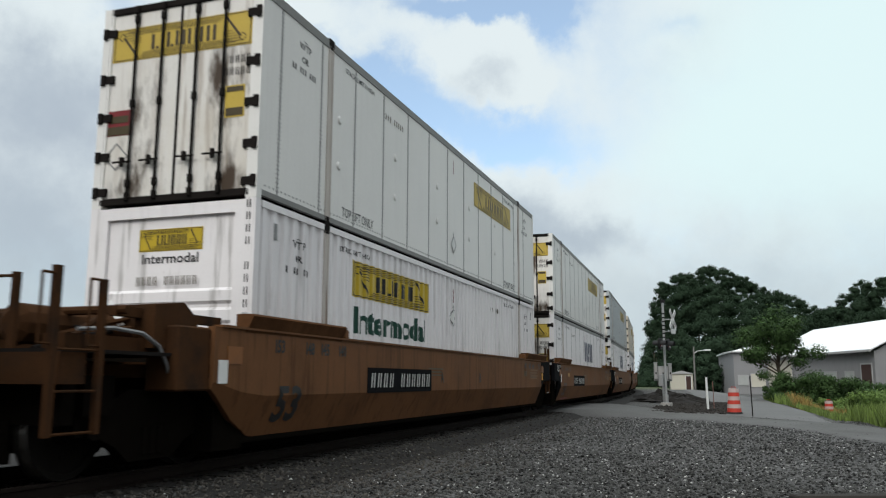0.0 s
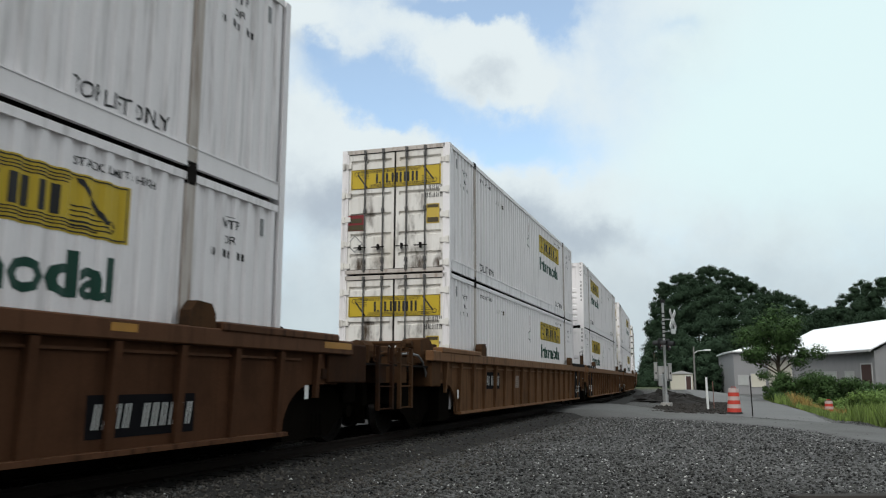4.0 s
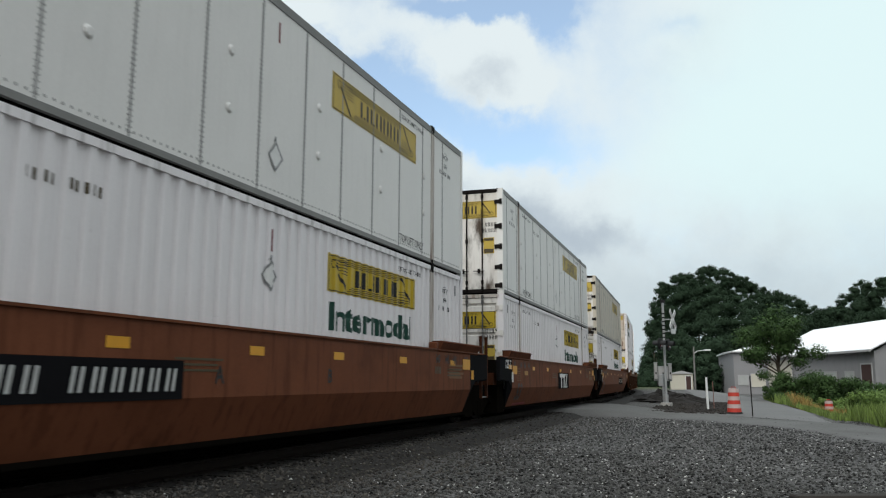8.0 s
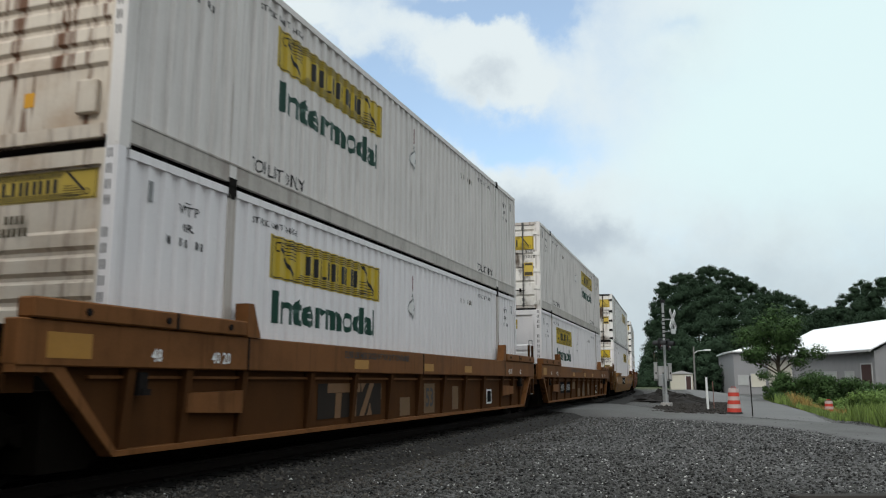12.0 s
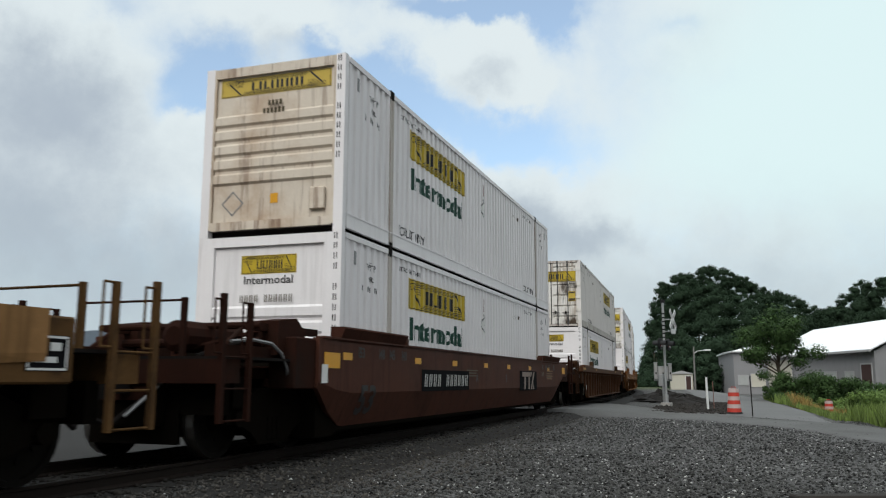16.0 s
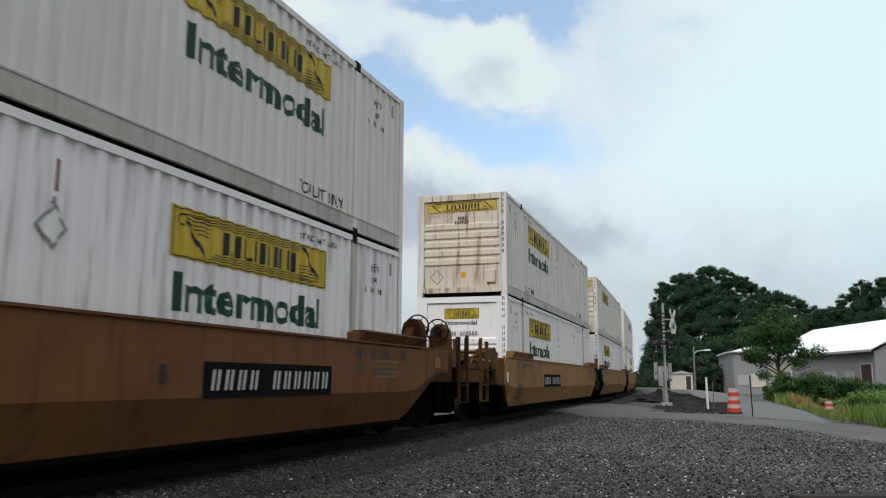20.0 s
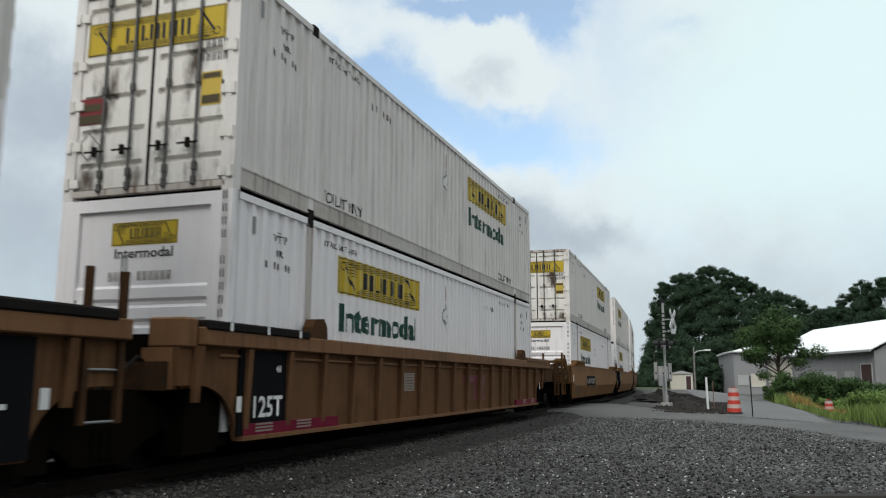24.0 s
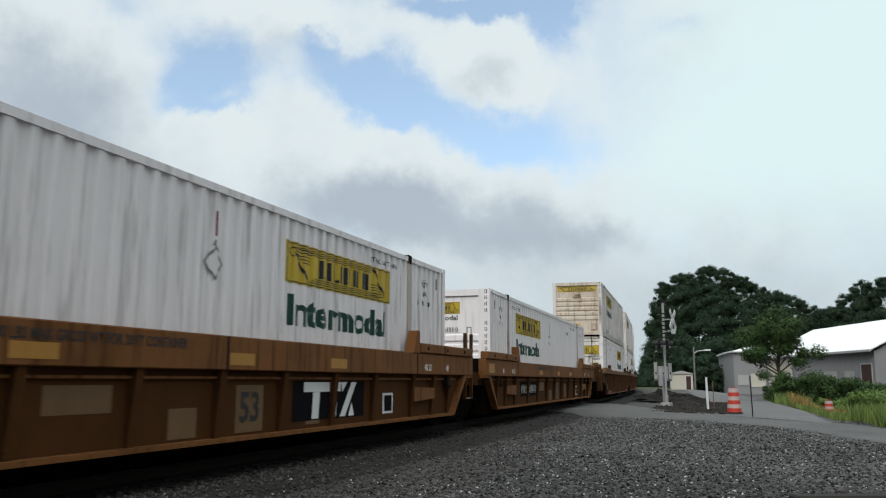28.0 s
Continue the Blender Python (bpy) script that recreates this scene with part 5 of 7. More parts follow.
                shared("flap_joint", "fjW", lambda: boxes((1.556, 1.564, -0.02, 0.02, 1.47, 1.635)), DARK_STEEL, side, "", pose(0, e * 7.35, 0))
            shared("patch", "patW53", lambda: polys(rect(-0.30, 0.30, -0.28, 0.28)), TAN_PATCH, side, "tan repainted square", turned(0.70, 0.62, 1.384))
            shared("stencil", "num53w", lambda: letters("53", 0.36, 0.95, 0.02), INK, side, "dark stencil", turned(0.70, 0.64, 1.389))
            for q, (y, z, w, h) in enumerate(((-2.08, 0.78, 0.42, 0.13), (-0.58, 0.50, 0.24, 0.16), (2.30, 0.60, 0.20, 0.24))):
                shared("patch", "patW%d" % q, lambda: polys(rect(-w, w, -h, h)), TAN_PATCH, side, "faded tan patch", turned(y, z, 1.384))
            shared("data_panel", "frmW", lambda: polys(rect(-0.22, 0.22, -0.17, 0.17)), PLAIN_WHITE, side, "white-edged data panel", turned(4.92, 0.58, 1.384))
            shared("panel_marking", "frmWb", lambda: polys(rect(-0.16, 0.16, -0.13, 0.13)), BLACK_PANEL, side, "dark field", turned(4.92, 0.58, 1.389))
            for y in (-2.75, 0.30, 2.80, -8.75):
                shared("reflector", "tapeW%d" % (y < -8), lambda: polys(rect(-0.26, 0.26, -0.07, 0.07) if y > -8 else rect(-0.26, 0.26, -0.11, 0.11)), OCHRE, side, "faded amber patch", turned(y, 1.2 if y > -8 else 1.25, 1.523))
            for e in (-1, 1):
                shared("stencil", "l40w", lambda: letters("40 20", 0.13, 0.9, 0.02), PLAIN_WHITE, side, "white stencil", turned(e * 6.5, 1.2, 1.524))
                shared("stencil", "l48w", lambda: letters("48", 0.13, 0.9, 0.02), PLAIN_WHITE, side, "white stencil", turned(e * 7.6, 1.2, 1.524))
        if kind == "smooth" and not back:
            for e in (-1, 1):
                joint = not (front if e > 0 else rear)
                if e < 0:
                    shared("stencil", "num53s", lambda: leaned(letters("53", 0.46, 1.1, 0.03), 0.66), INK, side, "large dark stencil", turned(-7.05 if joint else -7.4, 0.66, 1.505))
                    shared("end_tag", "etagS", lambda: boxes((0, 0.004, -0.09, 0.09, -0.13, 0.13)), PLAIN_WHITE if joint else YELLOW, side, "small pale tag", turned(-7.98 if joint else -8.95, 1.05, 1.507))
                    if joint:
                        shared("lettering", "t125s", lambda: letters("125 T", 0.22, 0.95, 0.02), PLAIN_WHITE, side, "white stencil 125 T", turned(-8.46, 1.38, 1.507))
                elif not joint and paint is TAN:
                    shared("stencil", "num53f", lambda: leaned(letters("53", 0.27, 1.0, 0.02), 0.74), INK, side, "dark stencil", turned(7.16, 0.74, 1.505))
                    dp = shared("data_panel", "fdata", lambda: leaned(polys(rect(-0.24, 0.24, -0.14, 0.06)), 0.71), BLACK_PANEL, side, "black data panel", turned(7.72, 0.71, 1.506))
                    shared("data_marking", "fdatam", lambda: leaned(polys(rect(-0.22, 0.22, 0.035, 0.05), rect(-0.22, 0.22, -0.13, -0.115), rect(-0.16, 0.0, -0.03, 0.02), rect(0.04, 0.18, -0.03, 0.02), rect(-0.15, 0.12, -0.09, -0.05)), 0.71), PLAIN_WHITE, side, "white rules and bars", turned(7.72, 0.71, 1.512))
                elif joint:
                    shared("end_tag", "etagF", lambda: boxes((0, 0.004, -0.09, 0.09, -0.1, 0.1)), AMBER, side, "second amber panel", turned(8.14, 1.08, 1.505))
                shared("end_tag", "etag%d" % tape, lambda: boxes((0, 0.004, -0.25, 0.25, -0.11, 0.11)) if tape else boxes((0, 0.004, -0.15, 0.15, -0.1, 0.1)), AMBER if tape else RED_AMBER, side, "faded amber panel", turned(e * ((7.7 if tape else 8.17) if joint else (9.4 if e > 0 else 8.72)), (1.3 if e > 0 else 1.24) - drop * 0.7, 1.506))
                if joint and e < 0:
                    shared("notice_band", "redS" + p, lambda: leaned(polys(rect(-0.8, 0.8, -0.025, 0.025)), 0.335), RED, side, "dark red band low on the side", turned(-6.6, 0.335, 1.508))
                    shared("data_marking", "dboxS", lambda: polys(rect(-0.26, 0.26, 0.15, 0.165), rect(-0.26, 0.26, -0.165, -0.15), rect(-0.26, -0.245, -0.15, 0.15), rect(0.245, 0.26, -0.15, 0.15), *[rect(-0.2, 0.2, -0.1 + 0.06 * q, -0.085 + 0.06 * q) for q in range(4)]), FADED, side, "faded data box", turned(-7.2, 1.12, 1.506))
                    shared("patch", "patS", lambda: polys(rect(-0.22, 0.22, -0.06, 0.06)), OCHRE, side, "faded amber patch", turned(-6.25, 1.17, 1.506))
                for q, (txt, yy) in enumerate((("53", 7.7), ("48", 6.9), ("45", 6.45), ("40", 5.9))):
                    shared("stencil", "len%s" % txt, lambda: letters("I" + txt, 0.17, 0.9, 0.03), INK, side, "small stencil", turned(e * yy, 1.38 - drop * 0.8, 1.505))
                shared("lettering", "lett%d" % (e < 0), lambda: letters("A" if e < 0 else "B", 0.2, 0.9, 0.02), INK, side, "dark stencil letter", turned(1.33 if e > 0 else -1.35, 1.02, 1.505))
                if e > 0:
                    shared("stencil", "len20", lambda: polys(*[rect(-0.16 + 0.09 * q, -0.1 + 0.09 * q, -0.07, 0.07) for q in range(4)]), INK_BROWN, side, "small faded bars", turned(5.9, 1.16 - drop * 0.6, 1.505))
                    shared("data_marking", "fades", lambda: polys(*[rect(-0.5, 0.35 + 0.1 * (q % 2), -0.16 + 0.08 * q, -0.115 + 0.08 * q) for q in range(4)]), FADED, side, "faded rows of bars", turned(7.05, 1.16 - drop * 0.5, 1.505))
                shared("data_marking", "sdata", lambda: polys(*[rect(-0.45, 0.4 - 0.1 * (q % 2), -0.05 + 0.06 * q, -0.025 + 0.06 * q) for q in range(3)]), INK_BROWN, side, "faint rows of bars", turned(e * 4.3 + 2.6, 1.1, 1.505))
            if front and rear and not tape:
                for y in (1.8, 4.06, 6.7, -2.0, -4.6):
                    shared("reflector", "tapeE", lambda: polys(rect(-0.2, 0.2, -0.05, 0.05)), OCHRE, side, "faded amber tape", turned(y, 0.91, 1.505))
            if tape:
                for y in (-8.2, -5.2, -3.0, -0.6, 1.6, 4.1, 6.8):
                    shared("reflector", "tape", lambda: polys(rect(-0.16, 0.16, -0.055, 0.055)), AMBER, side, "amber reflective tape", turned(y, 1.31, 1.505))
    plate_marks(car, kind, bars, logo, front and not rear, front and rear, paint is TAN, rear and not front)
    end_gear(car, 1, front, paint, 1 in wheel_at, kind)
    end_gear(car, -1, rear, paint, -1 in wheel_at, kind)
    truck(car, -9.55 if rear else -9.75)
    if front:
        truck(car, 9.55)
    return car


# ---- the ground ----
def step01(a, b, v):
    u = min(max((v - a) / (b - a), 0.0), 1.0)
    return u * u * (3 - 2 * u)


def offset(x, y):
    return math.hypot(x + 1 / BEND, y) - 1 / BEND


def land(x, y):
    o = offset(x, y)
    z = -0.30
    z -= 0.95 * step01(10.4, 12.6, o) * step01(27, 37, y) * (1 - 0.5 * step01(75, 110, y))
    z -= 0.55 * step01(-4.0, -8.0, o)
    z += 10.0 * step01(150, 205, y) * step01(15, 32, o) * (1 - step01(250, 330, y))
    z += 0.035 * noise.noise(Vector((x * 0.22, y * 0.22, 1.7))) * step01(2.5, 4.0, abs(o))
    return z


def sheet(xs, ys, height):
    bm = bmesh.new()
    grid = [[bm.verts.new((x, y, height(x, y))) for y in ys] for x in xs]
    for a, b in zip(grid, grid[1:]):
        for i in range(len(ys) - 1):
            bm.faces.new((a[i], b[i], b[i + 1], a[i + 1]))
    for f in bm.faces:
        f.smooth = True
    return bm


def spread(near, far, fine, grow=1.25):
    out, v, d = [0.0], 0.0, fine
    while v < far:
        if v > near:
            d *= grow
        v += d
        out.append(v)
    return out


def ground_material():
    m = bpy.data.materials.new("grey_gravel_ground")
    m.use_nodes = True
    g = Nodes(m.node_tree)
    b = m.node_tree.nodes["Principled BSDF"]
    co = g.n("ShaderNodeTexCoord").outputs["Object"]
    vor = g.n("ShaderNodeTexVoronoi")
    g.link(co, vor.inputs["Vector"])
    vor.inputs["Scale"].default_value = 26.0
    stone = g.n("ShaderNodeSeparateColor")
    g.link(vor.outputs["Color"], stone.inputs[0])
    grit = g.noise(co, 80.0, 3.0, 0.7)
    patch = g.noise(co, 0.35, 5.0, 0.6)
    tone = g.m("ADD", g.m("MULTIPLY", stone.outputs[0], 0.09), g.m("ADD", g.m("MULTIPLY", grit, 0.09), g.m("MULTIPLY", patch, 0.19)))
    val = g.m("MULTIPLY", g.m("SUBTRACT", tone, 0.085), 0.60)
    rgb = g.n("ShaderNodeCombineColor")
    g.link(val, rgb.inputs[0])
    g.link(g.m("MULTIPLY", val, 0.98), rgb.inputs[1])
    g.link(g.m("MULTIPLY", val, 0.94), rgb.inputs[2])
    # the ground by the rails is browned, and shade beside the train painted in
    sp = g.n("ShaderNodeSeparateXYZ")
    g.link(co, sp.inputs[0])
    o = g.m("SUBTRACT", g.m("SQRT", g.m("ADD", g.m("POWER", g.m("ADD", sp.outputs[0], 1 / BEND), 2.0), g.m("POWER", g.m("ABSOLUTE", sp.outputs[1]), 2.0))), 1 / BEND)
    trackside_dark = g.ramp(g.m("ADD", o, g.m("MULTIPLY", g.noise(co, 0.9, 4.0), 1.6)), 5.4, 2.4)
    ln = g.n("ShaderNodeVectorMath", op="LENGTH")
    g.link(co, ln.inputs[0])
    far = g.ramp(g.m("ADD", ln.outputs["Value"], g.m("MULTIPLY", g.noise(co, 0.08, 4.0), 30.0)), 125.0, 165.0)
    green = g.mix(g.noise(co, 0.5, 4.0), (0.030, 0.050, 0.015, 1), (0.075, 0.085, 0.03, 1))
    # ground beyond the track is darker still, so gaps under the cars stay dark
    g.link(g.mix(far, g.mix(g.m("MULTIPLY", trackside_dark, g.m("ADD", 0.6, g.m("MULTIPLY", g.ramp(o, 0.0, -4.0), 0.32))), rgb.outputs[0], (0.026, 0.023, 0.020, 1)), green), b.inputs["Base Color"])
    b.inputs["Roughness"].default_value = 0.9
    bp = g.n("ShaderNodeBump")
    bp.inputs["Strength"].default_value = 0.7
    bp.inputs["Distance"].default_value = 0.02
    g.link(g.m("ADD", vor.outputs["Distance"], grit), bp.inputs["Height"])
    g.link(bp.outputs[0], b.inputs["Normal"])
    return m


_p = spread(24, 2600, 1.0)
_q = spread(130, 2600, 1.6)
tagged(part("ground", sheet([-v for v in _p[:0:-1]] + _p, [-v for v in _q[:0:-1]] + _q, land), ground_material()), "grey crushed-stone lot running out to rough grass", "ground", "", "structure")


def fast_mesh(name, verts, faces):
    me = bpy.data.meshes.new(name)
    n, k = faces.shape
    me.vertices.add(len(verts))
    me.vertices.foreach_set("co", np.ascontiguousarray(verts, np.float32).ravel())
    me.loops.add(n * k)
    me.loops.foreach_set("vertex_index", np.ascontiguousarray(faces, np.int32).ravel())
    me.polygons.add(n)
    me.polygons.foreach_set("loop_start", np.arange(0, n * k, k, dtype=np.int32))
    me.update(calc_edges=True)
    return me


def scatter_stones(name, count, place, size, material, label, seed):
    """Thousands of loose broken stones as one object."""
    rng = np.random.default_rng(seed)
    base = np.array([(1, 0, 0), (-1, 0, 0), (0, 1, 0), (0, -1, 0), (0, 0, 1), (0, 0, -1)], float)
    tri = np.array([(0, 2, 4), (2, 1, 4), (1, 3, 4), (3, 0, 4), (2, 0, 5), (1, 2, 5), (3, 1, 5), (0, 3, 5)])
    vs, fs = [], []
    for i in range(count):
        x, y, z = place(rng)
        r = size[0] + (size[1] - size[0]) * rng.random() ** 2.5
        jit = base * (0.6 + 0.8 * rng.random((6, 3))) + rng.normal(0, 0.18, (6, 3))
        a = rng.random() * 6.28
        ca, sa = math.cos(a), math.sin(a)
        p = np.stack([jit[:, 0] * ca - jit[:, 1] * sa, jit[:, 0] * sa + jit[:, 1] * ca, jit[:, 2] * 0.7], 1) * r
        vs.append(p + (x, y, z + r * 0.25))
        fs.append(tri + 6 * i)
    me = fast_mesh(name, np.concatenate(vs), np.concatenate(fs))
    return tagged(part(name, me, material), label, "gravel", "", "stuff")


STONE = mat("broken_grey_stone", (0.050, 0.050, 0.048), 0.9, spec=0.08, var=0.3, scale=6, fine=60, bump=0.2, island=1.8)
# brown-stained, and darker still: shade under the train is in the colour
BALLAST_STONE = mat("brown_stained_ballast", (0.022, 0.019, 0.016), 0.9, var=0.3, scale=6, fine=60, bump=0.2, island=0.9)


def lot_spot(rng, trackside=False):
    while True:
        d = 8.0 + 24 * rng.random() ** 1.6
        a = radians(-46 + 58 * rng.random())
        x, y = EYE[0] + d * math.sin(a), d * math.cos(a)
        o = offset(x, y)
        if (rng.random() < step01(4.6, 1.5, o) * 0.9) != trackside:
            continue
        if o > 1.22 and not (on_road(x, y) and rng.random() > 0.16):
            return x, y, (land(x, y) if o > 2.15 else -0.165 - 0.27 * max(0.0, o - 1.65))


def inside(poly, x, y):
    hit = False
    for (x0, y0), (x1, y1) in zip(poly, poly[1:] + poly[:1]):
        if (y0 > y) != (y1 > y) and x < (x1 - x0) * (y - y0) / (y1 - y0) + x0:
            hit = not hit
    return hit


ROAD_NEAR = [(-30, 26), (-9, 27.6), (0.2, 28.7), (2.8, 29.4), (5.5, 28.4), (7.1, 26.1), (8.6, 22.6), (9.6, 19.4), (14.6, 9), (22, -6), (40, -40)]
ROAD_FAR = [(-30, 35), (-9, 36), (-2, 38), (1.4, 39.0), (5.2, 35.8), (7.4, 31.0), (9.6, 28.0), (10.9, 24.2), (20, 9), (32, -6), (52, -36)]
LANE_L = [(5.2, 35.0), (4.6, 46), (3.2, 64), (1.0, 95), (-1.9, 125), (-7, 165)]
LANE_R = [(9.7, 27.5), (9.3, 43), (8.1, 66.8), (6.2, 95), (3.4, 125), (-1.5, 165)]


def on_road(x, y):
    return inside(ROAD_NEAR + ROAD_FAR[::-1], x, y) or inside(LANE_L + LANE_R[::-1], x, y)


def along(points, u):
    n = len(points) - 1
    i = min(int(u * n), n - 1)
    f = u * n - i
    a, b = points[i], points[i + 1]
    return a[0] + (b[0] - a[0]) * f, a[1] + (b[1] - a[1]) * f


def strip(left, right, lift, n=70, across=14):
    bm = bmesh.new()
    grid = []
    for i in range(n + 1):
        (x0, y0), (x1, y1) = along(left, i / n), along(right, i / n)
        row = []
        for k in range(across + 1):
            f = k / across
            x, y = x0 + (x1 - x0) * f, y0 + (y1 - y0) * f
            z = land(x, y) + lift
            z += (-0.06 - z) * step01(5.5, 1.5, abs(offset(x, y)))
            if k in (0, across):
                z = land(x, y) - 0.05
            row.append(bm.verts.new((x, y, z)))
        grid.append(row)
    for a, b in zip(grid, grid[1:]):
        for k in range(across):
            bm.faces.new((a[k], a[k + 1], b[k + 1], b[k]))
    bmesh.ops.recalc_face_normals(bm, faces=bm.faces[:])
    for f in bm.faces:
        if f.normal.z < 0:
            f.normal_flip()
        f.smooth = True
    return bm


ASPHALT = mat("worn_pale_asphalt", (0.120, 0.120, 0.117), 0.85, var=0.2, scale=0.5, fine=70, bump=0.3, stain=(0.085, 0.085, 0.083))
ROAD_MAT = mat("dusty_patched_asphalt", (0.092, 0.091, 0.088), 0.9, var=0.35, scale=0.45, fine=60, bump=0.4, stain=(0.052, 0.050, 0.047))
tagged(part("road", strip(ROAD_NEAR, ROAD_FAR, 0.02), ROAD_MAT), "worn pale grey asphalt road over the track", "road", "", "structure")
tagged(part("lane", strip(LANE_L, LANE_R, 0.012), ASPHALT), "narrow pale lane leading off along the track", "road", "", "structure")
# darker stones thicken towards the rails, setting the train's soft shade in colour
scatter_stones("stained_gravel", 9000, lambda rng: lot_spot(rng, True), (0.008, 0.035), mat("stained_brown_stone", (0.050, 0.045, 0.039), 0.9, var=0.3, scale=6, fine=60, bump=0.2, island=1.2), "oil-stained brown stone beside the track", 13)
scatter_stones("loose_gravel", 54000, lot_spot, (0.007, 0.030), STONE, "loose grey crushed stone on the lot", 3)

scatter_stones("pale_stones", 2600, lot_spot, (0.007, 0.022), mat("pale_limestone_chip", (0.42, 0.42, 0.40), 0.8, var=0.2), "scattered pale limestone chips on the lot", 8)

# ---- track ----
track = thing("railway_track", "single curved railway track on dark ballast", "track", "", "structure")
S0, S1 = -560, 680


def swept(profile, step=4.0, s0=S0, s1=S1):
    bm = bmesh.new()
    rings = []
    for i in range(int((s1 - s0) / step) + 1):
        s = s0 + i * step
        rings.append([bm.verts.new(on_track(s, o, z)) for o, z in profile])
    n = len(profile)
    for a, b in zip(rings, rings[1:]):
        for k in range(n):
            bm.faces.new((a[k], b[k], b[(k + 1) % n], a[(k + 1) % n]))
    bmesh.ops.recalc_face_normals(bm, faces=bm.faces[:])
    return bm


# oily bed, rails and ties carry the shade under the train in their colour
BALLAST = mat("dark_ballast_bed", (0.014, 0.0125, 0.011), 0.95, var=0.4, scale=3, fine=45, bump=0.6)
# the left shoulder reaches wide so ground seen under the cars stays dark
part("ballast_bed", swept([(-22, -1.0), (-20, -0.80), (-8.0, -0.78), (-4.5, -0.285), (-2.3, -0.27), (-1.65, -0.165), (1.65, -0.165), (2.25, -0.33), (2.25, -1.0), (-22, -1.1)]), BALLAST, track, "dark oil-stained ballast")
RAIL = mat("rail_steel", (0.014, 0.010, 0.008), 0.7, spec=0.1, var=0.25, scale=4)
for s in (-1, 1):
    c = s * 0.755
    part("rail", swept([(c - 0.075, -0.155), (c + 0.075, -0.155), (c + 0.075, -0.14), (c + 0.012, -0.12), (c + 0.012, -0.04), (c + 0.036, -0.03), (c + 0.036, 0.0), (c - 0.036, 0.0), (c - 0.036, -0.03), (c - 0.012, -0.04), (c - 0.012, -0.12), (c - 0.075, -0.14)]), RAIL, track, "worn steel rail")


def ballast_spot(rng):
    s = -6 + 46 * rng.random()
    o = -2.1 + 3.5 * rng.random()
    p = on_track(s, o)
    top = -0.165 if abs(o) < 1.65 else max(-0.30, -0.165 - 0.45 * (abs(o) - 1.65))
    return p.x, p.y, top


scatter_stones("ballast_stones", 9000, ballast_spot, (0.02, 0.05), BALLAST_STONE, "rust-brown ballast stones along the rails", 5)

# ---- foliage ----
LEAF = mat("dark_summer_leaves", (0.036, 0.068, 0.021), 0.7, spec=0.12, var=0.3, scale=0.35, fine=3, bump=0.0, island=1.0)
LEAF_BRIGHT = mat("sunlit_green_leaves", (0.095, 0.150, 0.038), 0.7, spec=0.12, var=0.25, scale=0.6, fine=4, bump=0.0, island=0.9)
LEAF_FAR = mat("deep_green_woodland_leaves", (0.027, 0.046, 0.027), 0.9, var=0.35, scale=0.10, fine=0.9, bump=0.0, island=0.35, spec=0.04)
WEED = mat("rough_green_weeds", (0.110, 0.160, 0.036), 0.65, var=0.3, scale=0.6, fine=4, bump=0.0, island=0.9)
DRY = mat("dry_orange_weeds", (0.24, 0.16, 0.05), 0.7, var=0.3, scale=0.6, fine=4, bump=0.0, island=0.7)
BARK = mat("grey_brown_bark", (0.075, 0.060, 0.045), 0.9, var=0.35, scale=4, bump=0.5)


def leaf_cloud(name, clumps, size, seed, squash=0.8):
    """clumps: (x, y, z, radius, count): leaves as small bent quads on and in uneven clumps."""
    rng = np.random.default_rng(seed)
    V, F, base = [], [], 0
    for x, y, z, r, count in clumps:
        u = rng.normal(size=(count, 3))
        u /= np.linalg.norm(u, axis=1)[:, None]
        rad = r * (0.35 + 0.85 * rng.random(count) ** 0.8)
        c = u * rad[:, None] * (1, 1, squash) + (x, y, z)
        n = u * 1.4 + rng.normal(size=(count, 3)) * 0.36 + (0, 0, 0.3)
        n /= np.linalg.norm(n, axis=1)[:, None]
        t = np.cross(n, rng.normal(size=(count, 3)))
        t /= np.linalg.norm(t, axis=1)[:, None]
        b = np.cross(n, t)
        s = size * (0.55 + 0.9 * rng.random(count))[:, None]
        quad = np.stack([c - t * s, c + b * s * 0.5 - n * s * 0.12, c + t * s, c - b * s * 0.5 - n * s * 0.12], 1)
        V.append(quad.reshape(-1, 3))
        F.append((np.arange(count * 4).reshape(-1, 4)) + base)
        base += count * 4
    return fast_mesh(name, np.concatenate(V), np.concatenate(F))


def limb(bm, a, b, r0, r1, bend, rng, n=6, parts=4):
    pts = [Vector(a).lerp(Vector(b), i / parts) + (Vector(rng.normal(0, bend, 3)) if 0 < i < parts else Vector()) for i in range(parts + 1)]
    for i in range(parts):
        rod(bm, pts[i], pts[i + 1], r0 + (r1 - r0) * i / parts, n, r0 + (r1 - r0) * (i + 1) / parts)


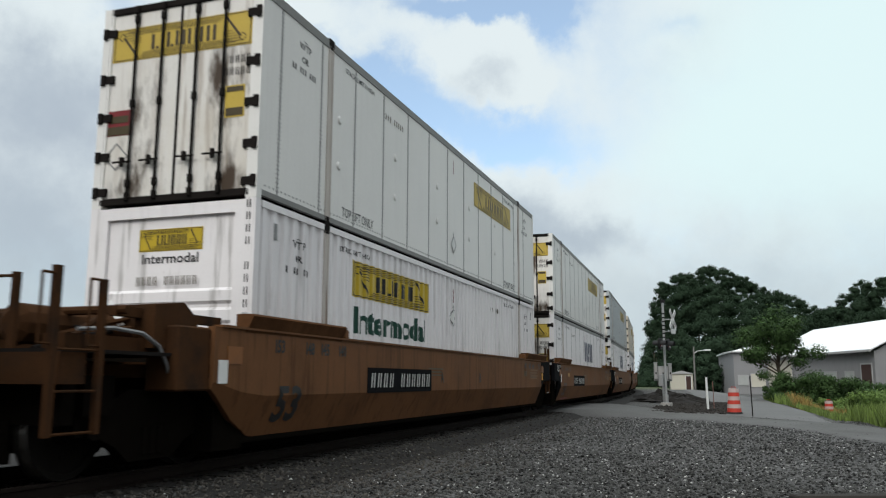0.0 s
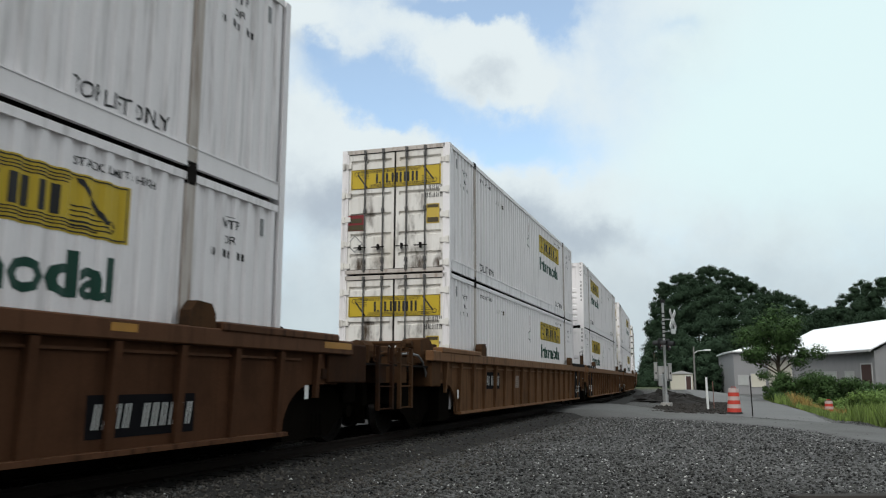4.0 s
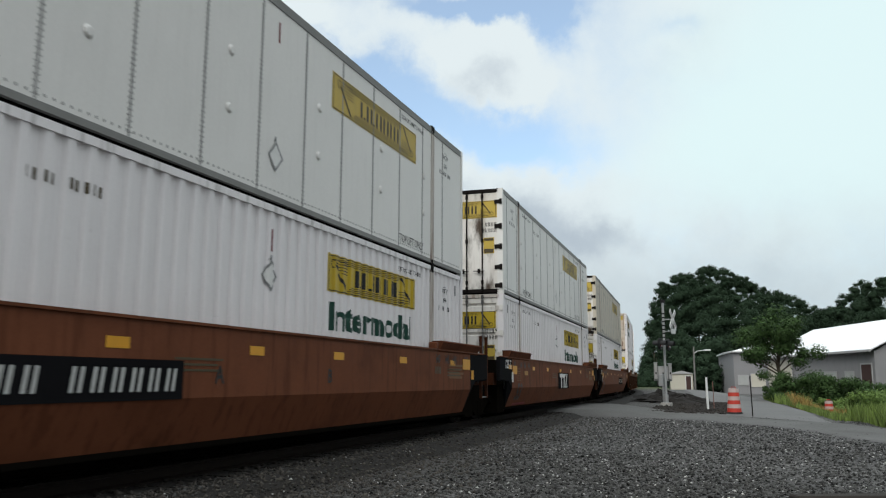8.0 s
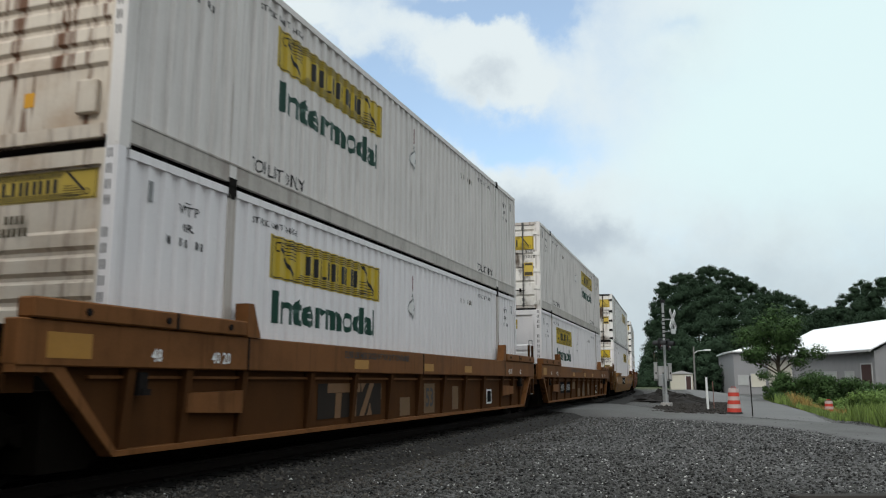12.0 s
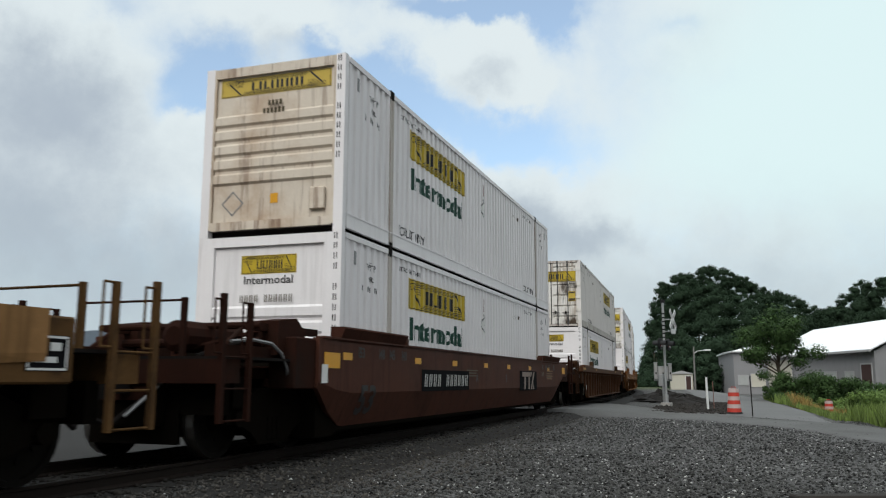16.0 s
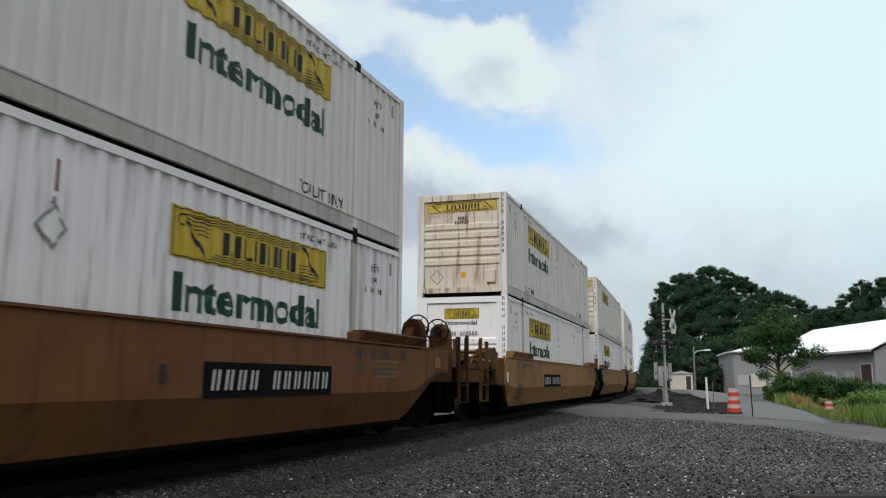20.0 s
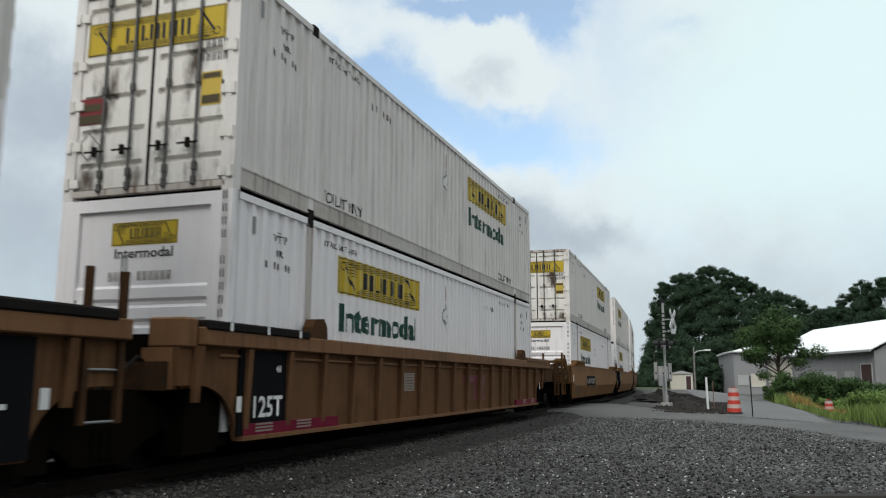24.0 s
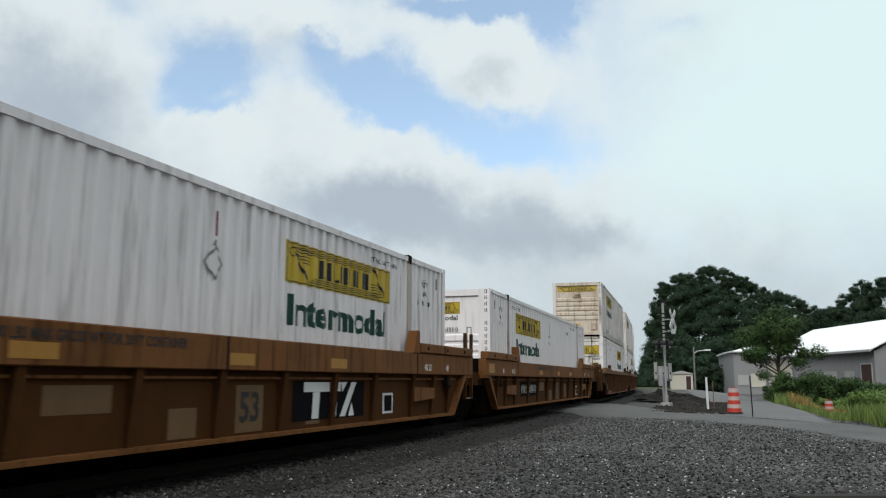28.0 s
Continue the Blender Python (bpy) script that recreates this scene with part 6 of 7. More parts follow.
def tree(x, y, height, spread_r, label, leaf, seed, count=170, size=0.16, low=0.35):
    rng = np.random.default_rng(seed)
    z0 = land(x, y) - 0.05
    t = thing("tree", label, "tree", "", "", pose(x, y, z0))
    bm = bmesh.new()
    limb(bm, (0, 0, 0), (0.1, 0.05, height * 0.62), height * 0.024, height * 0.010, 0.06, rng, 9, 6)
    part("trunk", bm, BARK, t)
    clumps = []
    for k in range(13):
        h = height * (low + (0.9 - low) * rng.random())
        a = k * 2.4 + rng.random()
        reach = spread_r * (0.45 + 0.55 * rng.random()) * math.sin(math.pi * min(max((h / height - 0.1) / 1.0, 0.15), 0.9))
        tip = (reach * math.cos(a), reach * math.sin(a), h)
        bm = bmesh.new()
        limb(bm, (0.04, 0.02, h * 0.62), tip, height * 0.008, height * 0.002, 0.08, rng, 5, 3)
        part("limb", bm, BARK, t)
        for q in range(3):
            f = 0.55 + 0.25 * q
            clumps.append((tip[0] * f + rng.normal(0, 0.2), tip[1] * f + rng.normal(0, 0.2), h * (0.9 + 0.05 * q) + rng.normal(0, 0.2), spread_r * (0.16 + 0.16 * rng.random()), count))
    clumps.append((0, 0, height * 0.9, spread_r * 0.3, count))
    part("crown", leaf_cloud("crown", clumps, size, seed + 1), leaf, t, "uneven leafy crown")
    return t


tree(9.1, 60.0, 7.0, 2.8, "small broad-crowned tree in the weeds before a warehouse", LEAF, 11, count=420, size=0.085, low=0.48)


def bush(x, y, r, h, leaf, label, seed, count=260, size=0.065):
    rng = np.random.default_rng(seed)
    z0 = land(x, y) - 0.03
    b = thing("bush", label, "bush", "roadside bushes", "", pose(x, y, z0))
    bm = bmesh.new()
    for k in range(6):
        a = k * 1.05
        limb(bm, (0.05 * math.cos(a), 0.05 * math.sin(a), 0), (r * 0.6 * math.cos(a), r * 0.6 * math.sin(a), h * 0.7), 0.03, 0.008, 0.04, rng, 5, 3)
    part("stems", bm, BARK, b)
    cl = [(rng.normal(0, r * 0.5), rng.normal(0, r * 0.5), h * (0.25 + 0.6 * rng.random()), r * (0.25 + 0.2 * rng.random()), count) for k in range(20)]
    part("leaves", leaf_cloud("leaves", cl, size, seed + 1), leaf, b)


# a dark thicket round the tree, and lower, brighter weeds towards the road
for i, (x, y, r, h) in enumerate(((9.2, 57.5, 0.8, 1.9), (9.9, 58.0, 1.5, 3.0), (11.2, 58.8, 1.5, 2.9), (12.5, 57.5, 1.5, 2.7), (13.6, 58.0, 1.3, 2.5), (14.4, 56.5, 1.2, 2.3))):
    bush(x, y, r, h, LEAF, "dense dark green thicket before a warehouse", 40 + 3 * i, 420, 0.07)
for i, (x, y, r, h) in enumerate(((13.6, 51, 1.2, 1.7), (15.2, 52, 1.3, 1.9), (12.2, 52.5, 1.0, 1.3), (14.3, 46.5, 1.0, 1.6), (15.4, 45.0, 1.1, 1.8), (13.0, 46, 0.8, 1.1), (14.2, 41.5, 0.8, 1.3), (13.1, 39.0, 0.6, 0.8), (13.9, 37.0, 0.6, 0.9), (10.4, 54.5, 0.9, 1.3), (11.7, 49.8, 0.7, 0.8))):
    bush(x, y, r, h, LEAF_BRIGHT, "leafy bright green roadside weeds", 140 + 3 * i, 240, 0.06)


def grass(name, count, place, tall, material, label, seed):
    rng = np.random.default_rng(seed)
    V, F = [], []
    for i in range(count):
        x, y = place(rng)
        z = land(x, y)
        h = tall[0] + (tall[1] - tall[0]) * rng.random()
        a = rng.random() * 6.28
        w = 0.012 + 0.016 * rng.random()
        if y < 46 and x < EYE[0] + 0.105 * y:
            h *= 0.4
        lx, ly = rng.normal(0, 0.22 * h, 2)
        dx, dy = math.cos(a) * w, math.sin(a) * w
        V += [(x - dx, y - dy, z), (x + dx, y + dy, z), (x + dx * 0.7 + lx * 0.4, y + dy * 0.7 + ly * 0.4, z + h * 0.6), (x - dx * 0.7 + lx * 0.4, y - dy * 0.7 + ly * 0.4, z + h * 0.6), (x + lx, y + ly, z + h)]
        k = 5 * i
        F += [(k, k + 1, k + 2, k + 3), (k + 3, k + 2, k + 4)]
    me = bpy.data.meshes.new(name)
    me.from_pydata(V, [], F)
    return tagged(part(name, me, material), label, "grass", "", "stuff")


def verge_spot(x0, x1, y0, y1):
    def pick(rng):
        while True:
            y = y0 + (y1 - y0) * rng.random() ** 1.3
            x = x0 + (x1 - x0) * rng.random()
            if not on_road(x, y) and offset(x, y) > 8.2 and x > 9.0 - 0.05 * (y - 28) and not (y < 29.5 and x < 10.4):
                return x, y
    return pick


grass("verge_grass", 68000, verge_spot(8.0, 22, 24, 66), (0.2, 0.72), WEED, "tall rough green grass and weeds by the road", 21)
grass("dry_weeds", 2600, verge_spot(9.2, 12.0, 46, 54), (0.4, 0.9), DRY, "dry orange weeds among the grass", 23)
SOIL = mat("grassy_soil", (0.055, 0.075, 0.022), 0.95, var=0.3, scale=1.2, fine=20, bump=0.5)


# bearing and height of the tree tops along the wooded rise, in degrees
RIDGE_AZ = (-6.9, -6.62, -6.5, -6.07, -5.7, -5.5, -4.9, -4.25, -3.5, -2.9, -2.6, -1.8, -1.2, -0.7, -0.36, 0.33, 0.76, 1.8, 2.4, 3.3, 3.8, 4.4, 4.65, 5.0, 5.7, 6.4, 7.0, 7.9, 9.5, 13)
RIDGE_EL = (0.2, 1.05, 2.2, 4.55, 5.54, 6.5, 6.78, 7.09, 7.31, 7.21, 7.53, 7.66, 7.47, 7.53, 7.1, 6.99, 6.4, 6.12, 5.77, 5.49, 5.23, 4.97, 4.57, 4.75, 5.05, 5.6, 6.2, 6.36, 6.45, 6.2)


def ball():
    bm = bmesh.new()
    bmesh.ops.create_icosphere(bm, subdivisions=1, radius=1.0)
    bm.verts.index_update()
    v = np.array([p.co[:] for p in bm.verts])
    f = np.array([[p.index for p in q.verts] for q in bm.faces])
    bm.free()
    return v, f


def woods():
    """A wooded rise on the near side of the line, farther on: crowns stand in tiers, the higher ones behind."""
    rng = np.random.default_rng(77)
    clumps, trunks = [], bmesh.new()

    def grow(a, d, f, r):
        top = np.interp(a, RIDGE_AZ, RIDGE_EL) * f
        x, y = EYE[0] + d * math.sin(radians(a)), d * math.cos(radians(a))
        if offset(x, y) < 5.5 or (x < 12 and y < 142 and a > -2.2):
            return
        z0 = land(x, y)
        h = max(d * math.tan(radians(top)) + EYE[2] - z0, 2.5)
        rod(trunks, (x, y, z0 - 0.1), (x, y, z0 + h * 0.5), 0.26, 6, 0.1)
        deep = min(r * 3.4, h)
        for q in range(24):
            u = rng.random()
            rr = r * (0.25 + 0.30 * rng.random())
            zc = z0 + h - rr * 0.75 - deep * u ** 1.3
            an = rng.random() * 6.28
            w = r * (0.35 + 0.65 * math.sqrt(u)) * (0.6 + 0.4 * rng.random())
            px, py = x + w * math.cos(an), y + w * math.sin(an)
            dd = math.hypot(px - EYE[0], py)
            az = math.degrees(math.atan2(px - EYE[0], py))
            reach = math.degrees(rr * 0.8 / dd)
            high = math.degrees(math.atan2(zc + rr * 0.7 - EYE[2], dd))
            if high > min(np.interp(az, RIDGE_AZ, RIDGE_EL), np.interp(az - reach, RIDGE_AZ, RIDGE_EL) + 0.4) + 0.10 * rng.normal():
                continue
            clumps.append((px, py, max(zc, z0 + 0.5), rr, int(70 + 85 * rr * rr)))
    for tier, f in enumerate((0.22, 0.40, 0.56, 0.72, 0.87)):
        a = -6.5
        while a < 11.5:
            d = (130 + 15 * tier + 10 * rng.random()) + (15 if a > 3.6 else 0) + (34 if a < -4.0 else 0)
            grow(a, d, f * (0.92 + 0.16 * rng.random()), 2.5 + 1.6 * rng.random())
            a += 0.75 + 0.55 * rng.random()
    a = -6.6
    while a < 11.5:
        grow(a, 205 + 30 * rng.random(), 0.97 + 0.05 * rng.random(), 1.8 + 1.4 * rng.random())
        a += 0.28 + 0.2 * rng.random()
    w = thing("woods", "dense dark green deciduous woodland on a rise", "woods", "", "stuff")
    part("trunks", trunks, BARK, w)
    part("foliage", leaf_cloud("foliage", clumps, 0.19, 78), LEAF_FAR, w)
    # the shaded inner leaves, too dense to see through
    base, tri = ball()
    V = [base * (0.8 + 0.25 * rng.random((len(base), 1))) * rr * (0.66, 0.66, 0.50) + (x, y, z - 0.1 * rr) for x, y, z, rr, count in clumps]
    F = [tri + len(base) * i for i in range(len(clumps))]
    part("inner_foliage", fast_mesh("inner_foliage", np.concatenate(V), np.concatenate(F)), LEAF_FAR, w)


woods()

# ---- crossing signals ----
GALV = mat("dull_galvanised_pole", (0.33, 0.34, 0.34), 0.5, metal=0.4, var=0.2, scale=2)
SIGN_WHITE = mat("aged_white_sign", (0.62, 0.63, 0.62), 0.5, var=0.12, scale=3)
BLACK = mat("matt_black_housing", (0.014, 0.014, 0.015), 0.6, var=0.2)
LENS = mat("dark_red_lens", (0.10, 0.008, 0.01), 0.15, var=0.1, bump=0.0)
CONCRETE = mat("rough_concrete", (0.30, 0.29, 0.27), 0.9, var=0.2, scale=2, bump=0.4)


def crossing_signal(x, y, turn, label):
    z0 = land(x, y)
    s = thing("crossing_signal", label, "rail signal", "crossing signals", "", pose(x, y, z0, 0, 0, turn))
    part("foundation", soft_box(-0.24, 0.24, -0.24, 0.24, -0.1, 0.2, 0.03), CONCRETE, s)
    part("mast", rods(((0, 0, 0.2), (0, 0, 5.2), 0.062, 12), ((0, 0, 0.2), (0, 0, 0.6), 0.11, 12)), GALV, s, "round steel mast")
    for a in (45, -45):
        bl = part("crossbuck_blade", soft_box(-0.61, 0.61, -0.012, 0.012, -0.115, 0.115, 0.004), SIGN_WHITE, s, "white crossbuck blade", pose(-0.06, -0.50 - 0.014 * (a > 0), 4.35, 0, a, 0))
        part("blade_marking", boxes(*[(-0.5 + q * 0.13, -0.42 + q * 0.13, -0.016, -0.0125, -0.05, 0.05) for q in (0, 1, 2, 5, 6, 7)]), INK, bl, "black bars")
    part("track_sign", soft_box(-0.34, 0.34, -0.50, -0.485, 3.62, 3.85, 0.01), SIGN_WHITE, s, "small white sign")
    part("sign_bracket", rods(((0, 0, 4.35), (0, -0.49, 4.35), 0.03, 8), ((0, 0, 3.75), (0, -0.49, 3.75), 0.02, 8), ((0, -0.47, 3.6), (0, -0.47, 4.4), 0.025, 8)), GALV, s, "steel bracket holding the crossbuck out")
    for q in range(7):
        part("band", once("mastband", lambda: rods(((0, 0, -0.035), (0, 0, 0.035), 0.068, 12))), None, s, "dark clamp band", pose(0, 0, 3.45 + 0.2 * q)).data.materials or _made["mastband"].materials.append(BLACK)
    arm = part("cross_arm", rods(((-0.75, 0, 3.1), (0.75, 0, 3.1), 0.035, 8)), GALV, s)
    for e in (-1, 1):
        for face in (-1, 1):
            bm = rods(((e * 0.6, face * 0.02, 3.1), (e * 0.6, face * 0.05, 3.1), 0.30, 18))
            bk = part("background", bm, BLACK, s, "round black lamp background")
            bm = bmesh.new()
            n = 12
            for k in range(n):
                a0, a1 = math.pi * (-0.1 + 1.2 * k / n), math.pi * (-0.1 + 1.2 * (k + 1) / n)
                q = [bm.verts.new((e * 0.6 + 0.17 * math.cos(a), face * yy, 3.1 + 0.17 * math.sin(a))) for a, yy in ((a0, 0.05), (a1, 0.05), (a1, 0.33), (a0, 0.33))]
                bm.faces.new(q)
            part("hood", bm, BLACK, bk)
            part("lens", rods(((e * 0.6, face * 0.05, 3.1), (e * 0.6, face * 0.08, 3.1), 0.15, 16)), LENS, bk, "unlit red lens")
    part("bell", rods(((0, 0, 5.2), (0, 0, 5.35), 0.11, 12)), BLACK, s)
    jb = part("junction_box", soft_box(-0.22, 0.22, 0.08, 0.3, 1.0, 1.6, 0.02), GALV, s, "grey junction box")
    part("box_door", soft_box(-0.19, 0.19, 0.3, 0.312, 1.03, 1.57, 0.006), GALV, jb)
    return s


crossing_signal(3.2, 42.8, 76, "crossing signal mast with crossbuck and dark lamps by the track")
crossing_signal(-7.2, 21.83, 205, "crossing signal mast with crossbuck beyond the track")


CAB = mat("dirty_pale_cabinet", (0.34, 0.34, 0.33), 0.6, var=0.25, scale=3)


def gate_machine(x, y):
    z0 = land(x, y)
    s = thing("signal_cabinet", "weathered pale relay cabinets on a post by the signal", "cabinet", "", "", pose(x, y, z0, 0, 0, 10))
    part("post", rods(((0, 0, -0.05), (0, 0, 1.35), 0.06, 10)), GALV, s)
    for k, (dx, w, h) in enumerate(((-0.36, 0.16, 0.85), (0.0, 0.50, 0.66), (0.36, 0.16, 0.8))):
        b = part("box", soft_box(dx - w / 2, dx + w / 2, -0.2, 0.2, 1.32, 1.32 + h, 0.02), CAB, s, "pale steel box")
        part("lid", soft_box(dx - w / 2 - 0.02, dx + w / 2 + 0.02, -0.22, 0.22, 1.32 + h, 1.36 + h, 0.01), GALV, b)
        part("latch", soft_box(dx - 0.03, dx + 0.03, -0.22, -0.2, 1.6, 1.7, 0.005), DARK_STEEL, b)
    part("bracket", boxes((-0.45, 0.45, -0.05, 0.05, 1.25, 1.32)), GALV, s)
    part("counterweight", soft_box(-0.3, 0.3, -0.1, 0.1, 1.0, 1.2, 0.03), BLACK, s)


gate_machine(2.95, 44.2)


def heap(x, y, r, h, seed, label):
    rng = np.random.default_rng(seed)
    bm = bmesh.new()
    n, m = 18, 6
    z0 = land(x, y) - 0.05
    rings = []
    for j in range(m + 1):
        f = j / m
        rings.append([bm.verts.new((r * f * math.cos(2 * math.pi * k / n) * (1.5 + 0.2 * rng.normal()), r * f * math.sin(2 * math.pi * k / n) * (1 + 0.12 * rng.normal()), h * (1 - f) ** 0.8 * (1 + 0.25 * rng.normal()))) for k in range(n)])
    for a, b in zip(rings, rings[1:]):
        for k in range(n):
            bm.faces.new((a[k], b[k], b[(k + 1) % n], a[(k + 1) % n]))
    bmesh.ops.recalc_face_normals(bm, faces=bm.faces[:])
    tagged(part("spoil_heap", bm, BALLAST, None, "", pose(x, y, z0, 0, 0, 20)), label, "heap", "spoil heaps")


for i, (x, y, r, h) in enumerate(((2.3, 52, 1.5, 0.5), (3.6, 49.5, 1.3, 0.42), (1.6, 60, 1.8, 0.6), (3.3, 56, 1.2, 0.4))):
    heap(x, y, r, h, 90 + i, "low dark heap of spoil stone beside the track")
scatter_stones("island_gravel", 3500, lambda rng: (lambda x, y: (x, y, land(x, y) + 0.01))(2.8 + 3.4 * rng.random(), 33.5 + 18 * rng.random()), (0.03, 0.10), BALLAST_STONE, "dark coarse stone between road and signal", 6)

# ---- roadside markers ----
ORANGE = mat("faded_orange_plastic", (0.42, 0.042, 0.028), 0.5, var=0.12, scale=3)
REFLECT = mat("dirty_white_band", (0.42, 0.33, 0.31), 0.4, var=0.15, scale=4)
RUBBER = mat("black_rubber", (0.02, 0.02, 0.02), 0.8, var=0.2)


def barrel(x, y, z=None):
    z0 = land(x, y) + 0.02 if z is None else z
    b = thing("traffic_barrel", "orange and white banded traffic barrel beside the road", "barrel", "traffic barrels", "", pose(x, y, z0))
    part("base", rods(((0, 0, 0), (0, 0, 0.06), 0.32, 14, 0.29)), RUBBER, b, "black rubber ring")
    z, r = 0.06, 0.27
    for k in range(6):
        h = 0.15
        bm = rods(((0, 0, z), (0, 0, z + h - 0.012), r, 18, r - 0.012), ((0, 0, z + h - 0.012), (0, 0, z + h), r - 0.016, 18))
        part("band", bm, ORANGE if k % 2 == 0 else REFLECT, b, "orange band" if k % 2 == 0 else "white band")
        z += h
        r -= 0.014
    part("handle", bent_rod([(-0.08, 0, z), (-0.08, 0, z + 0.06), (0.08, 0, z + 0.06), (0.08, 0, z)], 0.012), ORANGE, b)


barrel(6.5, 34.2)
barrel(11.15, 49.4, land(11.15, 49.4) + 0.2)


def post(x, y, h, r, name, material, label, band=None):
    z0 = land(x, y)
    p = thing(name, label, "post", "", "", pose(x, y, z0, 1.5, -1.0, 0))
    part("shaft", rods(((0, 0, -0.05), (0, 0, h), r, 10, r * 0.92)), material, p)
    part("cap", rods(((0, 0, h), (0, 0, h + 0.02), r * 1.05, 10)), material, p)
    if band:
        part("band", rods(((0, 0, h * 0.8), (0, 0, h * 0.9), r * 1.06, 10)), band, p, "coloured band")
    return p


post(5.35, 38.5, 1.42, 0.052, "marker_post", SIGN_WHITE, "white plastic marker post on gravel")
post(5.6, 38.8, 1.25, 0.018, "survey_stake", mat("faded_red_stake", (0.16, 0.08, 0.065), 0.6), "thin faded red stake beside a marker post")
post(7.15, 32.6, 1.45, 0.022, "steel_stake", DARK_STEEL, "thin dark steel stake at the road edge")
post(13.0, 60, 2.2, 0.06, "bollard", SIGN_WHITE, "white pipe bollard before a warehouse door")
post(13.9, 60.5, 2.2, 0.06, "bollard", SIGN_WHITE, "white pipe bollard before a warehouse door")


def street_lamp(x, y, h):
    z0 = land(x, y)
    s = thing("street_lamp", "grey street lamp on a tall wooden pole", "street lamp", "", "", pose(x, y, z0))
    part("pole", rods(((0, 0, -0.1), (0, 0, h), 0.13, 10, 0.10)), mat("greyed_pole_timber", (0.17, 0.165, 0.155), 0.9, var=0.2), s)
    part("arm", bent_rod([(0, 0, h - 1.0), (0.5, -0.1, h - 0.62), (1.6, -0.3, h - 0.5)], 0.05), SIGN_WHITE, s)
    part("lamp_head", soft_box(1.4, 2.3, -0.5, -0.2, h - 0.62, h - 0.42, 0.05), SIGN_WHITE, s, "unlit cobra lamp head")


street_lamp(0.46, 119.0, 6.0)

# ---- buildings ----
METAL_WALL = mat("weathered_grey_metal_wall", (0.24, 0.24, 0.245), 0.6, var=0.14, scale=0.5, fine=20, bump=0.1, streak=0.4, streak_col=(0.16, 0.15, 0.14))
PALE_WALL = mat("pale_painted_wall", (0.50, 0.48, 0.40), 0.7, var=0.12, scale=0.6)
WHITE_METAL_ROOF = mat("white_coated_metal_roof", (0.80, 0.82, 0.82), 0.45, var=0.04, scale=0.4, bump=0.03)
TRIM_GREY = mat("grey_trim", (0.36, 0.36, 0.36), 0.6, var=0.1)
DARK_IN = mat("dark_brown_door", (0.055, 0.028, 0.024), 0.7, var=0.2)
GLASS_DULL = mat("dull_fibreglass_panel", (0.36, 0.37, 0.36), 0.3, var=0.15, scale=2)


def warehouse(name, x, y, turn, length, depth, eave, ridge, label, openings, wall_mat=METAL_WALL, half=0.5):
    """Long side towards -x of its own frame, from (0, 0) along +y; ridge along y at half the depth."""
    z0 = -1.7
    w = thing(name, label, "building", "", "", pose(x, y, 0, 0, 0, turn))
    rx = depth * half
    walls = part("wall", boxes((0, 0.15, 0, length, z0, eave)), wall_mat, w, "ribbed metal long wall")
    nr = int(length / 0.9)
    for k in range(nr):
        yy = (k + 0.5) * length / nr
        part("wall_rib", once("wrib%.2f" % eave, lambda: boxes((-0.012, 0.0, -0.04, 0.04, z0, eave - 0.02))), None, walls, "", pose(0, yy, 0)).data.materials or _made["wrib%.2f" % eave].materials.append(wall_mat)
    part("wall", boxes((depth - 0.15, depth, 0, length, z0, eave)), wall_mat, w)
    for yy in (0.0, length - 0.15):
        part("gable", prism(((0.15, z0), (depth - 0.15, z0), (depth - 0.15, eave), (rx, ridge - 0.12), (0.15, eave)), "y", yy, yy + 0.15), wall_mat, w, "gable wall")
    for s, (xa, za, xb, zb) in enumerate(((-0.35, eave - 0.02, rx, ridge), (rx, ridge, depth + 0.35, eave - 0.02))):
        part("roof", prism(((xa, za), (xb, zb), (xb, zb + 0.08), (xa, za + 0.08)), "y", -0.3, length + 0.3), WHITE_METAL_ROOF, w, "white coated metal roof slope")
    part("gutter", boxes((-0.45, -0.35, -0.3, length + 0.3, eave - 0.12, eave + 0.02)), TRIM_GREY, w)
    for kind, y0, y1, za, zb in openings:
        mm = {"door": DARK_IN, "window": GLASS_DULL, "garage": PALE_WALL}[kind]
        d = part(kind if kind != "garage" else "garage_door", boxes((-0.07, -0.035, y0, y1, za, zb)), mm, w, {"door": "dark open doorway", "window": "pale translucent strip", "garage": "cream roll-up door"}[kind])
        part("frame", boxes((-0.10, -0.035, y0 - 0.08, y0, za, zb), (-0.10, -0.035, y1, y1 + 0.08, za, zb), (-0.10, -0.035, y0 - 0.08, y1 + 0.08, zb, zb + 0.1)), TRIM_GREY, d)
    return w


# the long store: its eave runs back from beside the road, parallel to the line
warehouse("warehouse", 15.06, 60.77, 19, 19.5, 14, 3.04, 5.5, "long grey metal warehouse with a bright white roof", [("door", 0.35, 1.75, -1.0, 2.1), ("window", 2.9, 4.1, 0.9, 1.6), ("window", 5.5, 9.6, 0.9, 1.6), ("garage", 13.4, 18.6, -1.0, 2.7)], half=0.33)
warehouse("metal_shed", 12.2, 117.2, 97, 6.6, 20, 4.85, 5.0, "grey metal shed with a cream garage door", [("garage", 1.9, 4.5, 0.2, 1.9), ("window", 0.5, 1.6, 0.5, 1.7), ("window", 4.9, 6.1, 0.4, 1.7)], half=0.5)

_shed = bpy.data.objects["metal_shed"]


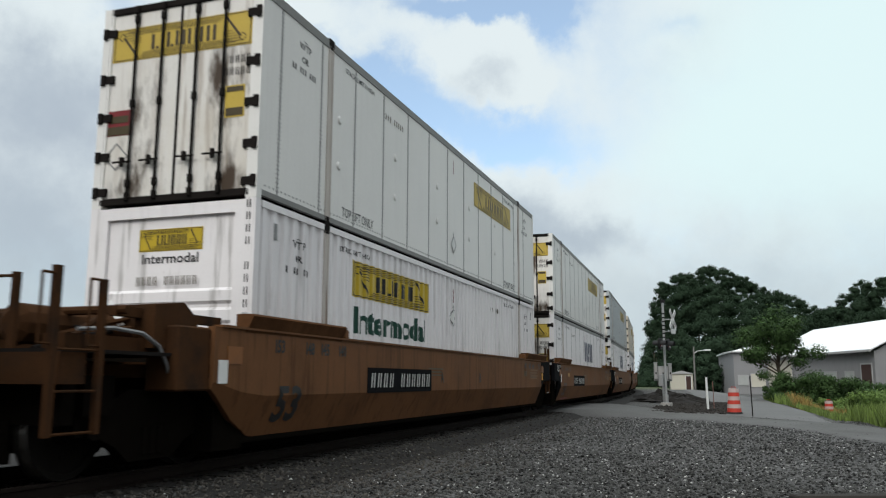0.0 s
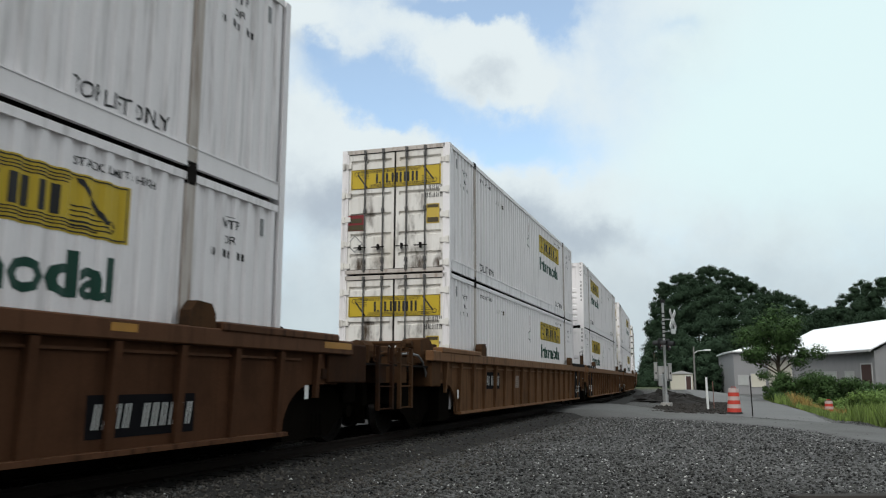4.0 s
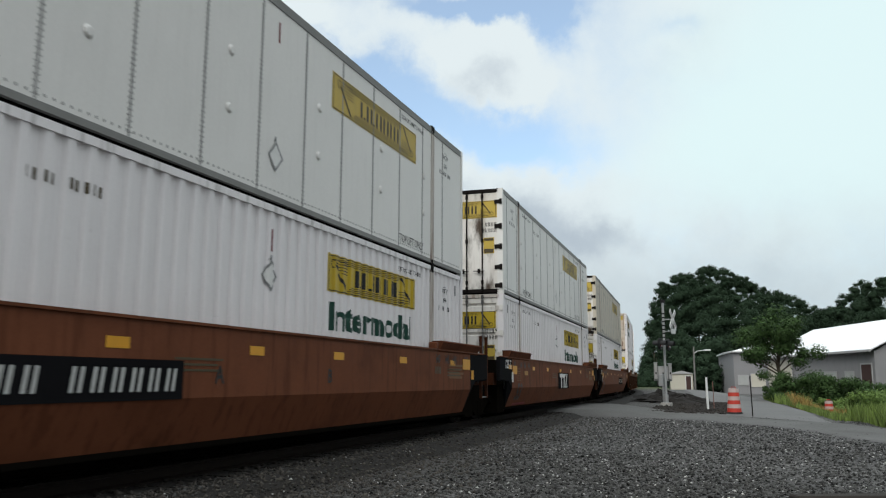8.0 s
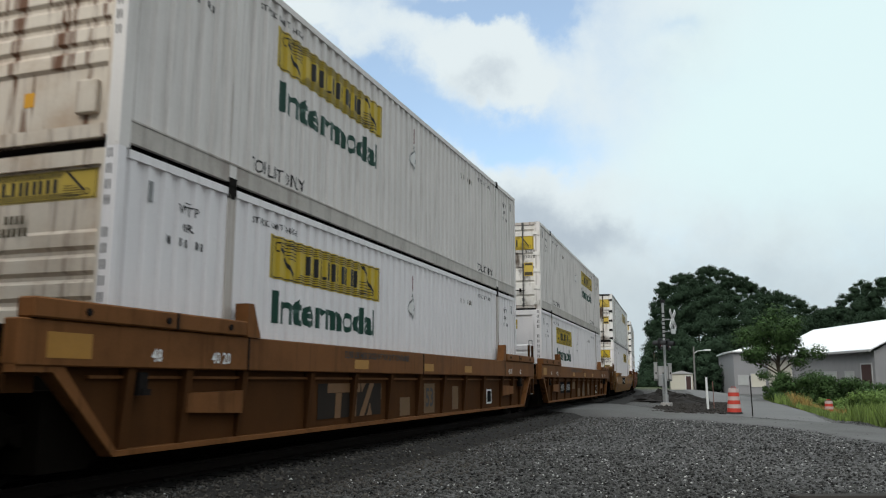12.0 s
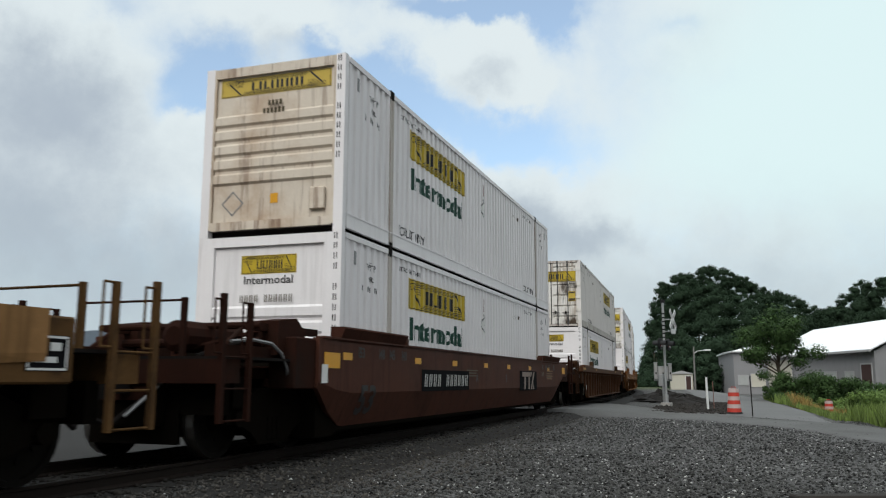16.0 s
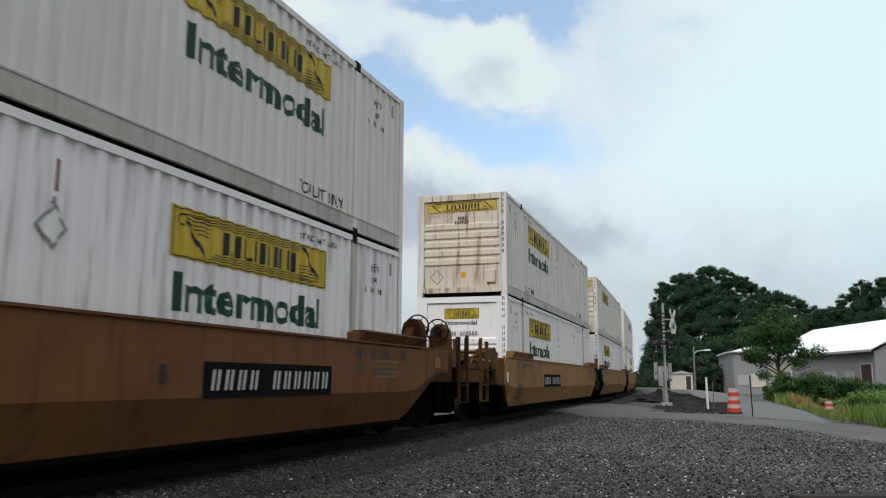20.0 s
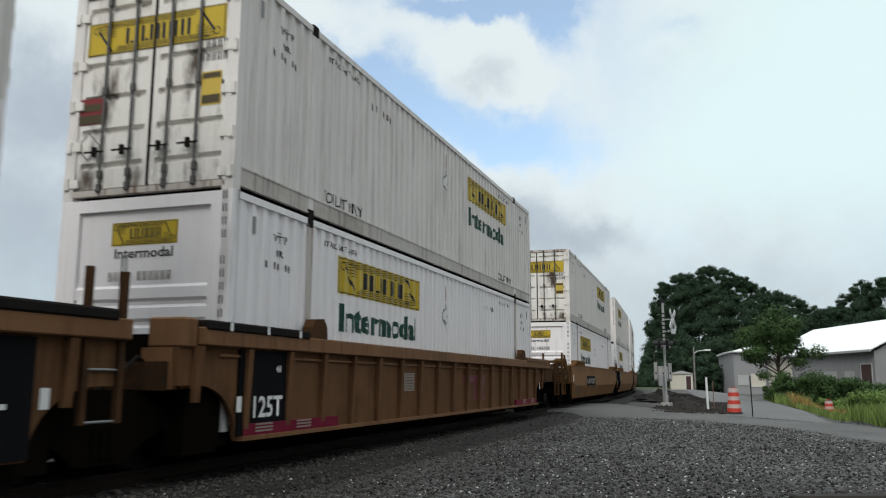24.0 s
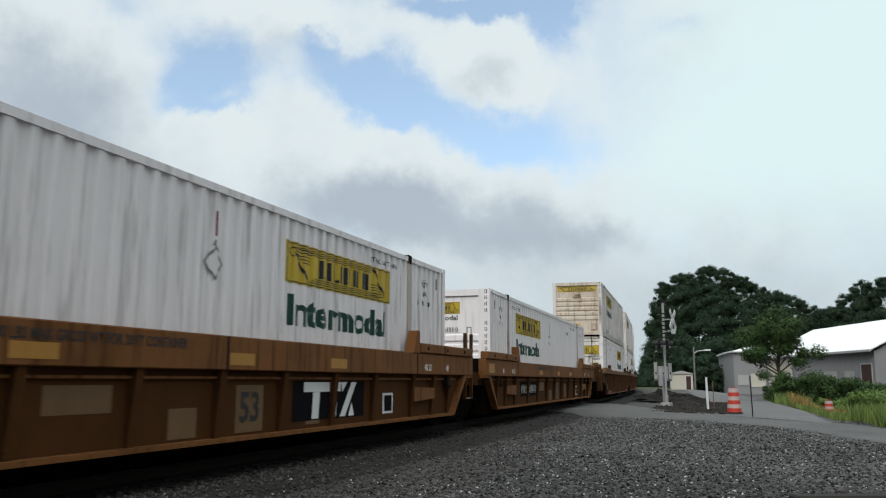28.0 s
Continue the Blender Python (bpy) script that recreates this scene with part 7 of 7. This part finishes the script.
def hip_roof():
    bm = bmesh.new()
    for v in ((-0.4, 6.95, 4.86), (-0.4, -0.35, 4.86), (8.0, -0.35, 7.0), (20.3, -0.35, 7.0), (20.3, 6.95, 4.86), (-0.4, 6.95, 4.80), (-0.4, -0.35, 4.80), (20.3, -0.35, 4.80), (20.3, 6.95, 4.80)):
        bm.verts.new(v)
    bmesh.ops.convex_hull(bm, input=bm.verts[:])
    return bm


part("hip_roof", hip_roof(), WHITE_METAL_ROOF, _shed, "white hipped end of the roof")


def hut(x, y):
    h = thing("signal_hut", "small cream hut beside the lane", "hut", "", "", pose(x, y, land(x, y), 0, 0, 8))
    part("wall", boxes((-1.6, 1.6, -1.2, 1.2, -0.1, 2.3)), PALE_WALL, h)
    part("roof", prism(((-1.8, 2.3), (1.8, 2.3), (0, 2.75)), "y", -1.4, 1.4), TRIM_GREY, h, "shallow grey roof")
    d = part("door", boxes((0.6, 1.3, -1.24, -1.2, 0.0, 1.95)), DARK_IN, h)
    part("frame", boxes((0.52, 0.6, -1.26, -1.2, 0, 2.05), (1.3, 1.38, -1.26, -1.2, 0, 2.05), (0.6, 1.3, -1.26, -1.2, 1.95, 2.05)), SIGN_WHITE, d)


hut(-2.0, 128.0)

# ---- beyond the track ----
FAR_HILL = mat("hazy_blue_green_hill", (0.055, 0.070, 0.085), 0.9, var=0.25, scale=0.02, fine=0.3, bump=0.0)


def far_hills():
    rng = np.random.default_rng(4)
    bm = bmesh.new()
    a0, a1, n = -75, -14, 120
    rows = []
    for i in range(n + 1):
        a = radians(a0 + (a1 - a0) * i / n)
        h = 46 + 12 * math.sin(i * 0.11 + 1.0) + 4 * math.sin(i * 0.31) + 0.8 * rng.normal()
        d = 950
        rows.append([bm.verts.new((EYE[0] + (d + b) * math.sin(a), (d + b) * math.cos(a), z)) for b, z in ((0, -6), (60, h * 0.55), (150, h), (420, -6))])
    for p, q in zip(rows, rows[1:]):
        for k in range(3):
            bm.faces.new((p[k], q[k], q[k + 1], p[k + 1]))
    bmesh.ops.recalc_face_normals(bm, faces=bm.faces[:])
    tagged(part("far_hills", bm, FAR_HILL), "low hazy wooded hills on the far horizon", "hills", "", "structure")


far_hills()


def far_pole(x, y, h, label):
    p = thing("utility_pole", label, "pole", "distant poles", "", pose(x, y, land(x, y)))
    part("pole", rods(((0, 0, -0.1), (0, 0, h), 0.13, 8, 0.08)), BARK, p)
    part("crossarm", boxes((-0.9, 0.9, -0.05, 0.05, h - 0.7, h - 0.58)), BARK, p)


far_pole(-70, 95, 8.6, "thin dark pole beyond the track")
far_pole(-66, 95, 8.8, "thin dark pole beyond the track")
far_pole(-116, 112, 12.5, "thin dark pole beyond the track")

# a dark timber lying on the lot near the camera
tagged(part("timber", soft_box(-1.3, 1.3, -0.11, 0.11, 0, 0.10, 0.02), mat("tarred_timber", (0.022, 0.019, 0.016), 0.9, var=0.3, scale=4, bump=0.4), None, "", pose(8.55, 10.25, -0.33, 0, 0, 24)), "dark tarred timber lying on the gravel", "timber")

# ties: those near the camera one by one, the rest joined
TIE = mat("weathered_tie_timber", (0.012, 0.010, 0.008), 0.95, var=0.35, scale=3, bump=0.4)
_tie = once("tie", lambda: boxes((-1.3, 1.3, -0.11, 0.11, -0.30, -0.155)))
_tie.materials.append(TIE)
for i in range(130):
    s = -30 + i * 0.52
    q = on_track(s)
    part("tie", _tie, None, track, "", pose(q.x, q.y, 0, 0, 0, math.degrees(BEND * s) + 0.8 * math.sin(i * 3.1)))


def far_ties():
    V, F = [], []
    for i in range(int((S1 - S0) / 0.52)):
        s = S0 + i * 0.52
        if -30.3 < s < 37.2:
            continue
        k = len(V)
        for z in (-0.3, -0.155):
            for o, d in ((-1.3, -0.11), (1.3, -0.11), (1.3, 0.11), (-1.3, 0.11)):
                V.append(tuple(on_track(s + d, o, z)))
        F += [(k + 4, k + 5, k + 6, k + 7), (k, k + 1, k + 5, k + 4), (k + 1, k + 2, k + 6, k + 5), (k + 2, k + 3, k + 7, k + 6), (k + 3, k, k + 4, k + 7)]
    me = bpy.data.meshes.new("ties")
    me.from_pydata(V, [], F)
    tagged(part("far_ties", me, TIE, track), "", "", "", "stuff")


far_ties()


# ---- the train: place along the line at 0 s, car, lower and upper container; "d" turns the doors to the rear ----
SET_A = ("smooth", BROWN, "brown smooth-sided well car carrying stacked containers", dict())
SET_B = ("tight", RUST_BROWN, "faded brown ribbed well car with black stencil panels", dict(black=True))
SET_C = ("tight", DUSK_BROWN, "dull dark brown ribbed well car", dict())
SET_D = ("smooth", RED_BROWN, "red-brown smooth-sided well car with amber tape", dict(tape=True))
SET_E = ("smooth", TAN, "tan smooth-sided well car", dict())
SET_F = ("wide", ORANGE_BROWN, "orange-brown well car with a deep top chord", dict())
SET_G = ("smooth", MAROON, "dark maroon smooth-sided well car with amber tape", dict(tape=True))
SET_H = ("tight", RUST_BROWN, "faded brown ribbed well car with magenta bands", dict(black=True, pink=True))
SET_I = ("smooth", PALE_BROWN, "dusty light brown smooth-sided well car", dict())
# rear end of the containers at 0 s, set, coupler in front, coupler behind, lower, upper, bars, logo
CONSIST = [
    (110.2, SET_A, False, False, "plain d", "silver d", True, ""),
    (90.6, SET_A, False, True, "plain d", "beige d", True, ""),
    (66.95, SET_A, True, False, "plain d", "beige d", True, ""),
    (47.50, SET_A, False, False, "plain d", "silver d", True, ""),
    (28.10, SET_A, False, False, "plain d", "plate d", True, ""),
    (8.64, SET_A, False, True, "n1", "plate d", True, ""),
    (-15.06, SET_B, True, False, "n1 d", "n1 d", True, ""),
    (-34.58, SET_B, False, False, "n1", "n1", False, "maroon"),
    (-53.96, SET_B, False, True, "n1 d", "n1 d", True, ""),
    (-77.05, SET_C, True, True, "n1 d", "n2", True, ""),
    (-100.97, SET_D, True, False, "n1 d", "beige d", True, ""),
    (-120.54, SET_D, False, False, "n1 d", "plate d", False, "white"),
    (-140.32, SET_D, False, True, "n1 d", "plate d", True, ""),
    (-163.80, SET_E, True, True, "n0 d", "plate d", True, "maroon"),
    (-187.49, SET_F, True, False, "n1", "n1o d", True, ""),
    (-207.16, SET_F, False, False, "n2", "n2o", False, "faded"),
    (-226.72, SET_F, False, True, "n1", "n1 d", True, ""),
    (-251.03, SET_C, True, True, "n1", "n1o d", False, ""),
    (-274.88, SET_G, True, True, "n1", "n2", True, "white"),
    (-298.78, SET_E, True, False, "n1 d", "n0o d", True, ""),
    (-318.24, SET_E, False, False, "n1", "n3o", False, "maroon"),
    (-337.90, SET_E, False, True, "n1", "n2o", True, ""),
    (-361.72, SET_A, True, False, "n1 d", "n1o d", True, ""),
    (-381.23, SET_I, False, False, "n1", "n1o", False, "maroon"),
    (-401.10, SET_I, False, True, "n1", "n1o d", True, ""),
    (-424.71, SET_H, True, False, "n1", "n1o d", False, "maroon"),
    (-444.12, SET_H, False, False, "n1 d", "n3o", True, ""),
    (-463.81, SET_H, False, True, "n1 d", "n2o", True, ""),
    (-487.42, SET_F, True, False, "n1", "", True, ""),
    (-507.05, SET_F, False, False, "n1 d", "", False, "white"),
]
BRAKES = {-163.80: (1,), -361.72: (1,), -487.42: (1,), -337.90: (-1,)}     # cars with a hand brake wheel: 1 in front, -1 behind
TRAIN = []                            # (thing, place of its middle at 0 s, height, turned about)


def build_train():
    cars, boxes_made = {}, {}
    for rear, st, cf, cr, low, up, bars, logo in CONSIST:
        mid = rear + HALF
        kind, paint, words, extra = st
        wheels = BRAKES.get(rear, ())
        key = (kind, paint.name, cf, cr, bars, logo, words, wheels)
        if key in cars:
            c = copy_thing(cars[key], Matrix.Identity(4))
            for o in c.children_recursive:
                if o.name.startswith("wheelset"):
                    WHEELS[-1 if o.matrix_basis.translation.y < 0 else 1].append(o)
        else:
            c = cars[key] = well_car(kind, paint, cf, cr, words, wheels, bars, logo, **extra)
        TRAIN.append((c, mid, 0.0, False))
        for spec, z in ((low, Z_LOW), (up, Z_UP)):
            if not spec:
                continue
            sort, *turn = spec.split()
            if sort in boxes_made:
                b = copy_thing(boxes_made[sort], Matrix.Identity(4))
            else:
                b = boxes_made[sort] = container(sort)
            where = "set in a well car" if z == Z_LOW else "stacked on another"
            base = boxes_made[sort]["label"].split(",")[0]
            b["label"] = "%s, %s" % (base, where)
            TRAIN.append((b, mid, z, bool(turn)))


build_train()


def motions():
    times = list(range(29))
    for ob, mid, z, about in TRAIN:
        rows = []
        for t in times:
            s = mid + run(t)
            a, b = on_track(s - 9.0), on_track(s + 9.0)
            head = math.degrees(math.atan2(b.y - a.y, b.x - a.x)) - 90
            p = (a + b) / 2
            rows.append((t, pose(p.x, p.y, z, 0, 0, head + (180 if about else 0))))
        walk(ob, rows)
    # the wheels roll with the run of the train: every wheelset at one end of a truck shares one set of keys
    for e, sets in WHEELS.items():
        rows = []
        for f in range(0, 28 * FPS + 1):
            t = f / FPS
            rows.append((t, pose(0, e * 0.915, WHEEL_R) @ Matrix.Rotation(-run(t) / WHEEL_R, 4, "X")))
        walk(sets[0], rows)
        first = sets[0].animation_data
        for w in sets[1:]:
            w.rotation_mode = "QUATERNION"
            ad = w.animation_data_create()
            ad.action = first.action
            ad.action_slot = first.action_slot


motions()
